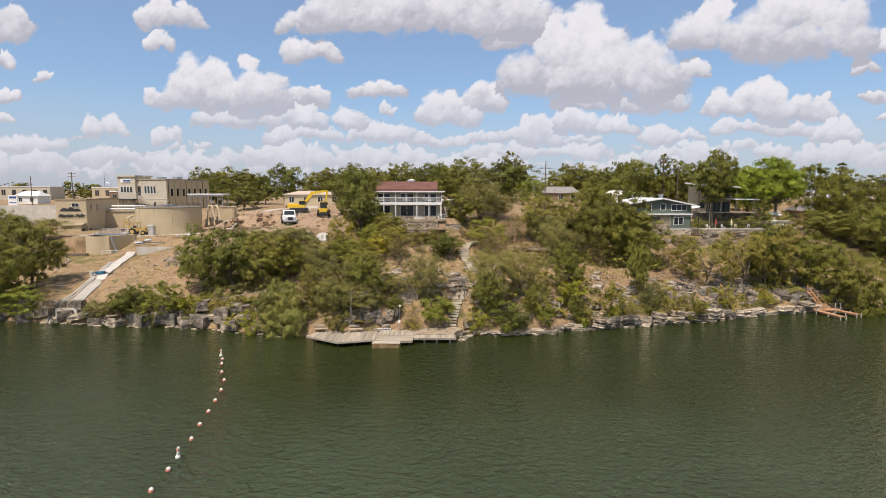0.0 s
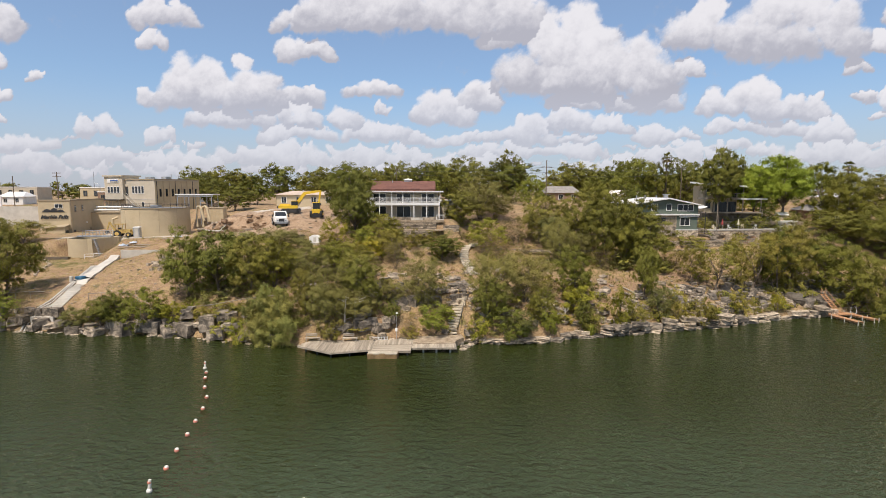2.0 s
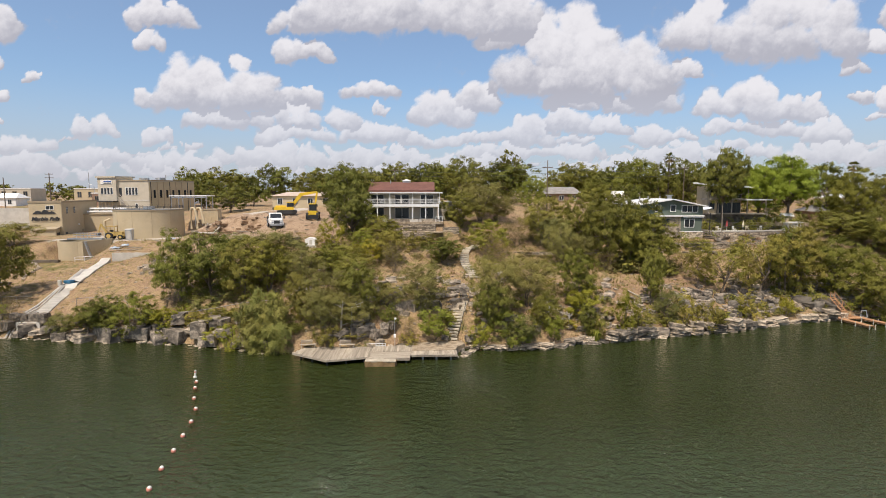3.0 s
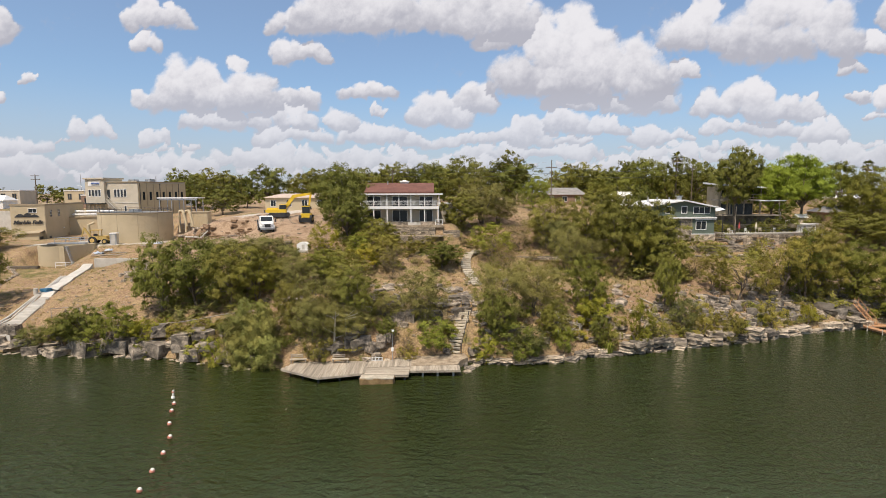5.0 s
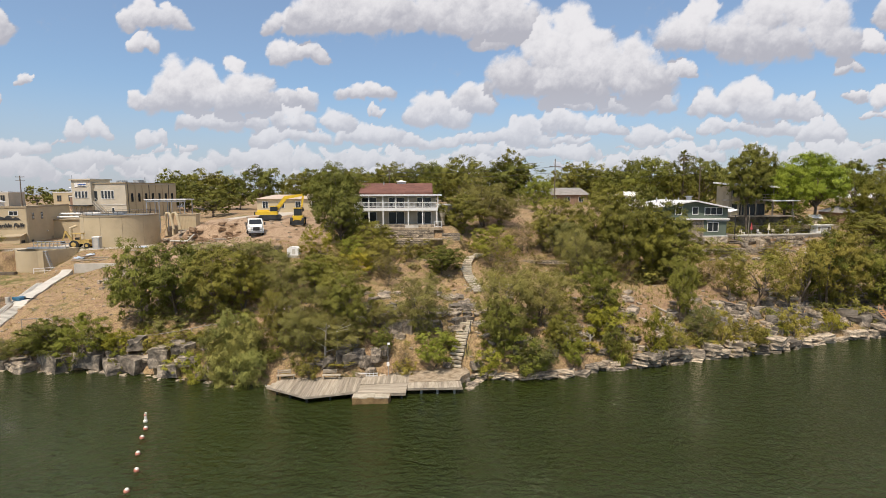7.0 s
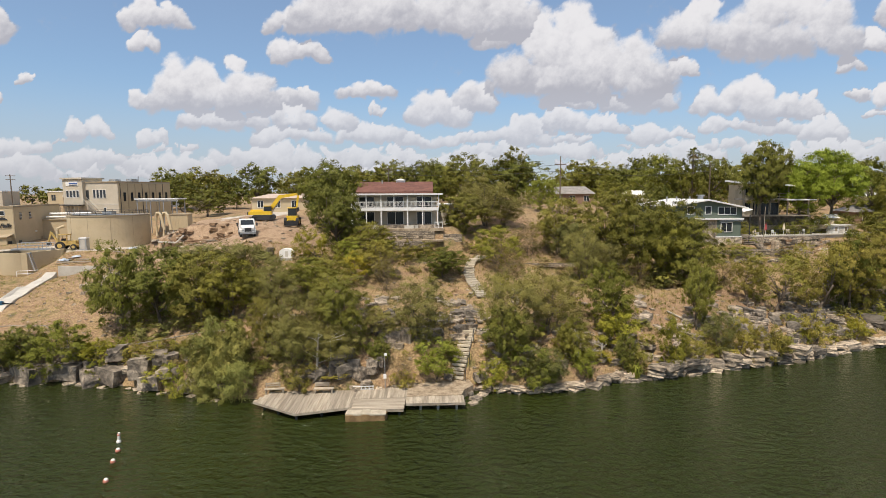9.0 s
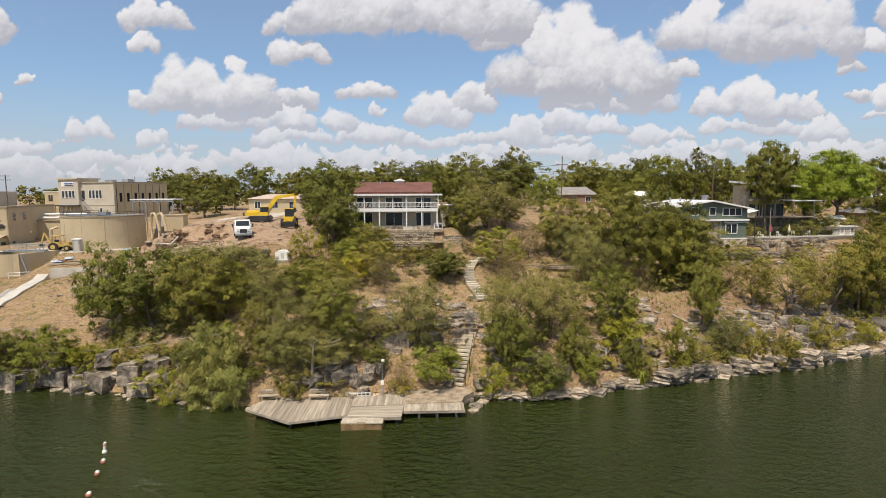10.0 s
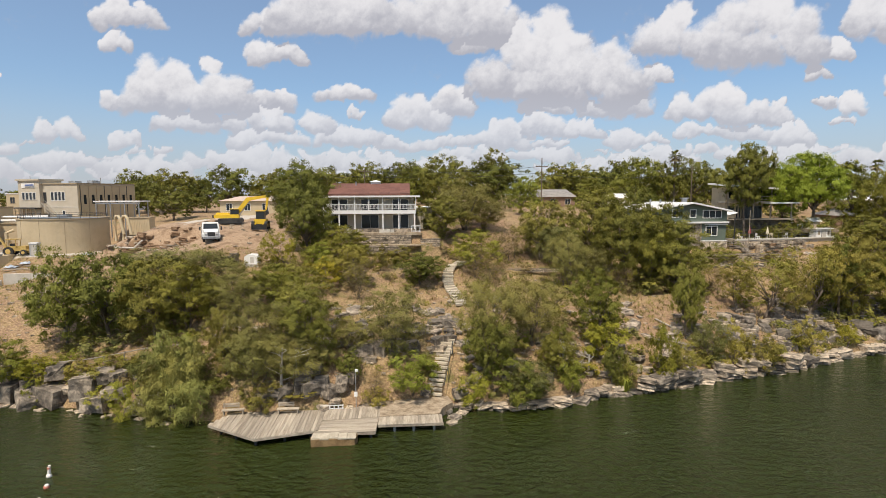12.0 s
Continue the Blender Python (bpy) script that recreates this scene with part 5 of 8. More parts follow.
def make_plant():
    b = thing("works_building", "tan block water works building with a town sign", "building", Matrix.LocRotScale((-88.9, 71.5, 7.3), Euler((0, 0, 0.227)), (1.06, 1.06, 1.06)))
    part("wall", Shape().box(-6.5, 0, 0, 0, 21, 9.3), TAN, b)
    part("parapet", Shape().box(-6.6, -0.1, 9.1, 0.1, 0.2, 9.5).box(-0.2, 0, 9.1, 0.1, 21, 9.5), TAN_DARK, b)
    part("corner_trim", Shape().box(-0.12, -0.06, 0, 0.06, 0.1, 9.1), TAN_DARK, b)
    shed = part("lean_to", Shape().box(-4.4, -2.2, 0, -0.6, 0, 3.2), TAN, b, "low tan lean-to with sloping roof")
    part("roof", Shape().add([(-4.7, -2.5, 3.15), (-0.3, -2.5, 3.35), (-0.3, 0, 3.75), (-4.7, 0, 3.55), (-4.7, -2.5, 3.0), (-0.3, -2.5, 3.2), (-0.3, 0, 3.6), (-4.7, 0, 3.4)], [(0, 1, 2, 3), (7, 6, 5, 4), (0, 4, 5, 1), (1, 5, 6, 2), (3, 7, 4, 0)]), TAN_DARK, shed)
    part("doorway", Shape().box(-0.6, -1.7, 0, -0.55, -0.3, 2.4), DARK, shed)
    sign = part("sign", Shape().box(-5.9, -0.03, 4.7, -0.9, 0.0, 4.75), TAN_DARK, b, "dark raised town sign with hills")
    for cx, w, h in ((-4.7, 2.2, 0.75), (-3.3, 2.1, 0.95), (-2.0, 1.8, 0.6)):
        hill = Shape().add([(cx - w / 2, -0.1, 6.6), (cx - w * 0.2, -0.1, 6.6 + h * 0.8), (cx, -0.1, 6.6 + h), (cx + w * 0.25, -0.1, 6.6 + h * 0.75), (cx + w / 2, -0.1, 6.6)] + [(cx - w / 2, -0.02, 6.6), (cx - w * 0.2, -0.02, 6.6 + h * 0.8), (cx, -0.02, 6.6 + h), (cx + w * 0.25, -0.02, 6.6 + h * 0.75), (cx + w / 2, -0.02, 6.6)], [(0, 1, 2, 3, 4), (9, 8, 7, 6, 5), (0, 5, 6, 1), (1, 6, 7, 2), (2, 7, 8, 3), (3, 8, 9, 4), (4, 9, 5, 0)])
        part("hill", hill, DARK, sign)
    text("lettering", "Marble Falls", 1.15, DARK, sign, pose(-3.35, -0.08, 5.1, 90, 0, 0), "dark slanted lettering", 0.04, 0.35)
    window(b, -3.1, 7.6, -1.6, 8.4, 0.0, WHITE, 2, 0.08)
    part("side_openings", Shape().box(0.0, 1.2, 0.1, 0.05, 2.2, 2.3), DARK, b)
    for y, z in ((2.2, 6.6), (6.2, 6.6)):
        part("window", Shape().box(-0.02, y, z, 0.06, y + 0.9, z + 1.4), GLASS, b)
        part("window_frame", Shape().box(-0.02, y - 0.1, z - 0.1, 0.045, y + 1.0, z + 1.5), TAN_DARK, b)
    for y in (10.5, 15.0):
        part("door", Shape().box(0.0, y, 0.2, 0.05, y + 1.0, 2.4), TAN_DARK, b)
    part("wall_lamp", Shape().box(0.0, 8.4, 3.6, 0.25, 8.7, 3.9), WHITE, b)
    part("wall_lamp", Shape().box(0.0, 13.4, 3.6, 0.25, 13.7, 3.9), WHITE, b)
    stair = Shape()
    for s in (0.3, 1.1):
        stair.rod((s, 19.5, 5.2), (s, 11.5, 0.2), 0.07, n=5)
        stair.rod((s, 19.5, 6.2), (s, 11.5, 1.2), 0.04, n=5)
    part("outside_stair", stair, STEEL, b)
    annex = part("annex", Shape().box(0, 12, 0, 9.5, 21, 5.9), TAN, b, "low tan annex")
    part("roof_edge", Shape().box(-0.1, 11.8, 5.9, 9.7, 21.2, 6.15), TAN_DARK, annex)
    part("roof_pipe", Shape().rod((0.5, 12.8, 6.6), (9.0, 12.8, 6.6), 0.25), WHITE, annex)
    part("roof_pipe", Shape().rod((0.5, 14.4, 7.3), (9.0, 14.4, 7.3), 0.25), WHITE, annex)
    return b


def make_town_building():
    b = thing("office_building", "two-storey tan office building with a corner tower", "building", pose(-81.7, 98.0, 13.5, 0, 0, -22.5))
    L, D, H = 19.9, 16.5, 9.3
    part("wall", Shape().box(-L, 0, 0, 0, D, H), BEIGE_WALL, b)
    part("stucco_side", Shape().box(-0.02, 0.15, 0, 0.06, D, H - 0.3), TAN, b)
    tower = part("tower", Shape().box(-L - 0.2, -0.8, 0, -L + 7.6, 5, H + 1.0), BEIGE_WALL, b, "taller corner tower")
    part("cornice", Shape().box(-L - 0.6, -1.2, H + 1.0, -L + 8.0, 5.4, H + 1.4), BEIGE_WALL, tower)
    part("cornice", Shape().box(-L + 7.6, -0.25, H, 0.15, 0.3, H + 0.25).box(-0.1, 0, H, 0.2, D, H + 0.25), TAN_DARK, b)
    sign = part("sign", Shape().box(-L + 1.2, -0.9, H - 0.9, -L + 6.0, -0.8, H + 0.3), WHITE, tower, "white sign with blue bars")
    part("bar", Shape().box(-L + 2.6, -0.95, H - 0.3, -L + 5.8, -0.9, H), make_glass("sign_blue", (0.05, 0.10, 0.32)), sign)
    part("bar", Shape().box(-L + 2.6, -0.95, H - 0.75, -L + 5.8, -0.9, H - 0.5), DARK, sign)
    for k in range(4):
        window(tower, -L + 1.2 + k * 1.35, 5.4, -L + 2.1 + k * 1.35, 7.2, -0.8, WHITE, 1, 0.1)
        window(b, -L + 10.6 + k * 1.3, 5.2, -L + 11.5 + k * 1.3, 7.3, 0.0, WHITE, 1, 0.1)
    window(tower, -L + 7.9, 4.6, -L + 8.8, 7.2, 0.0, DARK, 1, 0.08)
    window(b, -L + 14.4, 1.2, -L + 15.2, 2.6, 0.0, WHITE, 1, 0.1)
    part("string_course", Shape().box(-L + 7.6, -0.08, 3.4, 0, 0, 3.65), CONCRETE, b)
    part("awning", Shape().box(-L - 0.4, -2.6, 3.1, -L + 8.2, -0.8, 3.4), DARK, tower, "black entrance awning")
    for k in range(6):
        x = -L + 0.4 + k * 1.5
        part("post", Shape().box(x, -2.5, 0, x + 0.15, -2.35, 3.1), TAN_DARK, tower)
    for k in range(7):
        y = 1.5 + k * 2.2
        part("window", Shape().box(0.05, y, 4.3, 0.10, y + 0.7, 6.6), GLASS, b)
        part("pilaster", Shape().box(0.06, y - 0.92, 0, 0.16, y - 0.78, H - 0.3), DARK if k % 3 == 0 else TAN_DARK, b)
    stair = Shape()
    for k in range(16):
        stair.box(-L + 8.2 + k * 0.36, -1.7, 4.3 - k * 0.27, -L + 8.6 + k * 0.36, -0.4, 4.42 - k * 0.27)
    for y in (-1.7, -0.4):
        stair.rod((-L + 8.2, y, 5.4), (-L + 14.0, y, 1.1), 0.05, n=5)
    part("outside_stair", stair, CONCRETE, b)
    for x, y, w in ((-11, 6, 2.4), (-7, 9, 1.6), (-3, 5, 2.0), (-13.5, 9, 1.2)):
        part("roof_unit", Shape().box(x, y, H, x + w, y + 1.6, H + 1.0), STEEL, b)
    part("roof_pipe", Shape().rod((-4.5, 10, H), (-4.5, 10, H + 1.9), 0.12), STEEL, b)
    return b


def make_canopy():
    c = thing("canopy", "flat white metal canopy on slim posts", "canopy", pose(-58.5, 73.0, 13.2))
    part("roof", Shape().box(-4.6, -1.5, 5.3, 4.6, 3.0, 5.55), WHITE, c)
    part("beam", Shape().box(-4.2, -1.2, 4.9, 4.4, -1.0, 5.2), WHITE, c)
    for x in (-4.2, -1.4, 1.4, 4.2):
        for y in (-1.2, 2.6):
            part("post", Shape().box(x - 0.08, y - 0.08, -2.0, x + 0.08, y + 0.08, 5.3), STEEL, c)
    return c


def make_chem_box():
    b = thing("equipment_shed", "corrugated tan equipment shed on the upper yard", "shed", Matrix.LocRotScale((-48.6, 61.5, 12.8), Euler((0, 0, 0.1)), (0.85, 0.85, 0.9)))
    part("wall", Shape().box(-3.0, 0, -0.3, 1.2, 3.4, 3.1), TAN, b)
    part("roof", Shape().box(-3.15, -0.15, 3.1, 1.35, 3.55, 3.28), TAN_DARK, b)
    me = Shape().box(-0.06, -0.05, 0, 0.06, 0.0, 3.1).mesh("rib")
    me.materials.append(TAN)
    for k in range(12):
        part("rib", me, TAN, b, m=pose(-2.9 + k * 0.34, 0, 0))
    return b


def pipe(name, pts, r, mat, label):
    return solo(name, Shape().line(pts, r, 10), mat, label, "pipe", smooth=False)


make_big_tank()
make_small_tank()
make_plant()
make_town_building()
make_canopy()
make_chem_box()
for k in range(2):
    x = -52.6 + k * 1.3
    pipe("gooseneck_pipe", [(x, 59.5, 11.5), (x, 59.5, 15.4), (x + 0.25, 59.3, 16.0), (x + 0.8, 59.1, 16.1), (x + 1.2, 58.9, 15.6), (x + 1.9, 58.6, 12.8)], 0.26, TAN, "tan gooseneck pipe beside the tank")
pipe("vertical_pipe", [(-71.0, 58.6, 9.2), (-71.0, 58.6, 13.2), (-70.3, 59.4, 13.6)], 0.3, TAN, "tan standpipe against the tank wall")
pipe("drain_pipe", [(-43.4, 41.6, 12.0), (-40.5, 41.4, 11.9), (-39.6, 42.2, 13.0)], 0.14, CONCRETE, "pale plastic pipe lying on the dug bank")
solo("retaining_wall", Shape().box(-59.6, 41.4, 5.8, -50.6, 41.8, 8.2).box(-51.0, 41.4, 6.4, -50.6, 48, 8.2), CONCRETE, "low grey concrete retaining wall by the tank", "wall", kind="structure")
solo("lawn_strip", Shape().box(-59.2, 41.8, 7.6, -51, 46, 8.0), GROUND, "strip of dry turf above the retaining wall", "ground", kind="structure")
BLUE_SHEET = surface("blue_plastic_sheet", (0.28, 0.36, 0.46), (0.58, 0.62, 0.66), 2.5, 0.45, 0.3, spread=0.05)
for k, (x, y, w) in enumerate(((-61.6, 46.2, 0.8), (-60.4, 47.4, 0.6), (-54.6, 54.0, 0.7))):
    r = random.Random(40 + k)
    sheet, n = Shape(), 7
    z = bumpy(x, y) + 0.05
    sheet.add([(x + (i / (n - 1) - 0.5) * w * 2.2, y + (j / (n - 1) - 0.5) * w * 1.6, z + r.uniform(0.0, 0.38) * (1 if 0 < i < n - 1 and 0 < j < n - 1 else 0.2)) for j in range(n) for i in range(n)], [(j * n + i, j * n + i + 1, (j + 1) * n + i + 1, (j + 1) * n + i) for j in range(n - 1) for i in range(n - 1)])
    solo("plastic_sheet", sheet, BLUE_SHEET, "crumpled pale blue plastic sheet on the yard", "sheet", group="sheets on the yard")
for k, (x, y, rz, w) in enumerate(((-60.2, 45.2, 12, 4.0), (-58.2, 46.4, -6, 3.4), (-60.6, 46.8, 78, 2.4), (-57.0, 45.0, 20, 2.8), (-54.0, 48.6, -30, 3.6))):
    solo("form_board", Shape().box(-w / 2, -0.13, 0, w / 2, 0.13, 0.16), GREY_WOOD, "pale timber form board lying by the wall", "board", pose(x, y, bumpy(x, y) + 0.1, 0, 0, rz), "form boards")
solo("yard_wall", Shape().box(-128, 76, 9.5, -99.2, 76.4, 15.5), CONCRETE, "long grey concrete yard wall", "wall", kind="structure")


# ---- rocks along the shore and on the slope ----
def rock_mesh(name, seed, flat=0.6, blocky=0.70, rag=1.0):
    """A broken limestone block: the angular hull of a jittered box, split by a bedding ledge."""
    rng = np.random.default_rng(seed)
    bm = bmesh.new()
    for sx in (-1, 1):
        for sy in (-1, 1):
            for sz in (-1, 1):
                for k in range(2):
                    p = np.array([sx, sy, sz]) * rng.uniform(blocky, 1.0, 3)
                    bm.verts.new((p[0], p[1], p[2] * flat))
    bmesh.ops.convex_hull(bm, input=bm.verts)
    loose = [v for v in bm.verts if not v.link_faces]
    bmesh.ops.delete(bm, geom=loose, context="VERTS")
    bmesh.ops.subdivide_edges(bm, edges=bm.edges[:], cuts=2, use_grid_fill=True)
    bmesh.ops.triangulate(bm, faces=bm.faces[:])
    for v in bm.verts:
        p = v.co * 1.6 + Vector((seed * 3.1, 0, 0))
        crag = noise.noise(p) * 0.12 + noise.noise(p * 3.1) * 0.13 + 0.26 * (abs((v.co.z * 4.3 + seed) % 1.0 - 0.5) - 0.25)
        v.co += v.co.normalized() * crag * rag
    bmesh.ops.recalc_face_normals(bm, faces=bm.faces)
    me = bpy.data.meshes.new(name)
    bm.to_mesh(me)
    bm.free()
    return me


def make_rocks():
    rng = random.Random(12)
    kinds, loose = {}, []
    for key, mat, flat in (("grey", ROCK, 0.72), ("pale", PALE_ROCK, 0.42), ("dark", DARK_ROCK, 0.8), ("brown", BROWN_EARTH, 0.7), ("slab", PALE_ROCK, 0.5), ("block", ROCK, 0.62)):
        kinds[key] = [rock_mesh("rock", 30 + i * 7 + 3 * len(mat.name), flat, {"grey": 0.68, "pale": 0.68, "slab": 0.84, "block": 0.80}.get(key, 0.42), 0.85 if key in ("slab", "block") else 1.15) for i in range(8)]
        for me in kinds[key]:
            me.materials.append(mat)

    def put(key, x, y, sx, sy, sz, up=0.0, label="weathered grey limestone boulder at the water's edge", group="shore rocks", z=None):
        me = rng.choice(kinds[key])
        base = max(bumpy(x, y), -0.3) if z is None else z
        m = Matrix.LocRotScale((x, y, base + up), Euler((rng.uniform(-0.12, 0.12), rng.uniform(-0.12, 0.12), rng.uniform(0, 6.28) if sx < 1.6 * sy else rng.uniform(-0.25, 0.25))), (sx, sy, sz))
        if group in ("talus", "spoil stones", "tipped stones", "bank stones"):
            loose.append((me, m))
            return
        ob = new("rock", me)
        ob.matrix_basis = m
        tagged(ob, label, "rock", group)

    # big grey blocks under the west bank, smaller pale ones at their feet
    x = -66.0
    while x < -18.5:
        s = rng.uniform(0.55, 1.6) * (1.0 if -48 < x < -26 else 0.75)
        put(rng.choice(("block", "block", "grey", "grey", "pale", "dark")), x, shore(x) + 0.65 + rng.uniform(-0.3, 0.6), s * 1.1, s * 0.85, s * rng.uniform(0.75, 1.2), 0.3)
        if rng.random() < 0.6:
            put("grey", x + rng.uniform(-0.5, 0.5), shore(x) + 1.7, s * 0.7, s * 0.6, s * 0.8, 0.9)
        for k in range(rng.choice((0, 1, 1, 2))):
            put(rng.choice(("pale", "slab")), x + rng.uniform(-0.8, 0.8), shore(x) - rng.uniform(0.2, 0.7), s * 0.42, s * 0.36, s * 0.45, 0.12)
        x += s * 1.45
    # layered ledge along the east shore: broad beds split by upright joints, the upper ones jutting out over a set-back
    # bed coloured dark for the shade of the gaps
    x = 4.6
    slab = "flat tan limestone slab of the shore ledge"
    while x < 64:
        s = rng.uniform(0.55, 1.5) * (0.6 if x < 13 else 1.0)
        y, tall = shore(x + s * 0.8), 0.5 + 0.6 * min(1, max(0, (x - 8) / 20))
        beds = 1 + (rng.random() < 0.7) + (x > 22 and rng.random() < 0.75)
        put("dark", x + s * 0.8, y + 1.0 + rng.uniform(-0.1, 0.2), s * 1.05, 0.8, tall * 0.6, 0, slab, "shore ledge", 0.0)
        for k in range(beds):
            put(rng.choice(("slab", "slab", "block", "pale")), x + s * 0.8 + rng.uniform(-0.3, 0.3), y + 0.75 - 0.2 * k + rng.uniform(-0.25, 0.35), s * rng.uniform(0.75, 1.05), rng.uniform(0.7, 1.1), tall * rng.uniform(0.4, 0.65), 0, slab, "shore ledge", 0.12 + tall * 0.6 * k)
        if rng.random() < 0.5:
            put(rng.choice(("pale", "slab", "grey")), x + rng.uniform(-0.5, 0.5), y + rng.uniform(1.8, 3.0), s * 0.6, 0.6, 0.6, 0.1, slab, "shore ledge")
        if rng.random() < 0.45:
            put("pale", x + 0.6, y - 0.35, 0.45, 0.38, 0.35, 0.0)
        x += s * 1.65
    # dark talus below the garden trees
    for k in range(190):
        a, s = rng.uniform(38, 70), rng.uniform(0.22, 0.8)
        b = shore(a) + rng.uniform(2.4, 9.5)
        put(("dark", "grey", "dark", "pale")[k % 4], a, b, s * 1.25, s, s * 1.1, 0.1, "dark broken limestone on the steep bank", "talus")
    # the rock face behind the deck, its shade put into the dark rock colour, and the cliff above it
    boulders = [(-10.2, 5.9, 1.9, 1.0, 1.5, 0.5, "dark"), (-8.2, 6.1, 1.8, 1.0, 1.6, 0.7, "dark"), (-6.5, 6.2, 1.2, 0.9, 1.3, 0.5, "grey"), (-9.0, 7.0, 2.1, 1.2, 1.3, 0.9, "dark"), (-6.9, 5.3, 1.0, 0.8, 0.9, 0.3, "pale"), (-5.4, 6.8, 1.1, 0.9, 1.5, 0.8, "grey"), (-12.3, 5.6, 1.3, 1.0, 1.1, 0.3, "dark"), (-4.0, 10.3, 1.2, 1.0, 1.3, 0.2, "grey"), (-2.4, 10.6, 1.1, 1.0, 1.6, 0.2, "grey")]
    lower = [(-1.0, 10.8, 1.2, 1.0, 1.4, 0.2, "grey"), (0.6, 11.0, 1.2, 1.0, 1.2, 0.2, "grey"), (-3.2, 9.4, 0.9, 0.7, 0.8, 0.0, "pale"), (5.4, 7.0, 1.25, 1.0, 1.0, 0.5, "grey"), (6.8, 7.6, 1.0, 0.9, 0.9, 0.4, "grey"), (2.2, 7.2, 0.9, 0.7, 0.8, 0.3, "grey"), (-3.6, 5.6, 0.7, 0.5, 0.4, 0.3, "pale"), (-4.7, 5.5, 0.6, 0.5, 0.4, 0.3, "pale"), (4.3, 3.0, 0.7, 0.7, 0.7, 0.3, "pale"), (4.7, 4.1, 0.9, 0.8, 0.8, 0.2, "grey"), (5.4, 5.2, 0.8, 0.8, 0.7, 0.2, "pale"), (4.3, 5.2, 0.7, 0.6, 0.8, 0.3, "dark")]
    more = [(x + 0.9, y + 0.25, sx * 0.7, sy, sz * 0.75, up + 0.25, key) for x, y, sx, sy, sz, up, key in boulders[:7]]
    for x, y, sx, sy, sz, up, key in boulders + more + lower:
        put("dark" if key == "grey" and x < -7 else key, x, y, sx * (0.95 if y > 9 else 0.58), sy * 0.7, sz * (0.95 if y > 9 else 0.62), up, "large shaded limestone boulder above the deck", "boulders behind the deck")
    for k in range(34):
        a, s = rng.uniform(-13, 9), rng.uniform(0.25, 0.8)
        put(rng.choice(("dark", "grey", "pale")), a, shore(a) + rng.uniform(5.2, 10.5), s * 1.4, s, s, 0.05, "broken limestone on the bank above the deck", "bank stones")
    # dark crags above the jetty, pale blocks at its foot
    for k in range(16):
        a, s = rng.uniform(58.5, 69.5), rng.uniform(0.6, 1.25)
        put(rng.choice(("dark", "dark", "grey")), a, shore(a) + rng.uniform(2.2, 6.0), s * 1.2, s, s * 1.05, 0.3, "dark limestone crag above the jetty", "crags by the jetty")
    for k in range(9):
        a, s = rng.uniform(58.0, 69.0), rng.uniform(0.3, 0.55)
        put("pale", a, shore(a) + rng.uniform(-0.3, 0.5), s * 1.2, s, s * 0.9, 0.15, "pale limestone block by the jetty", "crags by the jetty")
    # outcrops and stones on the slope
    slope = Shape()
    for x, y, n, spread in ((-6.5, 16.8, 9, 1.6), (2.6, 18.5, 9, 1.8), (1.5, 14.5, 7, 1.4), (27.5, 19.5, 14, 2.6), (17.5, 11.0, 16, 2.4), (22.0, 12.2, 12, 2.0), (9.0, 9.4, 10, 2.0), (29, 15.5, 12, 2.5), (44, 19.5, 26, 5.0), (52, 23, 26, 5.0), (60, 24, 26, 4.0), (66, 26, 14, 4.0), (34, 17.5, 12, 2.5), (12, 20, 8, 3.0), (6, 14, 8, 1.6), (-16, 12, 8, 2.5)):
        for k in range(n):
            a, b, s = x + rng.gauss(0, spread), y + rng.gauss(0, spread * 0.5), rng.uniform(0.25, 0.8)
            me = rng.choice(kinds["grey" if x > 40 and k % 2 else "pale"])
            m = Matrix.LocRotScale((a, b, bumpy(a, b) + 0.1), Euler((rng.uniform(-0.2, 0.2), rng.uniform(-0.2, 0.2), rng.uniform(0, 6.28))), (s * 1.3, s, s * 0.8))
            slope.add([m @ v.co for v in me.vertices], [tuple(p.vertices) for p in me.polygons])
    solo("slope_stones", slope, ROCK, "weathered limestone outcrops scattered on the dry slope", "rocks", kind="stuff")
    for k in range(46):
        a, b, s = rng.gauss(-44.9, 1.5), rng.gauss(27.6, 1.7), rng.uniform(0.18, 0.55)
        put("pale", a, b, s * 0.9, s * 0.8, s * 1.3, 0.08, "pale stones tipped down the dry slope", "tipped stones")
    for k in range(90):
        a, b, s = rng.uniform(-46, -17), rng.uniform(32, 50), rng.uniform(0.08, 0.3)
        put("pale", a, b, s * 1.2, s, s, 0.02, "loose stones on the stripped clay", "spoil stones")
    # spoil heaps of the dug bank
    for k in range(190):
        a, b, s = rng.uniform(-50, -32), rng.gauss(42.6, 0.7), rng.uniform(0.15, 0.6)
        put(rng.choice(("pale", "brown", "brown", "brown")), a, b, s * 1.3, s, s * 0.8, 0.05, "broken stone dug out of the building site", "spoil stones")
    # tumbled stone below the pool terrace and the garden wall
    for k in range(120):
        a, s = rng.uniform(54, 72), rng.uniform(0.25, 0.75)
        b = 46.4 + (a - 57) * 0.17 - rng.uniform(0.0, 4.5)
        put(rng.choice(("pale", "slab", "grey", "brown")), a, b, s * 1.25, s, s * 0.9, 0.1, "tumbled stone below the terrace", "talus")
    for k in range(90):
        a, s = rng.uniform(57.0, 73.0), rng.uniform(0.22, 0.6)
        put(rng.choice(("pale", "slab", "grey", "brown")), a, 46.75 + (a - 57.6) * 0.18, s * 1.2, s * 0.6, s * 0.8, 0, "rough stone facing of the terrace wall", "talus", rng.uniform(8.9, 11.2))
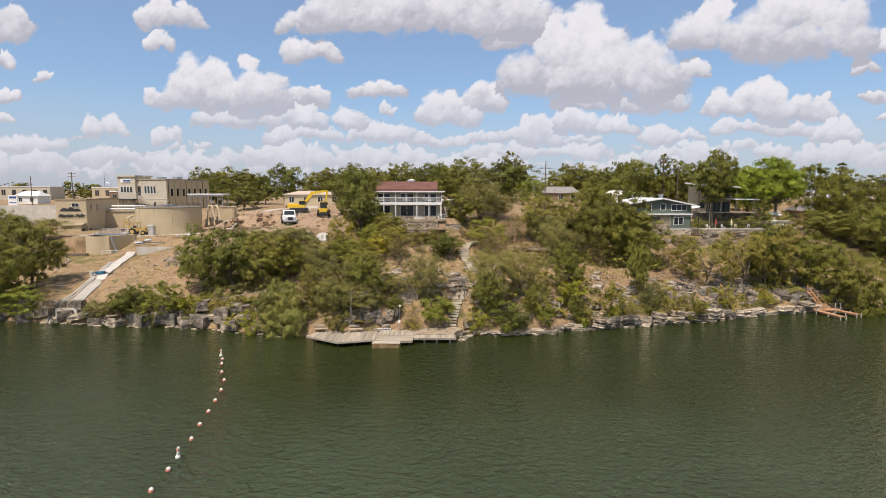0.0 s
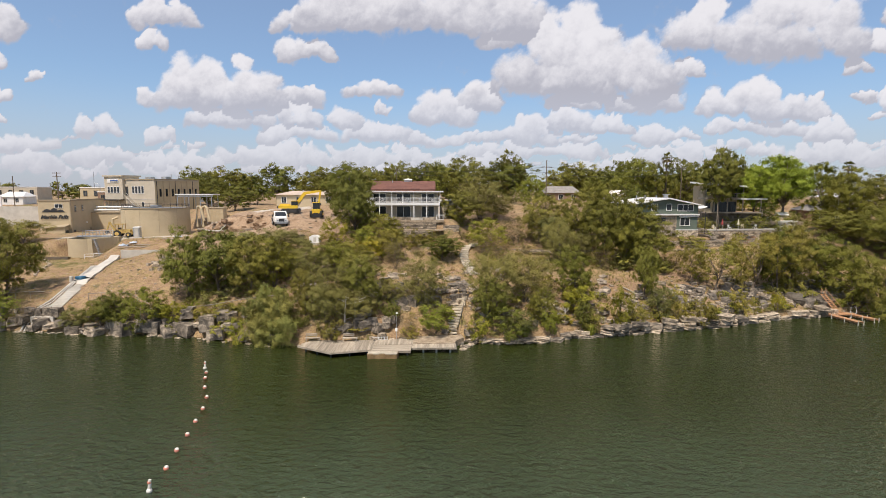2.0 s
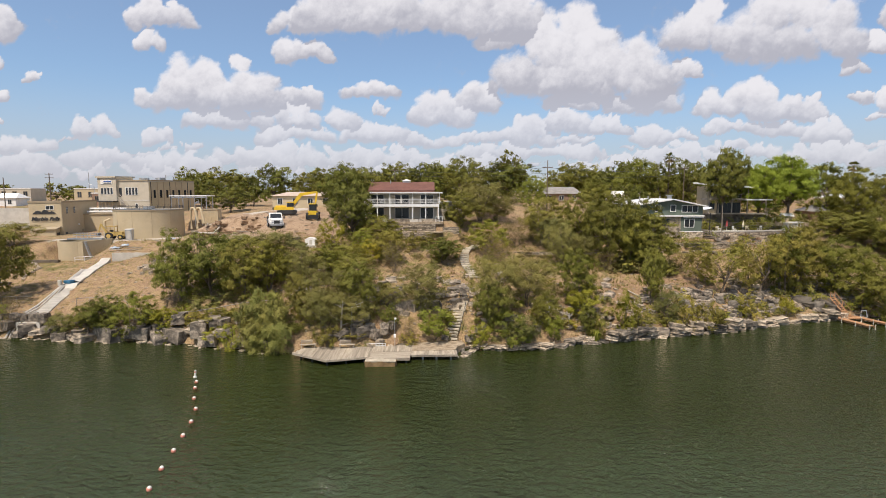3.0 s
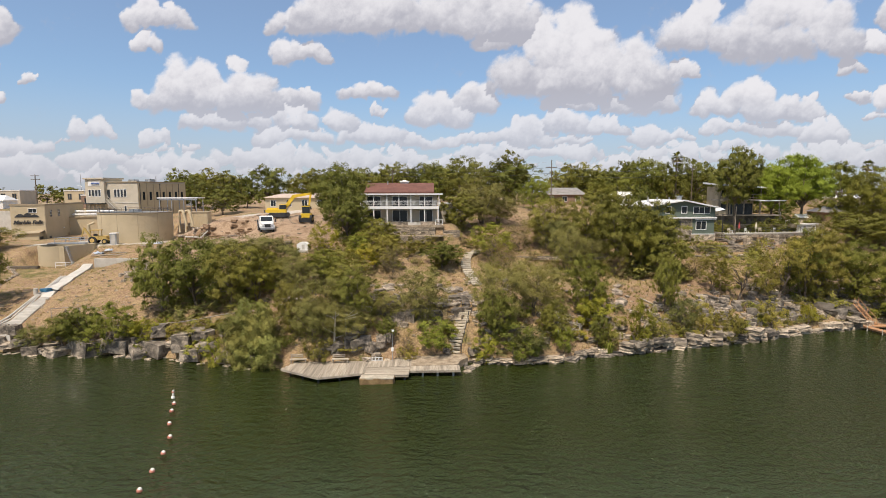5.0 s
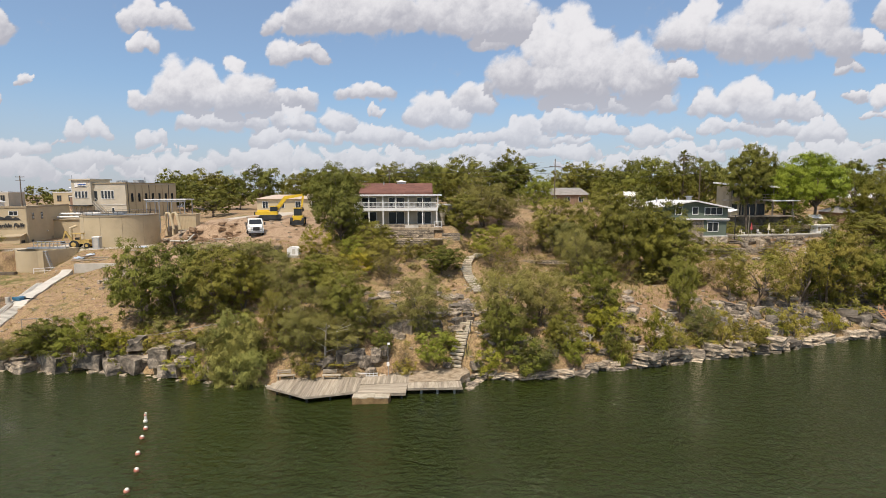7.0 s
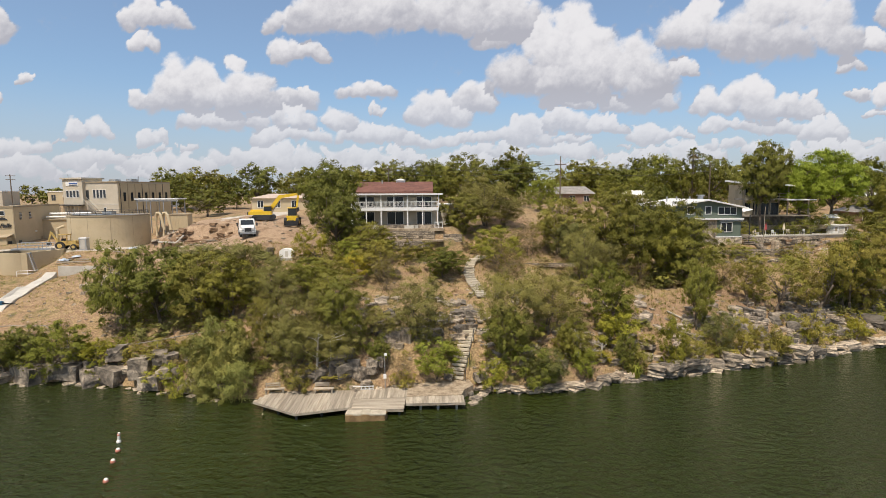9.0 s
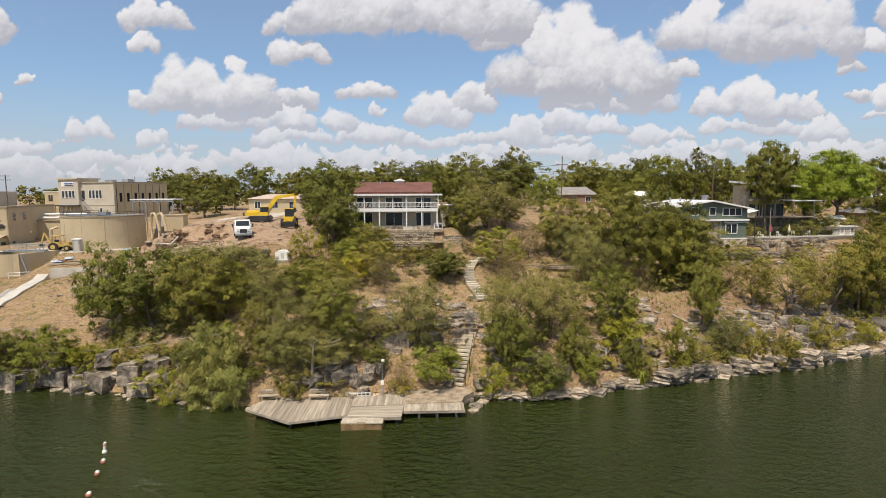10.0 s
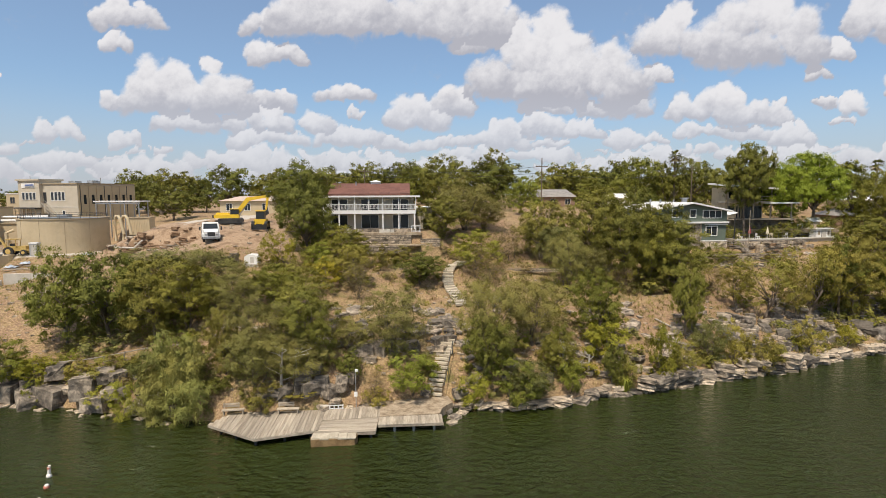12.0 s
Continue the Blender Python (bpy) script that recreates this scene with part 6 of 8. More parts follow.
    for k in range(40):
        a, s = rng.uniform(43, 60), rng.uniform(0.2, 0.5)
        put(rng.choice(("pale", "grey")), a, rng.uniform(36.0, 38.2), s * 1.3, s, s * 0.8, 0.05, "tumbled stone below the terrace", "talus")
    # the uncounted broken stone of banks and heaps
    verts, faces, index, mats, base = [], [], [], [], 0
    for me, m in loose:
        verts += [(m @ v.co)[:] for v in me.vertices]
        faces += [[base + i for i in p.vertices] for p in me.polygons]
        base += len(me.vertices)
        if me.materials[0] not in mats:
            mats.append(me.materials[0])
        index += [mats.index(me.materials[0])] * len(me.polygons)
    heap = bpy.data.meshes.new("broken_stones")
    heap.from_pydata(verts, [], faces)
    for m in mats:
        heap.materials.append(m)
    heap.polygons.foreach_set("material_index", index)
    tagged(new("broken_stones", heap), "broken limestone and dug earth on the banks", "rocks", kind="stuff")


make_rocks()


def make_scree():
    """Loose stones and pebbles too many to count."""
    rng = np.random.default_rng(9)
    s = Shape()
    k = 0
    while k < 1500:
        x, u = rng.uniform(-66, 75), rng.exponential(9.0)
        y = shore(x) + 0.2 + u
        if y > 52 or (-17 < x < 4 and u < 2):
            continue
        z, r = max(bumpy(x, y), 0.0), rng.uniform(0.06, 0.24)
        a = rng.uniform(0, 6.28)
        pts = [(x + r * 1.3 * math.cos(a + i * 1.57 + rng.uniform(-.3, .3)), y + r * math.sin(a + i * 1.57), z - 0.05 + (r * rng.uniform(0.5, 1.0) if j else 0)) for j in (0, 1) for i in range(4)]
        s.add(pts, [(4, 5, 6, 7), (0, 1, 5, 4), (1, 2, 6, 5), (2, 3, 7, 6), (3, 0, 4, 7)])
        k += 1
    solo("loose_stones", s, PALE_ROCK, "loose pale stones scattered over the hillside", "stones", kind="stuff")


def make_grass():
    """Dry grass tufts over the slope."""
    rng = np.random.default_rng(10)
    for name, mat, label, count, low in (("dry_grass", STRAW_LEAF, "tufts of dry straw-coloured grass", 9000, 0.0), ("green_weeds", MESQUITE_LEAF, "low grey-green weeds", 5200, 0.45), ("green_grass", BRIGHT_LEAF, "sparse green grass and weeds", 1200, 0.6)):
        v, f = [], []
        made = 0
        while made < count:
            x, u = rng.uniform(-90, 80), rng.uniform(1.0, 42)
            y = shore(x) + u
            if noise.noise((x * 0.11 + low * 40, y * 0.11, low * 9)) < low - 0.55 or -46 < x < -16 and y > 33 or -13 < x < 5 and y > 35:
                continue
            z = bumpy(x, y)
            big = rng.uniform(0.16, 0.5) * (1.0 if x > -36 else 0.6)
            for k in range(6):
                a = rng.uniform(0, 6.28)
                c, s_ = math.cos(a), math.sin(a)
                lean, w = rng.uniform(0.3, 1.2) * big, 0.07 * big + 0.02
                ox, oy = rng.normal() * 0.22, rng.normal() * 0.22
                i = len(v)
                v += [(x + ox - s_ * w, y + oy + c * w, z - 0.03), (x + ox + s_ * w, y + oy - c * w, z - 0.03), (x + ox + c * lean, y + oy + s_ * lean, z + big * rng.uniform(0.5, 1.0))]
                f.append((i, i + 1, i + 2))
            made += 1
        s = Shape()
        s.v, s.f = v, f
        solo(name, s, mat, label, "grass", kind="stuff")


make_scree()
make_grass()


# ---- the bathing deck ----
STEP_STONE = surface("worn_step_stone", (0.40, 0.345, 0.26), (0.62, 0.55, 0.43), 1.5, 0.9, 0.3, stain=(0.28, 0.22, 0.15), spread=0.15)


def plank_mesh(w, l, h=0.05):
    me = Shape().box(0, 0, 0, w, l, h).mesh("plank")
    me.materials.append(GREY_WOOD)
    return me


def inside(poly, x):
    """The lowest and highest y of a convex outline at x."""
    ys = []
    for (ax, ay), (bx, by) in zip(poly, poly[1:] + poly[:1]):
        if (ax - x) * (bx - x) <= 0 and ax != bx:
            ys.append(ay + (by - ay) * (x - ax) / (bx - ax))
    return (min(ys), max(ys)) if len(ys) > 1 else None


def deck_platform(parent, name, poly, z, wide, seed, across=False):
    """Planks laid side by side over an outline, on joists, with a front board and piles."""
    rng = random.Random(seed)
    outline = [(y, x) for x, y in poly] if across else poly
    lo, hi = min(p[0] for p in outline), max(p[0] for p in outline)
    base = Shape().prism(poly, z - 0.26, z - 0.06)
    top = part(name, base, GREY_WOOD, parent)
    x = lo + 0.01
    me = plank_mesh(1.0, 1.0)
    while x < hi - 0.05:
        span = inside(outline, min(x + wide / 2, hi - 0.02))
        if span and span[1] - span[0] > 0.15:
            over = rng.uniform(0.0, 0.10)
            if across:
                m = Matrix.LocRotScale((span[0] - over, x, z - 0.05 + rng.uniform(0, 0.012)), Euler((0, 0, rng.uniform(-0.004, 0.004))), (span[1] - span[0] + over, wide - 0.025, 1))
            else:
                m = Matrix.LocRotScale((x, span[0] - over, z - 0.05 + rng.uniform(0, 0.012)), Euler((0, 0, rng.uniform(-0.004, 0.004))), (wide - 0.025, span[1] - span[0] + over, 1))
            part("plank", me, GREY_WOOD, top, m=m)
        x += wide
    return top


def make_deck():
    d = thing("bathing_deck", "weathered grey timber bathing deck on piles over the water", "deck")
    part("joists", Shape().prism([(-15.2, 3.0), (-11.5, 0.25), (-7.0, 1.4), (-7.4, 4.8), (-14.6, 4.8)], 0.28, 0.48), DARK, d)
    deck_platform(d, "west_platform", [(-16.05, 2.7), (-11.5, -0.2), (-6.75, 1.05), (-7.0, 5.0), (-14.9, 5.0)], 0.72, 0.30, 1)
    deck_platform(d, "middle_platform", [(-7.0, 2.9), (-1.95, 3.3), (-1.95, 5.6), (-7.0, 5.2)], 0.70, 0.27, 2)
    deck_platform(d, "landing_stage", [(-6.95, 0.6), (-2.1, 0.5), (-1.95, 3.35), (-6.8, 2.95)], 0.66, 0.34, 3, True)
    deck_platform(d, "east_platform", [(-1.95, 1.62), (3.45, 1.62), (3.4, 3.3), (-1.95, 3.1)], 0.74, 0.30, 4)
    for x, y in ((-15.0, 2.6), (-13.4, 1.4), (-11.5, 0.2), (-9.4, 0.8), (-7.4, 1.3), (-2.5, 0.8), (-0.6, 1.9), (1.0, 1.9), (2.7, 1.9)):
        part("support_post", Shape().rod((x, y, -2.2), (x, y, 0.5), 0.12, n=8), STEEL if x > -1 else DARK, d)
    part("front_board", Shape().box(-1.95, 1.56, 0.5, 3.5, 1.62, 0.72), GREY_WOOD, d)
    for (ax, ay), (bx, by) in (((-16.05, 2.68), (-11.5, -0.22)), ((-11.5, -0.22), (-6.75, 1.02))):
        v = Vector((bx - ax, by - ay, 0))
        a = math.degrees(math.atan2(v.y, v.x))
        part("front_board", Shape().box(0, -0.06, 0, v.length, 0.0, 0.2), GREY_WOOD, d, m=pose(ax, ay, 0.5, 0, 0, a))
    return d


make_deck()
block = thing("landing_block", "rust-stained concrete block before the landing stage", "block")
part("body", Shape().prism([(-7.1, -0.5), (-3.7, -0.42), (-3.5, 0.1), (-3.6, 0.48), (-7.0, 0.48), (-7.2, 0.0)], -0.8, 0.56), surface("stained_concrete", (0.14, 0.085, 0.035), (0.30, 0.20, 0.095), 1.2, 0.85, 0.4, stain=(0.20, 0.125, 0.05), spread=0.05), block)
lip = Shape()
for k in range(5):
    r = random.Random(k)
    x = -7.1 + k * 0.70
    lip.box(x, -0.52 + r.uniform(0, 0.16), 0.54, x + 0.685, 0.56, 0.62 + r.uniform(0, 0.05))
part("cap", lip, STEP_STONE, block, "uneven pale stone cap")
solo("shore_slab", Shape().prism([(-1.9, 3.12), (1.0, 3.24), (3.3, 3.36), (3.6, 4.6), (4.6, 5.8), (4.2, 7.6), (1.5, 8.0), (-1.0, 7.6), (-2.9, 6.9), (-3.6, 6.0), (-1.9, 5.5)], -0.4, 0.79), LITTER, "pale earthen slab littered with leaves behind the deck", "slab")


def make_bench(x, y, rz):
    b = thing("bench", "weathered plank bench with a backrest on the deck", "bench", pose(x, y, 0.72, 0, 0, rz), "benches on the deck")
    part("seat", Shape().box(-0.95, -0.25, 0.42, 0.95, 0.2, 0.48), GREY_WOOD, b)
    for k in range(2):
        part("back_slat", Shape().box(-0.9, 0.2, 0.62 + k * 0.2, 0.5, 0.25, 0.76 + k * 0.2), GREY_WOOD, b)
    for sx in (-0.8, 0.8):
        part("leg", Shape().box(sx - 0.05, -0.2, 0, sx + 0.05, 0.2, 0.42), GREY_WOOD, b)
    for sx in (-0.8, 0.4):
        part("upright", Shape().box(sx - 0.04, 0.17, 0.42, sx + 0.04, 0.22, 1.0), GREY_WOOD, b)


make_bench(-14.6, 4.6, 4)
make_bench(-9.9, 4.5, 0)
lamp_post = thing("dock_lamp", "thin pale lamp post behind the deck", "lamp", pose(-4.1, 5.3, 0.7))
part("post", Shape().rod((0, 0, 0), (0, 0, 3.6), 0.04, 0.03), STEEL, lamp_post)
part("lamp_head", Shape().box(-0.04, -0.16, 3.38, 0.22, 0.06, 3.56), WHITE, lamp_post)
part("meter_box", Shape().box(-0.14, -0.14, 1.1, 0.14, -0.02, 1.5), WHITE, lamp_post)
rack = thing("low_rail", "low white slatted rail lying by the rocks", "rail", pose(-7.2, 5.0, 0.72, 0, 0, 3))
part("bar", Shape().box(0, 0, 0.32, 2.0, 0.06, 0.38), WHITE, rack)
part("bar", Shape().box(0, 0, 0.05, 2.0, 0.06, 0.11), WHITE, rack)
for k in range(6):
    part("slat", Shape().box(k * 0.38, 0.0, 0, k * 0.38 + 0.08, 0.05, 0.4), WHITE, rack)


# ---- stairs up the slope ----


def stone_steps(name, pts, wide, count, label, thick=0.22):
    """Stone treads along a bent line, each its own slab."""
    st = thing(name, label, "stairs")
    lengths = [(Vector(b) - Vector(a)).length for a, b in zip(pts, pts[1:])]
    me = Shape().box(-0.5, -0.5, -1, 0.5, 0.5, 0).mesh("tread")
    me.materials.append(STEP_STONE)
    rng = random.Random(count)
    for k in range(count):
        d = sum(lengths) * (k + 0.5) / count
        for (a, b), n in zip(zip(pts, pts[1:]), lengths):
            if d <= n:
                break
            d -= n
        p = Vector(a).lerp(Vector(b), min(1.0, d / n))
        way = Vector(b) - Vector(a)
        turn = math.atan2(way.y, way.x) - 1.5708
        m = Matrix.LocRotScale(p, Euler((0, 0, turn + rng.uniform(-0.06, 0.06))), (wide * rng.uniform(0.9, 1.08), sum(lengths) / count * 0.70, thick))
        part("tread", me, STEP_STONE, st, m=m)
    return st


def on(x, y, up=0.0):
    return (x, y, bumpy(x, y) + up)


stone_steps("stone_stairs", [on(8.3, 33.5, 0.45), on(7.4, 31.9, 0.45), on(6.6, 30.4, 0.45), on(6.0, 28.6, 0.45), on(5.7, 26.4, 0.45), on(5.9, 24.6, 0.45), on(6.3, 22.8, 0.45), on(6.7, 21.2, 0.4), on(6.9, 19.6, 0.35)], 1.45, 21, "curving pale stone stairs climbing the dry slope")
stone_steps("stone_stairs", [on(4.8, 12.6, 0.25), on(4.4, 11.4, 0.3), on(4.0, 10.2, 0.3), on(3.5, 8.9, 0.3), on(3.2, 8.0, 0.3), (2.9, 7.2, 0.95)], 1.5, 15, "steep pale stone stairs up from the deck")
handrail = thing("stair_rail", "thin dark handrail beside the lower stairs", "rail")
part("rail", Shape().line([(3.9, 7.0, 1.9), (4.4, 8.4, 3.3), (5.0, 10.4, 5.2)], 0.03), DARK, handrail)
for p in ((3.9, 7.0, 1.9), (4.4, 8.4, 3.3), (5.0, 10.4, 5.2)):
    part("post", Shape().rod((p[0], p[1], p[2] - 1.3), p, 0.03), DARK, handrail)

# terraces below the red house, and the ledge that runs east along the slope
stone_wall("wall_terrace", -6.6, 1.2, 35.4, 12.6, 13.9, 1, "stacked tan stone terrace wall below the house", mat=PALE_ROCK)
stone_wall("wall_lower", -5.6, 0.6, 34.2, 11.4, 12.5, 2, "lower stacked stone terrace wall below the house")
stone_wall("wall_side", 2.5, 5.4, 35.6, 12.2, 13.4, 3, "stacked stone side wall by the house steps")
solo("terrace_floor", Shape().box(-7.5, 34.5, 12.4, 2.5, 35.5, 12.62).box(-11.9, 35.6, 13.9, 2.6, 37.2, 14.31), LITTER, "earthen stone-edged terrace before the house", "terrace", kind="structure")
parapet = thing("porch_rail", "short white railing panel beside the porch steps", "rail", pose(1.2, 35.9, 14.32))
part("panel", Shape().box(0, 0, 0.85, 1.3, 0.08, 0.97).box(0, 0, 0.1, 1.3, 0.08, 0.2), WHITE, parapet)
for k in range(3):
    part("post", Shape().box(k * 0.6, 0, 0, k * 0.6 + 0.1, 0.1, 1.0), WHITE, parapet)
for x, w in ((-8.2, 0.9), (-6.9, 0.5), (-3.4, 1.6), (-1.9, 0.6)):
    solo("planter", Shape().box(x, 35.8, 14.3, x + w, 36.2, 14.75), CONCRETE, "low pale stone planter on the terrace", "planter", group="planters on the terrace")
ledge = stone_wall("wall_ledge", 8.2, 30.0, 31.6, 8.9, 9.4, 4, "low old stone wall along the slope", 0.3, PALE_ROCK, 0.6, -1.0)


def make_yucca(x, y, s):
    rng = np.random.default_rng(int(x * 10) % 97 + 3)
    sh = Shape()
    for i in range(60):
        a, el = rng.uniform(0, 6.28), rng.uniform(0.1, 1.4)
        d = Vector((math.cos(a) * math.cos(el), math.sin(a) * math.cos(el), math.sin(el)))
        side = d.cross(Vector((0, 0, 1))).normalized() * 0.05
        sh.add([(-side)[:], side[:], (d * 0.6 + side * 1.1)[:], (d * 0.6 - side * 1.1)[:], (d - Vector((0, 0, 0.08)))[:]], [(0, 1, 2, 3), (3, 2, 4)])
    ob = thing("yucca", "spiky grey-green yucca rosette on the slope", "plant", Matrix.LocRotScale((x, y, bumpy(x, y) + 0.1), None, (s, s, s)), "yuccas")
    part("leaves", sh, CANE_LEAF, ob)


for x, y, s in ((-1.2, 31.5, 1.1), (0.4, 31.0, 0.8), (4.5, 27.5, 0.9), (0.5, 24.0, 0.7), (36.5, 13.5, 0.8), (38.5, 14.0, 0.8), (35, 14.6, 0.7), (41, 15.4, 0.7), (33.5, 13.2, 0.6)):
    make_yucca(x, y, s)


def make_snag(x, y, h, seed):
    """A dead, bleached trunk with bare limbs."""
    rng = np.random.default_rng(seed)
    s = Shape()
    top = Vector((rng.normal() * 0.2, rng.normal() * 0.2, h))
    s.rod((0, 0, -0.3), top * 0.5, 0.16, 0.11, 7)
    s.rod(top * 0.5, top, 0.11, 0.04, 6)
    for k in range(7):
        a = top * rng.uniform(0.3, 0.9)
        b = a + Vector((rng.normal() * 0.7, rng.normal() * 0.4, rng.uniform(0.1, 0.8)))
        s.rod(a, b, 0.05, 0.02, 5)
        s.rod(b, b + Vector((rng.normal() * 0.4, rng.normal() * 0.3, 0.3)), 0.022, 0.008, 4)
    solo("dead_trunk", s, surface("bleached_wood", (0.36, 0.32, 0.27), (0.52, 0.47, 0.41), 2.0, 0.9, 0.3) if seed == 1 else bpy.data.materials["bleached_wood"], "bleached dead trunk with bare limbs", "dead tree", pose(*on(x, y)), "dead trunks")


make_snag(15.7, 8.6, 3.4, 1)
make_snag(18.6, 9.6, 2.0, 2)
make_snag(-10.9, 6.1, 4.6, 3)
make_snag(-9.4, 6.3, 4.0, 4)
solo("fallen_log", Shape().rod(on(30.0, 19.2, 0.3), on(33.4, 16.6, 0.25), 0.12, 0.07), bpy.data.materials["bleached_wood"], "pale fallen log lying on bare earth", "log")


# ---- the works: walkway, pump, fence ----
def make_walkway():
    w = thing("concrete_walkway", "pale concrete walkway with steps down to the water", "walkway")
    pts = [(-60.4, 41.0), (-57.9, 31.0), (-56.4, 24.6), (-55.3, 19.4), (-54.6, 15.6)]
    zs = [max(bumpy(x, y), 1.2) + 0.25 for x, y in pts]
    upper, rows = Shape(), []
    for k in range(13):
        i, u = (0, k / 6) if k < 6 else (1, (k - 6) / 6)
        x, y = pts[i][0] + (pts[i + 1][0] - pts[i][0]) * u, pts[i][1] + (pts[i + 1][1] - pts[i][1]) * u
        z = zs[2] if k == 12 else max(bumpy(x + dx, y + dy) for dx in (-0.85, 0, 0.85) for dy in (-0.8, 0, 0.8)) + 0.12
        rows += [(x - 0.85, y, z), (x + 0.85, y, z), (x + 0.85, y, z - 0.8), (x - 0.85, y, z - 0.8)]
    faces = [(0, 1, 2, 3), (51, 50, 49, 48)]
    for k in range(0, 48, 4):
        faces += [(k + 4, k + 5, k + 1, k), (k + 5, k + 6, k + 2, k + 1), (k + 6, k + 7, k + 3, k + 2), (k + 7, k + 4, k, k + 3)]
    upper.add(rows, faces)
    part("ramp", upper, CONCRETE, w)
    me = Shape().box(-0.85, 0, -0.7, 0.85, 0.42, 0).mesh("step")
    me.materials.append(CONCRETE)
    for k in range(24):
        t = k / 23 * 2
        i = 2 + min(1, int(t))
        u = t - (i - 2)
        x, y, z = (pts[i][0] + (pts[i + 1][0] - pts[i][0]) * u, pts[i][1] + (pts[i + 1][1] - pts[i][1]) * u, zs[i] + (zs[i + 1] - zs[i]) * u)
        part("step", me, CONCRETE, w, m=pose(x, y, z, 0, 0, 12))
    part("landing", Shape().box(-56.2, 13.2, -0.6, -53.0, 15.8, 1.9), CONCRETE, w)
    return w


make_walkway()
for k, (dx, r) in enumerate(((-1.5, 0.13), (-1.15, 0.11), (-0.75, 0.11))):
    pipe("intake_pipe", [(-59.0 + dx, 34.0, bumpy(-59 + dx, 34) + 0.55), (-56.6 + dx, 24.6, bumpy(-56.6 + dx, 24.6) + 0.7), (-55.2 + dx, 18.0, 3.2 - 0.2 * k), (-55.0 + dx, 14.2, 2.5), (-55.0 + dx * 1.5, 12.2, -0.4)], r, CONCRETE, "pale intake pipe running down beside the steps")
tarp = thing("pump", "water pump under a crumpled blue cover on the walkway", "pump", pose(-57.2, 26.0, bumpy(-57.2, 26.0) + 0.35))
bm = rock_mesh("cover", 77, 0.7, 0.3)
part("cover", bm, surface("blue_tarpaulin", (0.02, 0.10, 0.20), (0.05, 0.20, 0.32), 2.0, 0.5, 0.3), tarp, "crumpled blue cover", m=Matrix.LocRotScale((0, 0, 0.6), None, (0.8, 0.6, 0.6)))
part("skid", Shape().box(-0.9, -0.5, 0, 0.9, 0.5, 0.25), DARK, tarp)
part("hose", Shape().line([(0.6, 0, 0.7), (1.2, 0.4, 0.5), (1.9, 1.4, 0.3), (2.2, 2.8, 0.15)], 0.09), RUBBER, tarp)
part("drum", Shape().rod((-1.4, -0.3, 0), (-1.4, -0.3, 0.9), 0.3, n=12), CONCRETE, tarp)


FENCE_WIRE = surface("rusty_wire", (0.20, 0.18, 0.15), (0.32, 0.285, 0.24), 2.0, 0.7, 0.1, spread=0.1)


def make_fence(name, pts, high, label, every=2.4):
    f = thing(name, label, "fence")
    line = [Vector(p) for p in pts]
    mesh_post = Shape().rod((0, 0, -0.3), (0, 0, high), 0.045, n=6).mesh("post")
    mesh_post.materials.append(FENCE_WIRE)
    for a, b in zip(line, line[1:]):
        n = max(1, round((b - a).length / every))
        for k in range(n):
            p = a.lerp(b, k / n)
            part("post", mesh_post, FENCE_WIRE, f, m=pose(p.x, p.y, bumpy(p.x, p.y)))
        for k in range(n):
            p, q = a.lerp(b, k / n), a.lerp(b, (k + 1) / n)
            rail = Shape()
            for z in (high, high * 0.6, high * 0.25):
                rail.rod((p.x, p.y, bumpy(p.x, p.y) + z), (q.x, q.y, bumpy(q.x, q.y) + z), 0.05 if z == high else 0.012, n=4)
            part("rail", rail, FENCE_WIRE, f)
    return f


make_fence("wire_fence", [(-50.5, 17.2, 0), (-44, 16.0, 0), (-38, 12.6, 0), (-31, 11.6, 0), (-25, 11.2, 0), (-20, 10.8, 0)], 1.25, "sagging wire fence on thin steel posts above the shore")
make_fence("wire_fence", [(-75, 21.5, 0), (-66, 20.5, 0), (-59, 20.2, 0)], 1.1, "low wire fence by the walkway")
edge = thing("garden_edge", "curved edging of pale stones on the lawn", "edging")
stone_mesh = rock_mesh("stone", 91, 0.6, 0.5)
stone_mesh.materials.append(PALE_ROCK)
bend = [(-79.3, 45.2), (-76.7, 43.6), (-73.6, 41.0), (-71.2, 38.8), (-70.7, 36.1), (-70.8, 34.7), (-69.9, 32.9)]
for (ax, ay), (bx, by) in zip(bend, bend[1:]):
    count = max(2, round(math.hypot(bx - ax, by - ay) / 0.55))
    for k in range(count):
        x, y = ax + (bx - ax) * k / count, ay + (by - ay) * k / count
        part("stone", stone_mesh, PALE_ROCK, edge, m=Matrix.LocRotScale(on(x, y, 0.08), Euler((0, 0, k * 1.7)), (0.30, 0.24, 0.22 + 0.05 * (k % 3))))
for x, y, w in ((-74, 43.5, 6.0), (-72, 30.5, 3.6)):
    solo("timber_sleeper", Shape().box(-w / 2, -0.4, -0.1, w / 2, 0.4, 0.5), BARK, "dark timber sleeper lying on the lawn", "timber", pose(*on(x, y), 0, 0, 4))
solo("concrete_bollard", Shape().box(-0.35, -0.35, -0.3, 0.35, 0.35, 1.0), CONCRETE, "square pale concrete post in the grass", "post", pose(*on(-70, 20.5)))


# ---- machines ----
def wheel(parent, x, y, r, w, hub=None):
    t = part("wheel", Shape().rod((x, y - w / 2, r), (x, y + w / 2, r), r, n=18), RUBBER, parent)
    part("rim", Shape().rod((x, y - w / 2 - 0.02, r), (x, y + w / 2 + 0.02, r), r * 0.55, n=14), hub or STEEL, t)
    return t


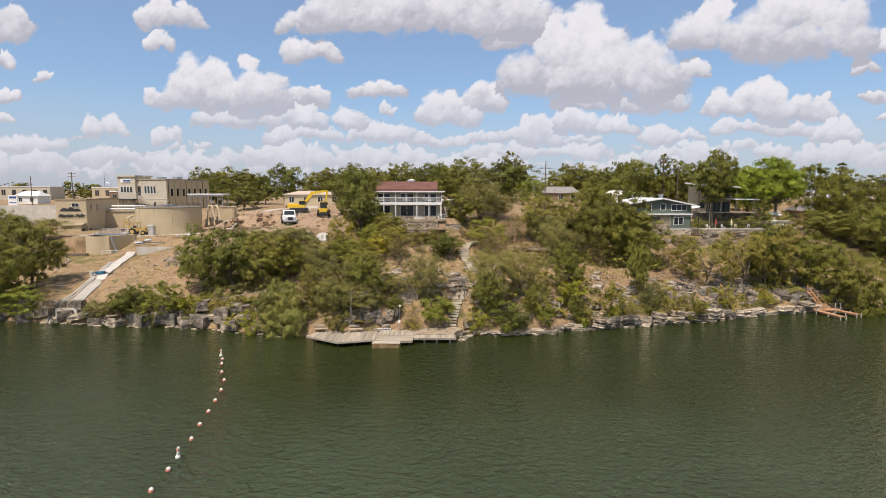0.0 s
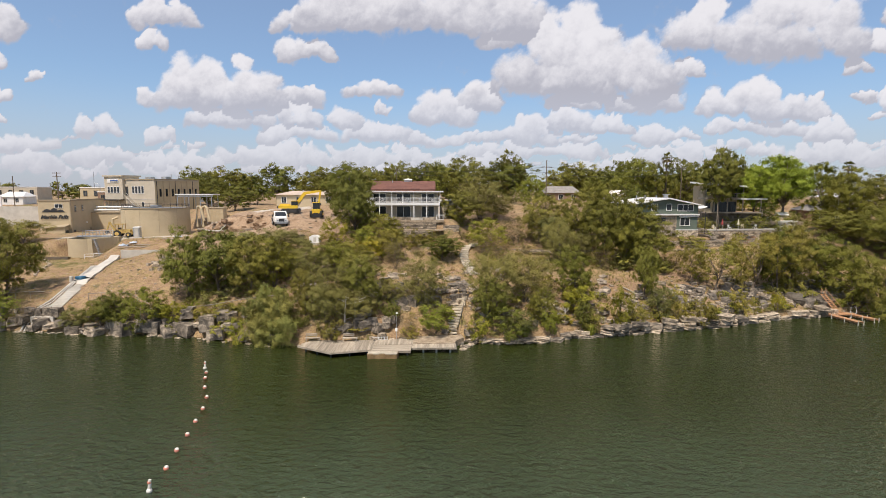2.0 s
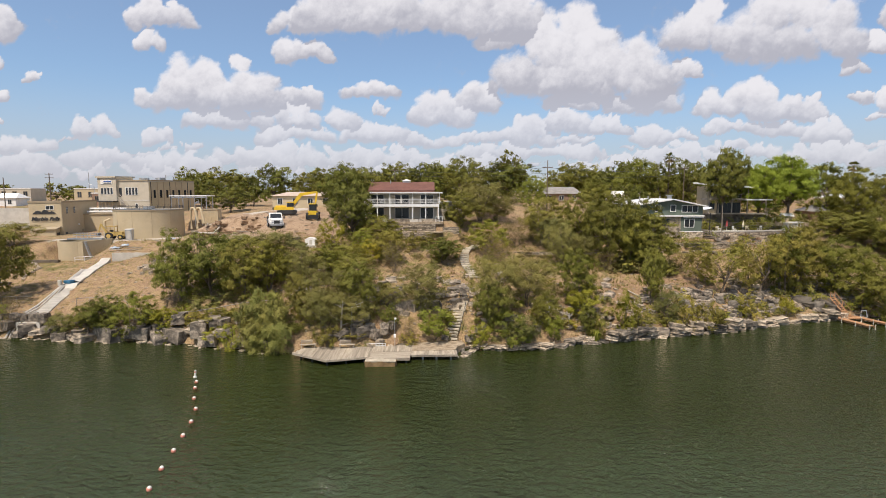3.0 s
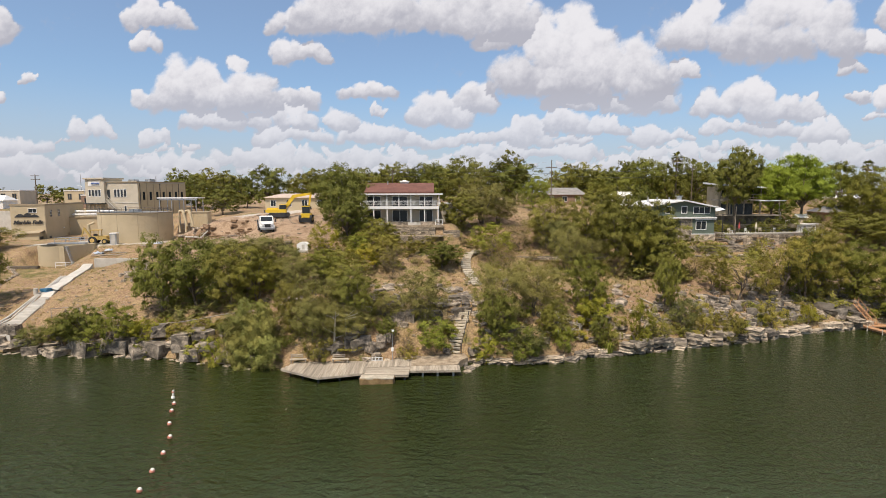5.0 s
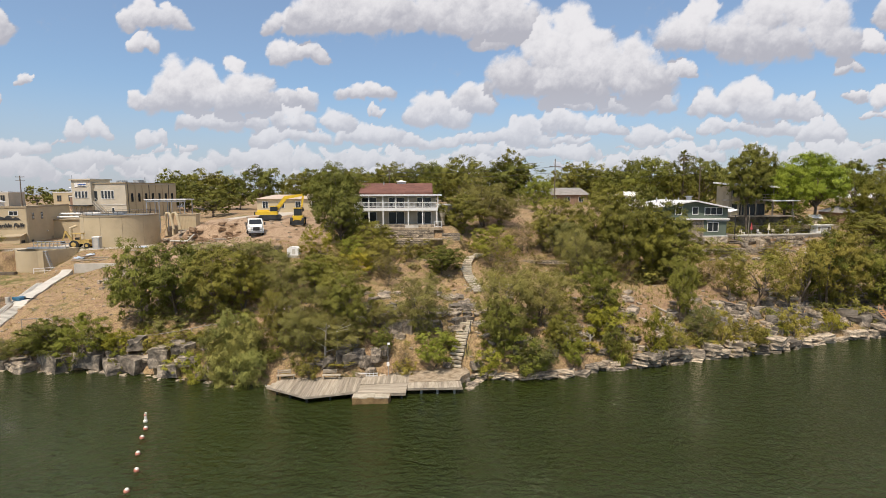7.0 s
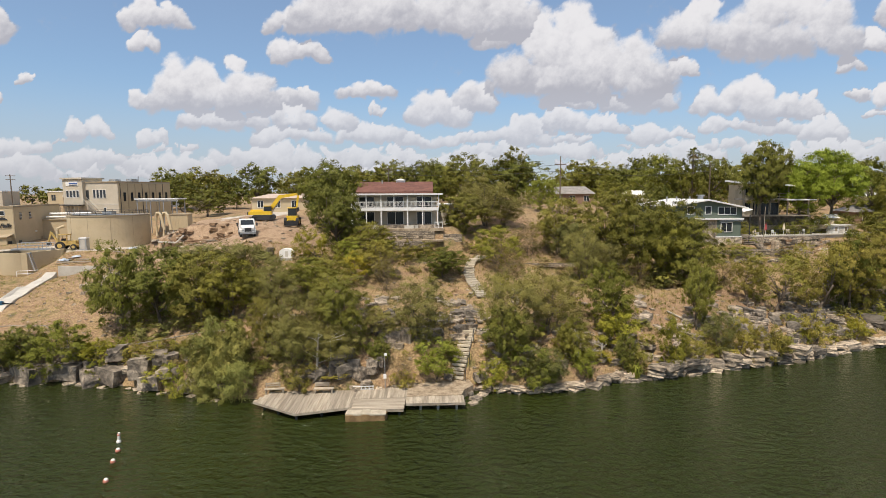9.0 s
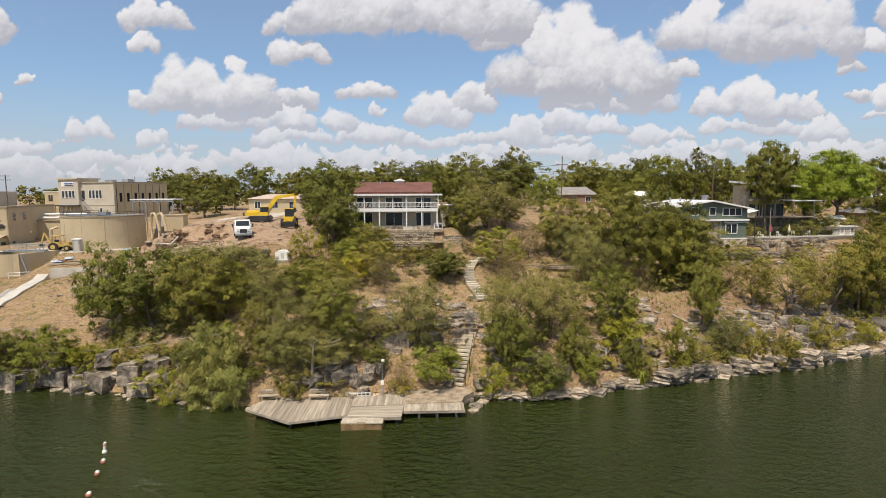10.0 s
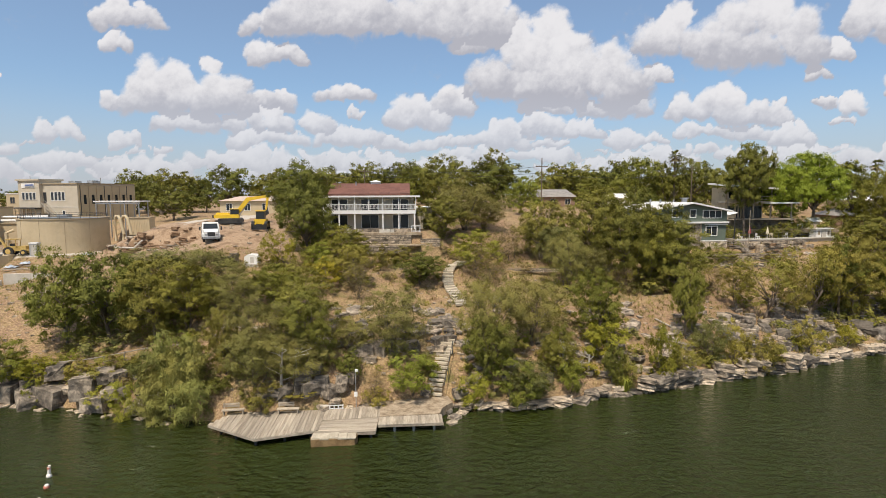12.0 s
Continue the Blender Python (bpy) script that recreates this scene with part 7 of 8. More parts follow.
def make_truck():
    t = thing("truck", "white medium-duty truck with a flat bed parked on the clay", "truck", pose(*on(-27.2, 36.0, 0.06), 0, 0, -68))
    part("chassis", Shape().box(-5.2, -0.5, 0.55, 1.6, 0.5, 0.85), DARK, t)
    cab = part("cab", Shape().add([(-1.2, -1.15, 0.8), (0.35, -1.15, 0.8), (0.35, -1.15, 1.75), (0.0, -1.05, 2.6), (-1.2, -1.05, 2.65)] + [(-1.2, 1.15, 0.8), (0.35, 1.15, 0.8), (0.35, 1.15, 1.75), (0.0, 1.05, 2.6), (-1.2, 1.05, 2.65)], [(4, 3, 2, 1, 0), (5, 6, 7, 8, 9), (0, 1, 6, 5), (1, 2, 7, 6), (2, 3, 8, 7), (3, 4, 9, 8), (4, 0, 5, 9)]), WHITE, t, "white painted cab")
    part("hood", Shape().add([(0.35, -0.95, 0.75), (1.8, -0.85, 0.75), (1.8, -0.85, 1.45), (0.35, -0.95, 1.75), (0.35, 0.95, 0.75), (1.8, 0.85, 0.75), (1.8, 0.85, 1.45), (0.35, 0.95, 1.75)], [(3, 2, 1, 0), (4, 5, 6, 7), (0, 1, 5, 4), (1, 2, 6, 5), (2, 3, 7, 6), (3, 0, 4, 7)]), WHITE, t)
    part("windscreen", Shape().add([(0.38, -0.95, 1.8), (0.38, 0.95, 1.8), (0.05, 0.88, 2.5), (0.05, -0.88, 2.5)], [(0, 1, 2, 3)]), GLASS, cab)
    for s in (-1, 1):
        part("side_window", Shape().box(-0.9, s * 1.13 - 0.02, 1.75, 0.15, s * 1.13 + 0.02, 2.4), GLASS, cab)
        part("mirror", Shape().box(0.3, s * 1.4 - 0.1, 1.6, 0.4, s * 1.4 + 0.1, 2.1), DARK, cab)
        part("headlight", Shape().box(1.78, s * 0.68 - 0.14, 0.95, 1.84, s * 0.68 + 0.14, 1.15), STEEL, t)
        part("fender", Shape().box(0.45, s * 1.02 - 0.14, 0.75, 1.65, s * 1.02 + 0.14, 1.15), WHITE, t)
        for x in (1.0, -3.6, -4.6):
            wheel(t, x, s * 0.95, 0.48, 0.3)
    part("grille", Shape().box(1.8, -0.48, 0.85, 1.85, 0.48, 1.4), DARK, t)
    part("bumper", Shape().box(1.85, -1.1, 0.5, 2.0, 1.1, 0.75), STEEL, t)
    part("bed", Shape().box(-5.3, -1.15, 1.0, -1.4, 1.15, 1.25), DARK, t)
    part("tool_box", Shape().box(-2.2, -1.1, 1.25, -1.5, 1.1, 1.95), WHITE, t)
    return t


def make_track(parent, y, length=3.8, r=0.45, w=0.55):
    s = Shape()
    s.box(-length / 2 + r, y - w / 2, 0.0, length / 2 - r, y + w / 2, 2 * r)
    for x in (-length / 2 + r, length / 2 - r):
        s.rod((x, y - w / 2, r), (x, y + w / 2, r), r, n=14)
    tr = part("track", s, DARK, parent)
    me = Shape().box(-0.07, -w / 2 - 0.02, 0, 0.07, w / 2 + 0.02, 0.05).mesh("shoe")
    me.materials.append(STEEL)
    for k in range(12):
        part("shoe", me, STEEL, tr, m=pose(-length / 2 + r + (length - 2 * r) * k / 11, y, 2 * r))
    return tr


def arm(a, b, h0, h1, w):
    """A tapering box girder between two points."""
    a, b = Vector(a), Vector(b)
    up = Vector((0, 1, 0)).cross((b - a).normalized())
    side = Vector((0, w / 2, 0))
    pts = [a - up * h0 / 2 - side, b - up * h1 / 2 - side, b + up * h1 / 2 - side, a + up * h0 / 2 - side]
    pts += [p + side * 2 for p in pts]
    return Shape().add(pts, [(3, 2, 1, 0), (4, 5, 6, 7), (0, 1, 5, 4), (1, 2, 6, 5), (2, 3, 7, 6), (3, 0, 4, 7)])


def make_excavator():
    e = thing("excavator", "large yellow tracked excavator with its boom raised", "excavator", Matrix.LocRotScale(on(-29.2, 51.0, 0.1), Euler((0, 0, 0.2)), (0.86, 0.86, 0.86)))
    for y in (-1.2, 1.2):
        make_track(e, y, 4.6, 0.5, 0.65)
    body = part("body", Shape().box(-2.7, -1.35, 1.0, 1.6, 1.35, 1.75).box(-2.9, -1.35, 1.1, -2.6, 1.35, 1.65), YELLOW, e)
    part("engine_cover", Shape().box(-2.6, -0.4, 1.75, -0.2, 1.3, 2.05), YELLOW, body)
    cab = part("cab", Shape().box(0.1, -1.3, 1.6, 1.6, -0.3, 2.75), DARK, e, "dark glazed cab")
    part("cab_roof", Shape().box(0.0, -1.38, 2.75, 1.7, -0.22, 2.86), YELLOW, cab)
    part("window", Shape().box(0.25, -1.33, 1.85, 1.45, -1.28, 2.6), GLASS, cab)
    part("window", Shape().box(1.58, -1.2, 1.7, 1.63, -0.4, 2.6), GLASS, cab)
    boom = part("boom", arm((0.9, 0.2, 1.6), (3.3, 0.2, 4.7), 0.75, 0.8, 0.5), YELLOW, e)
    part("boom_tip", arm((3.1, 0.2, 4.65), (7.2, 0.2, 5.3), 0.75, 0.45, 0.45), YELLOW, boom)
    part("stick", arm((7.1, 0.2, 5.5), (6.6, 0.2, 2.4), 0.5, 0.35, 0.36), YELLOW, e)
    part("ram", Shape().rod((1.6, 0.2, 1.5), (3.1, 0.2, 3.8), 0.1), STEEL, boom)
    part("bucket", Shape().prism([(0, 0), (0.9, -0.2), (1.1, -0.9), (0.5, -1.3), (-0.1, -0.9)], -0.6, 0.6, pose(6.1, 0.2, 2.7, 90, 0, 0)), DARK, e)
    part("counterweight", Shape().box(-3.2, -1.3, 1.05, -2.7, 1.3, 1.65), DARK, e)
    return e


def make_roller():
    r = thing("wheel_loader", "yellow wheeled loader seen from the front", "loader", Matrix.LocRotScale(on(-22.4, 44.2, 0.05), Euler((0, 0, -1.45)), (0.88, 0.88, 0.88)))
    part("body", Shape().box(-2.2, -1.0, 0.9, 1.2, 1.0, 1.8), YELLOW, r)
    cab = part("cab", Shape().box(-0.9, -0.75, 1.8, 0.5, 0.75, 3.2), DARK, r)
    part("cab_roof", Shape().box(-1.0, -0.85, 3.2, 0.6, 0.85, 3.35), YELLOW, cab)
    part("window", Shape().box(0.48, -0.65, 1.95, 0.53, 0.65, 3.1), GLASS, cab)
    part("lift_arm", Shape().box(1.0, -0.75, 0.9, 2.2, -0.55, 1.2).box(1.0, 0.55, 0.9, 2.2, 0.75, 1.2), YELLOW, r)
    part("bucket", Shape().add([(2.1, -1.25, 0.15), (2.9, -1.25, 0.1), (2.2, -1.25, 1.0), (2.1, 1.25, 0.15), (2.9, 1.25, 0.1), (2.2, 1.25, 1.0)], [(0, 1, 2), (5, 4, 3), (0, 3, 4, 1), (0, 2, 5, 3)]), DARK, r)
    for x in (1.3, -1.4):
        for y in (-1.1, 1.1):
            wheel(r, x, y, 0.72, 0.5, YELLOW)
    return r


def make_backhoe():
    YELLOW = surface("faded_yellow", (0.40, 0.27, 0.07), (0.56, 0.40, 0.14), 2.0, 0.7, 0.1, stain=(0.16, 0.12, 0.07))
    b = thing("backhoe", "old yellow backhoe loader on the works yard", "backhoe", pose(*on(-66.8, 54.0, 0.05), 0, 0, 8))
    part("body", Shape().box(-0.6, -0.6, 0.8, 2.2, 0.6, 1.6), YELLOW, b)
    posts = Shape()
    for x in (-0.6, 0.8):
        for y in (-0.7, 0.7):
            posts.rod((x, y, 1.3), (x, y, 2.7), 0.06, n=5)
    part("cab_posts", posts, YELLOW, b)
    part("cab_roof", Shape().box(-0.8, -0.85, 2.7, 1.0, 0.85, 2.82), YELLOW, b)
    part("seat", Shape().box(-0.3, -0.3, 1.3, 0.2, 0.3, 2.0), DARK, b)
    for y in (-0.85, 0.85):
        wheel(b, -0.3, y, 0.75, 0.4, YELLOW)
        wheel(b, 1.9, y, 0.5, 0.3, YELLOW)
    part("loader_arm", arm((1.0, -0.5, 1.5), (3.1, -0.5, 0.6), 0.25, 0.2, 0.15), YELLOW, b)
    part("loader_arm", arm((1.0, 0.5, 1.5), (3.1, 0.5, 0.6), 0.25, 0.2, 0.15), YELLOW, b)
    part("bucket", Shape().add([(3.0, -1.0, 0.1), (3.8, -1.0, 0.1), (3.1, -1.0, 0.9), (3.0, 1.0, 0.1), (3.8, 1.0, 0.1), (3.1, 1.0, 0.9)], [(0, 1, 2), (5, 4, 3), (0, 3, 4, 1), (0, 2, 5, 3)]), YELLOW, b)
    part("hoe_boom", arm((-0.8, 0, 1.0), (-2.0, 0, 3.2), 0.35, 0.3, 0.25), YELLOW, b)
    part("hoe_stick", arm((-2.0, 0, 3.3), (-2.6, 0, 1.4), 0.28, 0.2, 0.2), YELLOW, b)
    part("hoe_bucket", Shape().prism([(0, 0), (0.5, -0.1), (0.6, -0.5), (0.2, -0.7), (-0.1, -0.4)], -0.3, 0.3, pose(-2.8, 0, 1.4, 90, 0, 0)), DARK, b)
    return b


make_truck()
make_excavator()
make_roller()
make_backhoe()
cabinet = thing("site_toilet", "grey portable site cabin by the tank", "cabin", pose(*on(-62.8, 53.4), 0, 0, 8))
part("body", Shape().box(-0.6, -0.6, 0, 0.6, 0.6, 2.1), STEEL, cabinet)
part("roof", Shape().box(-0.65, -0.65, 2.1, 0.65, 0.65, 2.3), WHITE, cabinet)
part("door", Shape().box(-0.4, -0.63, 0.15, 0.4, -0.6, 1.95), CONCRETE, cabinet)

shed = thing("garden_shed", "small white rounded plastic shed on a slab", "shed", Matrix.LocRotScale(on(-19.3, 28.3, 0.2), Euler((0, 0, -0.1)), (0.74, 0.74, 0.74)))
part("body", Shape().add([(-1.15, -0.8, 0), (1.15, -0.8, 0), (1.15, -0.8, 1.25), (0.5, -0.8, 1.65), (-0.5, -0.8, 1.65), (-1.15, -0.8, 1.25)] + [(-1.15, 0.8, 0), (1.15, 0.8, 0), (1.15, 0.8, 1.25), (0.5, 0.8, 1.65), (-0.5, 0.8, 1.65), (-1.15, 0.8, 1.25)], [(0, 1, 2, 3, 4, 5), (11, 10, 9, 8, 7, 6), (0, 6, 7, 1), (1, 7, 8, 2), (2, 8, 9, 3), (3, 9, 10, 4), (4, 10, 11, 5), (5, 11, 6, 0)]), WHITE, shed)
part("door", Shape().box(-0.1, -0.84, 0.15, 0.5, -0.8, 1.2), CONCRETE, shed)
part("slab", Shape().box(-1.5, -1.1, -0.6, 1.3, 1.0, 0.0), CONCRETE, shed)
solo("scrap_drum", Shape().rod((0, 0, 0), (0, 0, 1.3), 0.55, n=12).box(-1.6, -0.4, 0, -0.6, 0.4, 0.9), BARK, "rusty brown drum and scrap beside the shed", "drum", pose(*on(-21.7, 28.6)))
for k in range(7):
    rng = random.Random(k)
    solo("rubble_beam", Shape().box(-1.4, -0.12, 0, 1.4, 0.12, 0.2), GREY_WOOD, "broken timber and rubble on the dug bank", "rubble", pose(*on(-47 + k * 2.0, 41 + rng.uniform(-2, 1), 0.15), rng.uniform(-8, 8), rng.uniform(-8, 8), rng.uniform(-50, 50)), "rubble on the building site")


# ---- poles, wires, palm, far town ----
def make_pole(x, y, top, arms, label, r=0.15):
    z = bumpy(x, y)
    p = thing("utility_pole", label, "pole", pose(x, y, z, 0, 0, 10), "utility poles")
    part("pole", Shape().rod((0, 0, -0.5), (0, 0, top - z), r, r * 0.65, 8), BARK, p)
    for h in arms:
        part("crossarm", Shape().box(-1.2, -0.07, top - z - h - 0.07, 1.2, 0.07, top - z - h + 0.07), BARK, p)
        for s in (-1.05, -0.5, 0.5, 1.05):
            part("insulator", Shape().rod((s, 0, top - z - h), (s, 0, top - z - h + 0.25), 0.05, n=5), STEEL, p)
    return p


make_pole(26.2, 59, 26.6, (1.6,), "brown wooden utility pole behind the bungalow")
make_pole(-118.4, 110, 25.4, (0.4, 1.5), "wooden utility pole with double crossarms", 0.2)
make_pole(-112.8, 85, 23.4, (), "plain wooden pole by the yard wall")
make_pole(-9.5, 88, 26.0, (0.6,), "wooden utility pole behind the house")
make_pole(64, 74, 26.0, (0.5,), "wooden utility pole behind the hill house")
for pts in ([(-9.5, 88, 25.2), (8, 74, 23.9), (26.2, 59, 25.0)], [(-9.5, 88, 24.2), (8, 74, 22.8), (26.2, 59, 23.8)], [(26.2, 59, 25.0), (45, 66, 23.6), (64, 74, 25.5)], [(26.2, 59, 23.6), (45, 66, 22.2), (64, 74, 24.2)], [(-60, 95, 24.5), (-34, 92, 22.6), (-9.5, 88, 24.4)]):
    a, m, b = (Vector(p) for p in pts)
    curve = [a * (1 - t) ** 2 + m * 2 * t * (1 - t) + b * t * t for t in [k / 12 for k in range(13)]]
    solo("power_line", Shape().line(curve, 0.03, 4), DARK, "thin dark overhead power line between poles", "cable", group="power lines")


def make_palm(x, y, top):
    z = bumpy(x, y)
    h = top - z - 1.2
    p = thing("palm_tree", "tall fan palm standing over the other trees", "palm", pose(x, y, z), "palms")
    part("trunk", Shape().rod((0, 0, 0), (0, 0, h), 0.24, 0.18, 9), BARK, p)
    rng = np.random.default_rng(int(x))
    for k in range(36):
        a, el = rng.uniform(0, 6.28), rng.uniform(-0.8, 1.3)
        d = Vector((math.cos(a) * math.cos(el), math.sin(a) * math.cos(el), math.sin(el)))
        side = d.cross(Vector((0.01, 0, 1))).normalized()
        fan = Shape()
        hub = d * 0.8
        for j in range(7):
            t = (j - 3) * 0.28
            tip = hub + (d * math.cos(t) + side * math.sin(t)) * 0.9 - Vector((0, 0, 0.1 + 0.1 * abs(j - 3)))
            fan.add([hub[:], (hub.lerp(tip, 0.5) + side * 0.13)[:], tip[:], (hub.lerp(tip, 0.5) - side * 0.13)[:]], [(0, 1, 2, 3)])
        fan.rod((0, 0, 0), hub, 0.03, 0.02, 4)
        part("frond", fan, OAK_LEAF if el > -0.2 else DRY_LEAF, p, m=pose(0, 0, h))
    return p


make_palm(60.5, 75, 29.4)
make_palm(104, 70, 27.0)
make_palm(118, 66, 26.5)


def flat_building(x, y, w, d, h, mat, label, rz=0.0):
    b = thing("town_building", label, "building", pose(x, y, bumpy(x, y) - 0.3, 0, 0, rz), "far town buildings")
    part("wall", Shape().box(-w / 2, 0, 0, w / 2, d, h), mat, b)
    part("parapet", Shape().box(-w / 2 - 0.15, -0.15, h, w / 2 + 0.15, d + 0.15, h + 0.35), WHITE, b)
    for k in range(max(2, int(w / 4))):
        cx = -w / 2 + w * (k + 0.5) / max(2, int(w / 4))
        window(b, cx - 0.8, h * 0.4, cx + 0.8, h * 0.8, 0.0, TAN_DARK, 2, 0.08)
    return b


flat_building(-125, 150, 12, 10, 5.0, BRICK_WALL, "low brick shop building in the town", 0)
flat_building(-148, 180, 18, 12, 6.0, TAN, "tan town building beyond the works", 5)
flat_building(-103, 160, 9, 9, 5.5, WHITE, "small white town building", -5)
flat_building(-192, 185, 22, 12, 6.0, BEIGE_WALL, "pale town building far off", 8)
small_house(-163, 148, 8.5, 8, 3.4, 1.9, WHITE, WHITE, "white restaurant with a broad white roof", 5)
sign = thing("roadside_sign", "white and blue roadside sign on a post", "sign", pose(-147.5, 122, bumpy(-147.5, 122)))
part("post", Shape().rod((0, 0, 0), (0, 0, 3.0), 0.15), STEEL, sign)
face = part("panel", Shape().box(-1.6, -0.2, 0.6, 1.6, 0.2, 4.4), WHITE, sign)
part("bar", Shape().box(-1.2, -0.26, 3.2, 1.2, -0.2, 3.9), bpy.data.materials["sign_blue"], face)
part("bar", Shape().box(-1.2, -0.26, 1.6, 1.2, -0.2, 1.9), bpy.data.materials["sign_blue"], face)
mast = thing("radio_mast", "thin steel radio mast far in the town", "mast", pose(-195, 250, 12))
part("mast", Shape().rod((0, 0, 0), (0, 0, 18.5), 0.35, 0.12, 5), STEEL, mast)
mast = thing("street_lamp", "tall curved street lamp by the road", "lamp", pose(-136, 160, 13))
part("post", Shape().line([(0, 0, 0), (0, 0, 8.5), (-0.8, 0, 9.4), (-2.2, 0, 9.7)], 0.1), STEEL, mast)


# ---- hillside terraces of the east houses ----
pool = thing("pool_terrace", "stone pool terrace with a pale cap and dark railing", "terrace")
part("paving", Shape().prism([(57.6, 47.6), (72, 50.2), (84, 53.0), (84, 61), (57.6, 61)], 10.6, 11.55), CONCRETE, pool)
part("cap", Shape().prism([(57.5, 47.3), (72, 49.9), (84.2, 52.7), (84.2, 53.2), (72, 50.4), (57.5, 47.8)], 11.55, 11.75), CONCRETE, pool)
stone_wall("wall_pool", 57.6, 72.0, 46.9, 8.6, 11.5, 6, "rough stone wall below the pool terrace", 0.27, PALE_ROCK, 0.7, 2.6)
railing(pool, [(58.5, 47.8, 11.75), (72, 50.3, 11.75), (80, 52.2, 11.75)], 1.0, DARK, 1.6)
part("steps", Shape().box(61.0, 45.6, 8.2, 61.6, 46.8, 11.0), PALE_ROCK, pool)
stone_wall("wall_garden", 42.5, 60.0, 38.6, 8.7, 10.2, 7, "low stone garden wall below the green house", 0.26, PALE_ROCK, 0.6, 1.6)
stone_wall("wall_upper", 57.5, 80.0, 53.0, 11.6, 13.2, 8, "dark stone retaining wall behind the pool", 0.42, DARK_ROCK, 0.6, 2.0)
solo("upper_terrace", Shape().box(57.4, 53.6, 12.4, 82, 56, 13.15), LITTER, "earthen upper terrace in the shade", "terrace", kind="structure")
hut = thing("pool_house", "small white pool house with a door and flat roof", "hut", Matrix.LocRotScale((76.4, 52.2, 11.55), Euler((0, 0, 0.1)), (0.82, 0.82, 0.86)))
part("wall", Shape().box(0, 0, 0, 3.7, 2.0, 1.85), WHITE, hut)
part("roof", Shape().box(-0.3, -0.4, 1.85, 4.1, 2.3, 2.02), WHITE, hut)
part("door", Shape().box(1.3, -0.05, 0.05, 2.5, 0.0, 1.7), CONCRETE, hut)
part("chimney", Shape().box(0.4, 1.2, 2.02, 1.1, 1.9, 2.8), PALE_ROCK, hut)
for x in (0.35, 2.85):
    part("shutter", Shape().box(x, -0.04, 0.6, x + 0.55, 0.0, 1.5), TAN_DARK, hut)


def make_umbrella(x, y, z, mat, h=2.5, label="closed cream patio umbrella"):
    u = thing("patio_umbrella", label, "umbrella", pose(x, y, z), "patio umbrellas")
    part("pole", Shape().rod((0, 0, 0), (0, 0, h), 0.035), WHITE, u)
    part("canopy", Shape().rod((0, 0, h * 0.42), (0, 0, h), 0.26, 0.04, 10), mat, u)
    part("base", Shape().rod((0, 0, 0), (0, 0, 0.12), 0.3, n=12), CONCRETE, u)


CREAM = surface("cream_canvas", (0.55, 0.48, 0.36), (0.66, 0.58, 0.45), 2.0, 0.8, 0.1)
RED_CLOTH = surface("red_canvas", (0.30, 0.05, 0.05), (0.40, 0.08, 0.07), 2.0, 0.8, 0.1)
make_umbrella(73.5, 55.0, 13.15, CREAM)
make_umbrella(66.0, 51.0, 11.55, CREAM, 2.2)
make_umbrella(62.2, 50.4, 11.55, RED_CLOTH, 2.3, "closed red and white patio umbrella")


def make_chair(x, y, z, rz, mat):
    c = thing("garden_chair", "white garden chair on the terrace paving", "chair", pose(x, y, z, 0, 0, rz), "garden chairs")
    part("seat", Shape().box(-0.28, -0.28, 0.4, 0.28, 0.28, 0.46), mat, c)
    part("backrest", Shape().box(-0.28, 0.24, 0.46, 0.28, 0.3, 1.0), mat, c)
    for sx in (-0.24, 0.24):
        for sy in (-0.24, 0.24):
            part("leg", Shape().box(sx - 0.03, sy - 0.03, 0, sx + 0.03, sy + 0.03, 0.4), mat, c)


for k, (x, y, z) in enumerate(((60.0, 50.0, 11.55), (61.2, 51.4, 11.55), (64.0, 50.8, 11.55), (67.5, 52.0, 11.55), (70.2, 52.0, 11.55), (72.2, 54.4, 13.15), (74.8, 54.6, 13.15), (75.6, 55.2, 13.15))):
    make_chair(x, y, z, k * 47, WHITE if k % 3 else CREAM)
table = thing("garden_table", "round white garden table on the upper terrace", "table", pose(74.2, 54.2, 13.15))
part("top", Shape().rod((0, 0, 0.7), (0, 0, 0.75), 0.6, n=16), WHITE, table)
part("leg", Shape().rod((0, 0, 0), (0, 0, 0.7), 0.06), WHITE, table)
playhouse = thing("playhouse", "small wooden playhouse with a pitched roof", "hut", pose(78.5, 55.4, 13.1, 0, 0, -10))
part("wall", Shape().box(-0.9, 0, 0, 0.9, 1.6, 1.3), TAN, playhouse)
part("roof", Shape().add([(-1.2, -0.3, 1.25), (1.2, -0.3, 1.25), (1.2, 0.8, 2.0), (-1.2, 0.8, 2.0), (1.2, 1.9, 1.25), (-1.2, 1.9, 1.25)], [(0, 1, 2, 3), (3, 2, 4, 5), (0, 3, 5), (1, 4, 2)]), WHITE, playhouse)
pole = thing("flag_pole", "slim pole with a white pennant by the porch", "pole", pose(56.2, 41.6, 10.9))
part("pole", Shape().rod((0, 0, 0), (0, 0, 6.2), 0.06, 0.05), GREY_WOOD, pole)

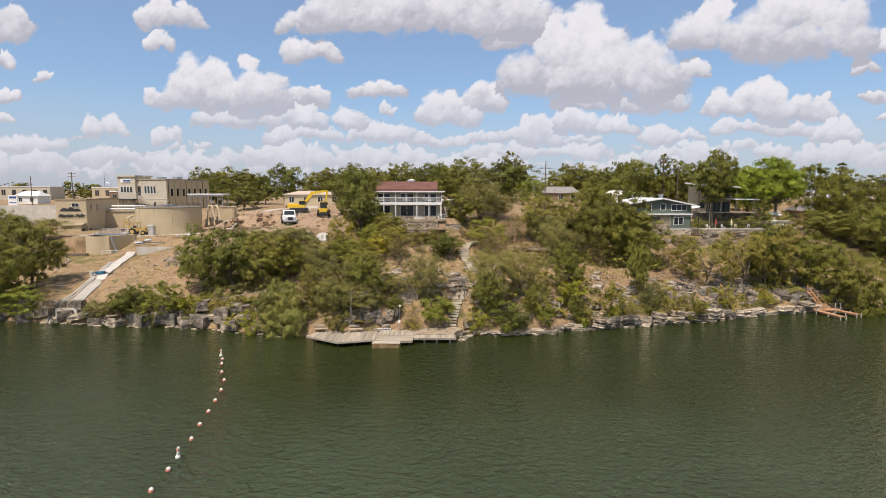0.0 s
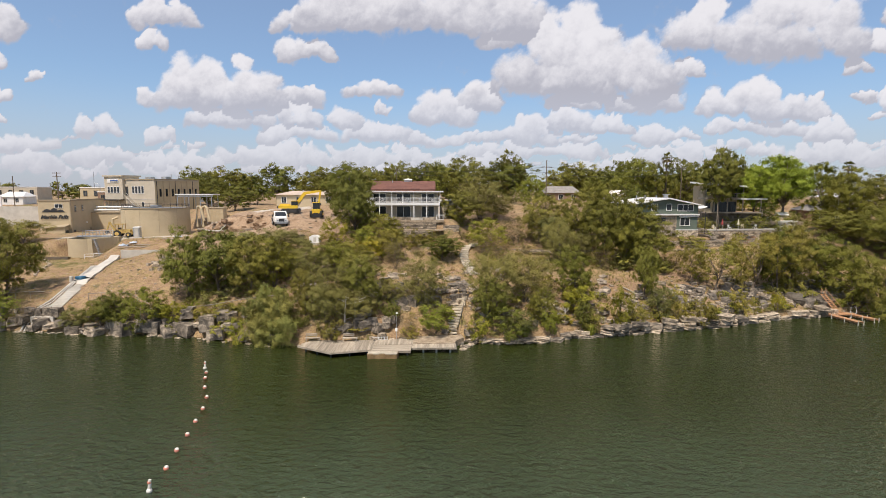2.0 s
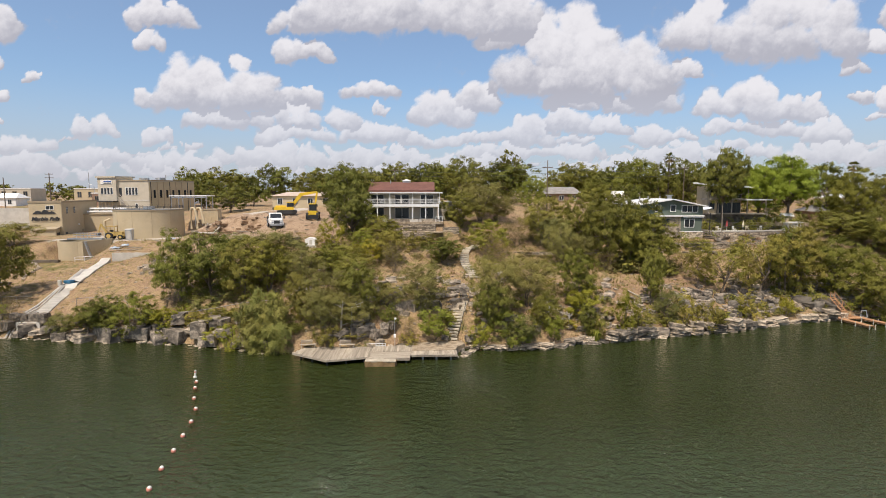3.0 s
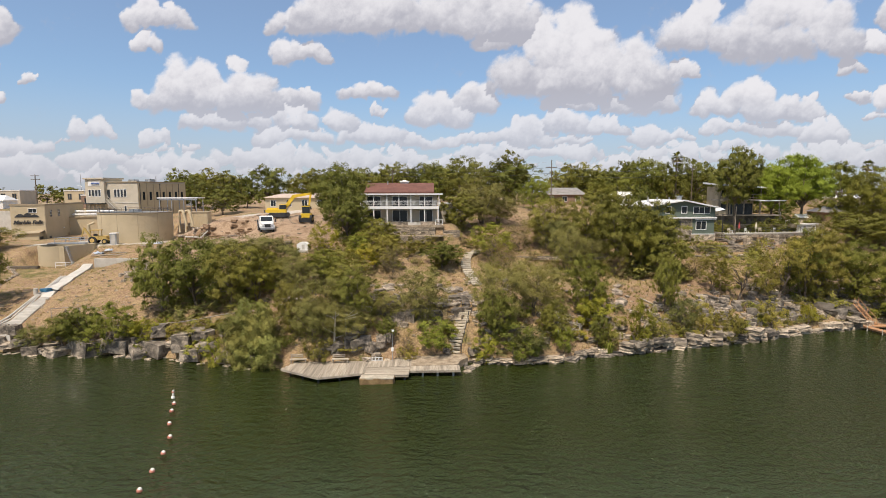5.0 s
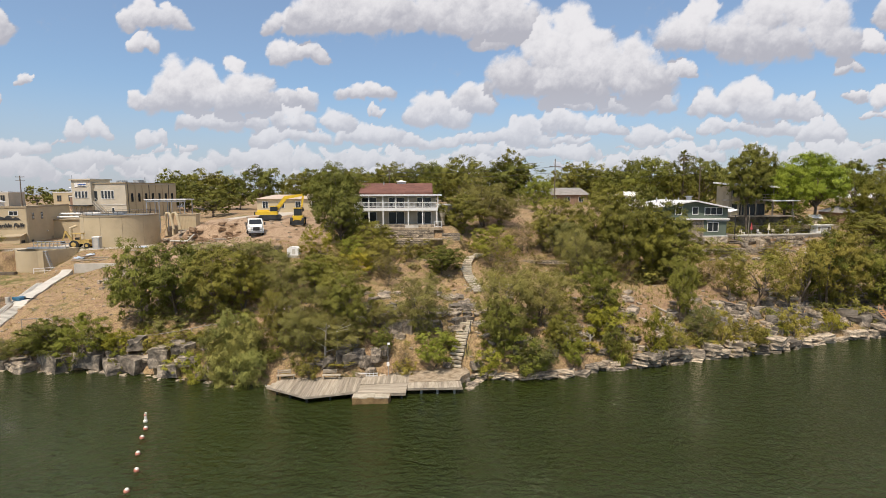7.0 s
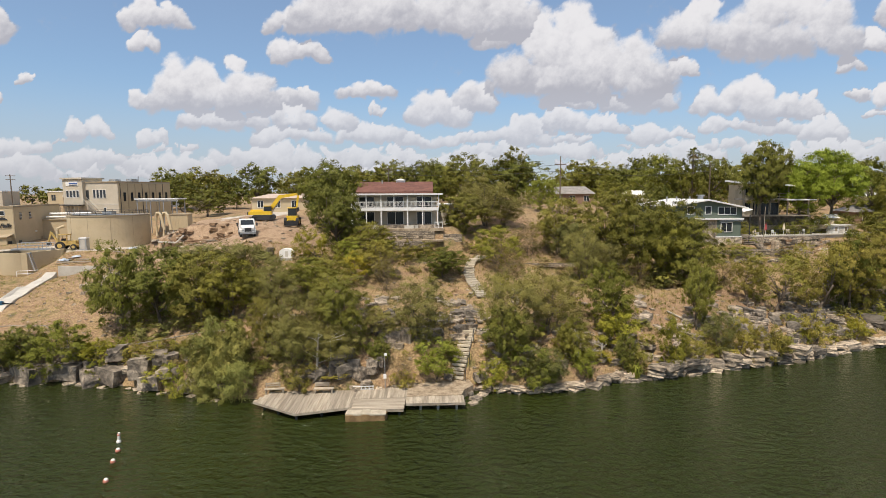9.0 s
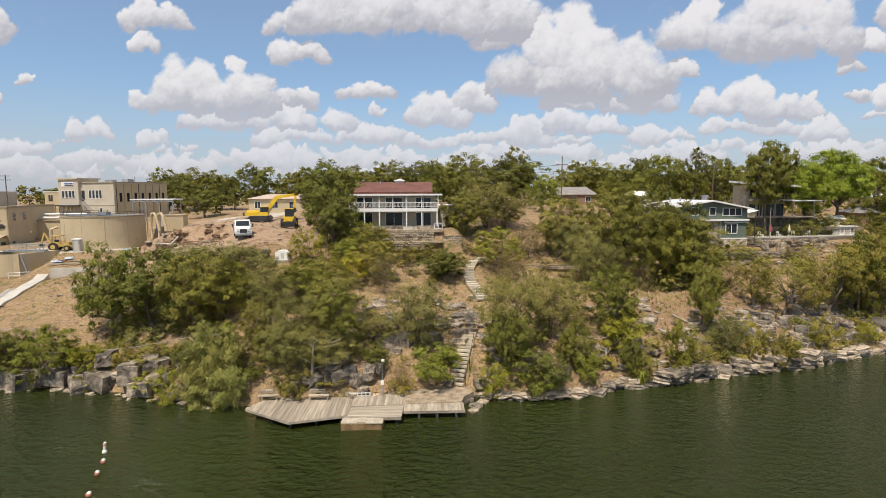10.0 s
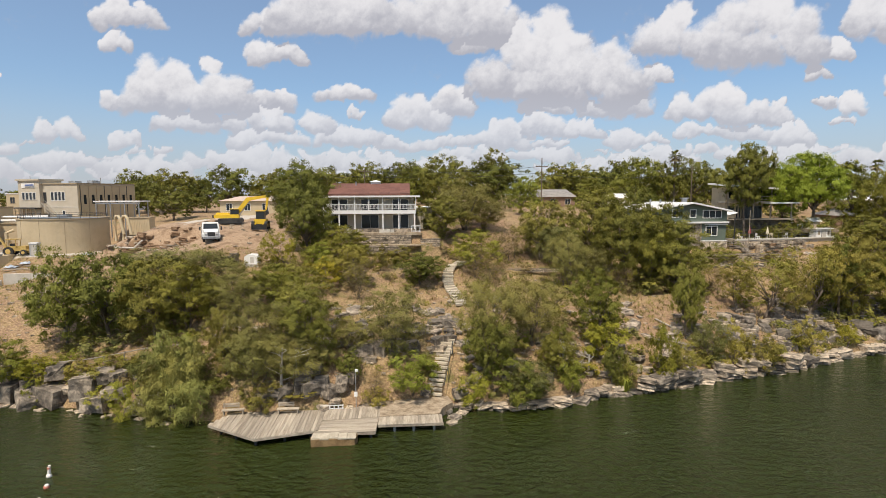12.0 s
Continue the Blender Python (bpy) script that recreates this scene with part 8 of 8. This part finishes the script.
# white car and awning behind the red house
car = thing("car", "white car parked behind the house", "car", pose(5.2, 56.0, bumpy(5.2, 56) + 0.05, 0, 0, 10))
part("body", Shape().box(-2.2, -0.85, 0.35, 2.2, 0.85, 0.95), WHITE, car)
part("cabin", Shape().add([(-1.5, -0.75, 0.95), (1.2, -0.75, 0.95), (0.6, -0.65, 1.5), (-1.0, -0.65, 1.5), (-1.5, 0.75, 0.95), (1.2, 0.75, 0.95), (0.6, 0.65, 1.5), (-1.0, 0.65, 1.5)], [(0, 1, 2, 3), (7, 6, 5, 4), (3, 2, 6, 7), (1, 5, 6, 2), (0, 3, 7, 4)]), GLASS, car)
for x in (-1.4, 1.4):
    for y in (-0.8, 0.8):
        wheel(car, x, y, 0.33, 0.2)


# ---- the orange jetty and the swimming line ----
def make_jetty():
    j = thing("jetty", "new orange-brown timber jetty with two fingers", "jetty")
    for pts in (((62.6, 20.6), (63.7, 14.2)), ((65.9, 20.6), (67.4, 15.8))):
        a, b = Vector((*pts[0], 0.5)), Vector((*pts[1], 0.5))
        way = (b - a).normalized()
        side = Vector((-way.y, way.x, 0))
        turn = math.degrees(math.atan2(way.y, way.x))
        finger = part("finger", Shape().box(0, -0.5, -0.2, (b - a).length, -0.38, -0.02).box(0, 0.38, -0.2, (b - a).length, 0.5, -0.02), ORANGE_WOOD, j, m=pose(a.x, a.y, 0.5, 0, 0, turn))
        me = Shape().box(0, -0.55, 0, 0.2, 0.55, 0.04).mesh("plank")
        me.materials.append(ORANGE_WOOD)
        for k in range(int((b - a).length / 0.22)):
            part("plank", me, ORANGE_WOOD, finger, m=pose(k * 0.22, 0, -0.01))
        for k in range(4):
            p = a.lerp(b, k / 3)
            for s in (-0.5, 0.5):
                q = p + side * s
                part("support_post", Shape().rod((q.x, q.y, -1.5), (q.x, q.y, 0.7), 0.07, n=6), CONCRETE, j)
    part("crosswalk", Shape().box(62.2, 18.9, 0.42, 67.0, 19.9, 0.55), ORANGE_WOOD, j)
    stair = part("stair", Shape().rod((64.5, 20.0, 0.5), (63.4, 22.2, 3.1), 0.09, n=5).rod((65.3, 20.2, 0.5), (64.2, 22.4, 3.1), 0.09, n=5), ORANGE_WOOD, j)
    for x, y in ((64.5, 20.0), (65.3, 20.2)):
        part("handrail", Shape().rod((x, y, 1.4), (x - 1.1, y + 2.2, 4.0), 0.05, n=5), ORANGE_WOOD, stair)
        for t in (0.0, 0.5, 1.0):
            rail_post = Shape().rod((x - 1.1 * t, y + 2.2 * t, 0.5 + 2.6 * t), (x - 1.1 * t, y + 2.2 * t, 1.45 + 2.6 * t), 0.05, n=5)
            part("rail_post", rail_post, ORANGE_WOOD, stair)
    for k in range(11):
        t = k / 10
        part("tread", Shape().box(-0.42, -0.13, 0, 0.42, 0.13, 0.05), ORANGE_WOOD, stair, m=pose(64.9 - 1.1 * t, 20.1 + 2.2 * t, 0.55 + 2.5 * t, 0, 0, 14))
    part("ladder_hoop", Shape().line([(66.9, 20.2, 0.5), (66.9, 20.2, 1.4), (67.5, 20.0, 1.5), (67.6, 19.8, 0.5)], 0.045), WHITE, j)
    return j


make_jetty()
FLOAT_WHITE = surface("float_white", (0.70, 0.66, 0.60), (0.80, 0.76, 0.70), 3.0, 0.5, 0.05, spread=0.05)
FLOAT_RED = surface("float_pink", (0.50, 0.16, 0.11), (0.64, 0.27, 0.19), 3.0, 0.5, 0.05, stain=(0.70, 0.50, 0.42), spread=0.1)
LINE = [(-24.7, -3.6), (-23.9, -5.1), (-23.3, -6.8), (-22.2, -9.5), (-20.95, -12.0), (-20.15, -14.7), (-19.65, -17.3), (-19.2, -19.8), (-18.8, -22.4), (-18.3, -25.0), (-18.0, -27.8), (-17.8, -29.6), (-17.6, -32.2)]


def ball(r):
    bm = bmesh.new()
    bmesh.ops.create_uvsphere(bm, u_segments=14, v_segments=9, radius=r)
    me = bpy.data.meshes.new("ball")
    bm.to_mesh(me)
    bm.free()
    me.polygons.foreach_set("use_smooth", [True] * len(me.polygons))
    return me


for k, (x, y) in enumerate(LINE):
    tall = k in (0, 10)
    b = thing("buoy", "white upright marker buoy of the swimming line" if tall else "pale red round float of the swimming line", "buoy", pose(x, y, 0.0), "floats of the swimming line")
    part("float", ball(0.19), FLOAT_RED if not tall else FLOAT_WHITE, b, m=pose(0, 0, 0.08))
    if tall:
        part("spar", Shape().rod((0, 0, 0.1), (0.08, 0, 0.85), 0.11, 0.09, 12), FLOAT_WHITE, b)
        part("band", Shape().rod((0.03, 0, 0.6), (0.036, 0, 0.72), 0.122, n=12), FLOAT_RED, b)
    else:
        part("cap", ball(0.15), FLOAT_WHITE, b, "bleached white top", m=pose(0.02, 0.0, 0.16))
rope = [Vector((x, y, -0.03)) for x, y in LINE]
solo("float_rope", Shape().line(rope, 0.02, 4), CREAM, "thin rope joining the floats", "rope")
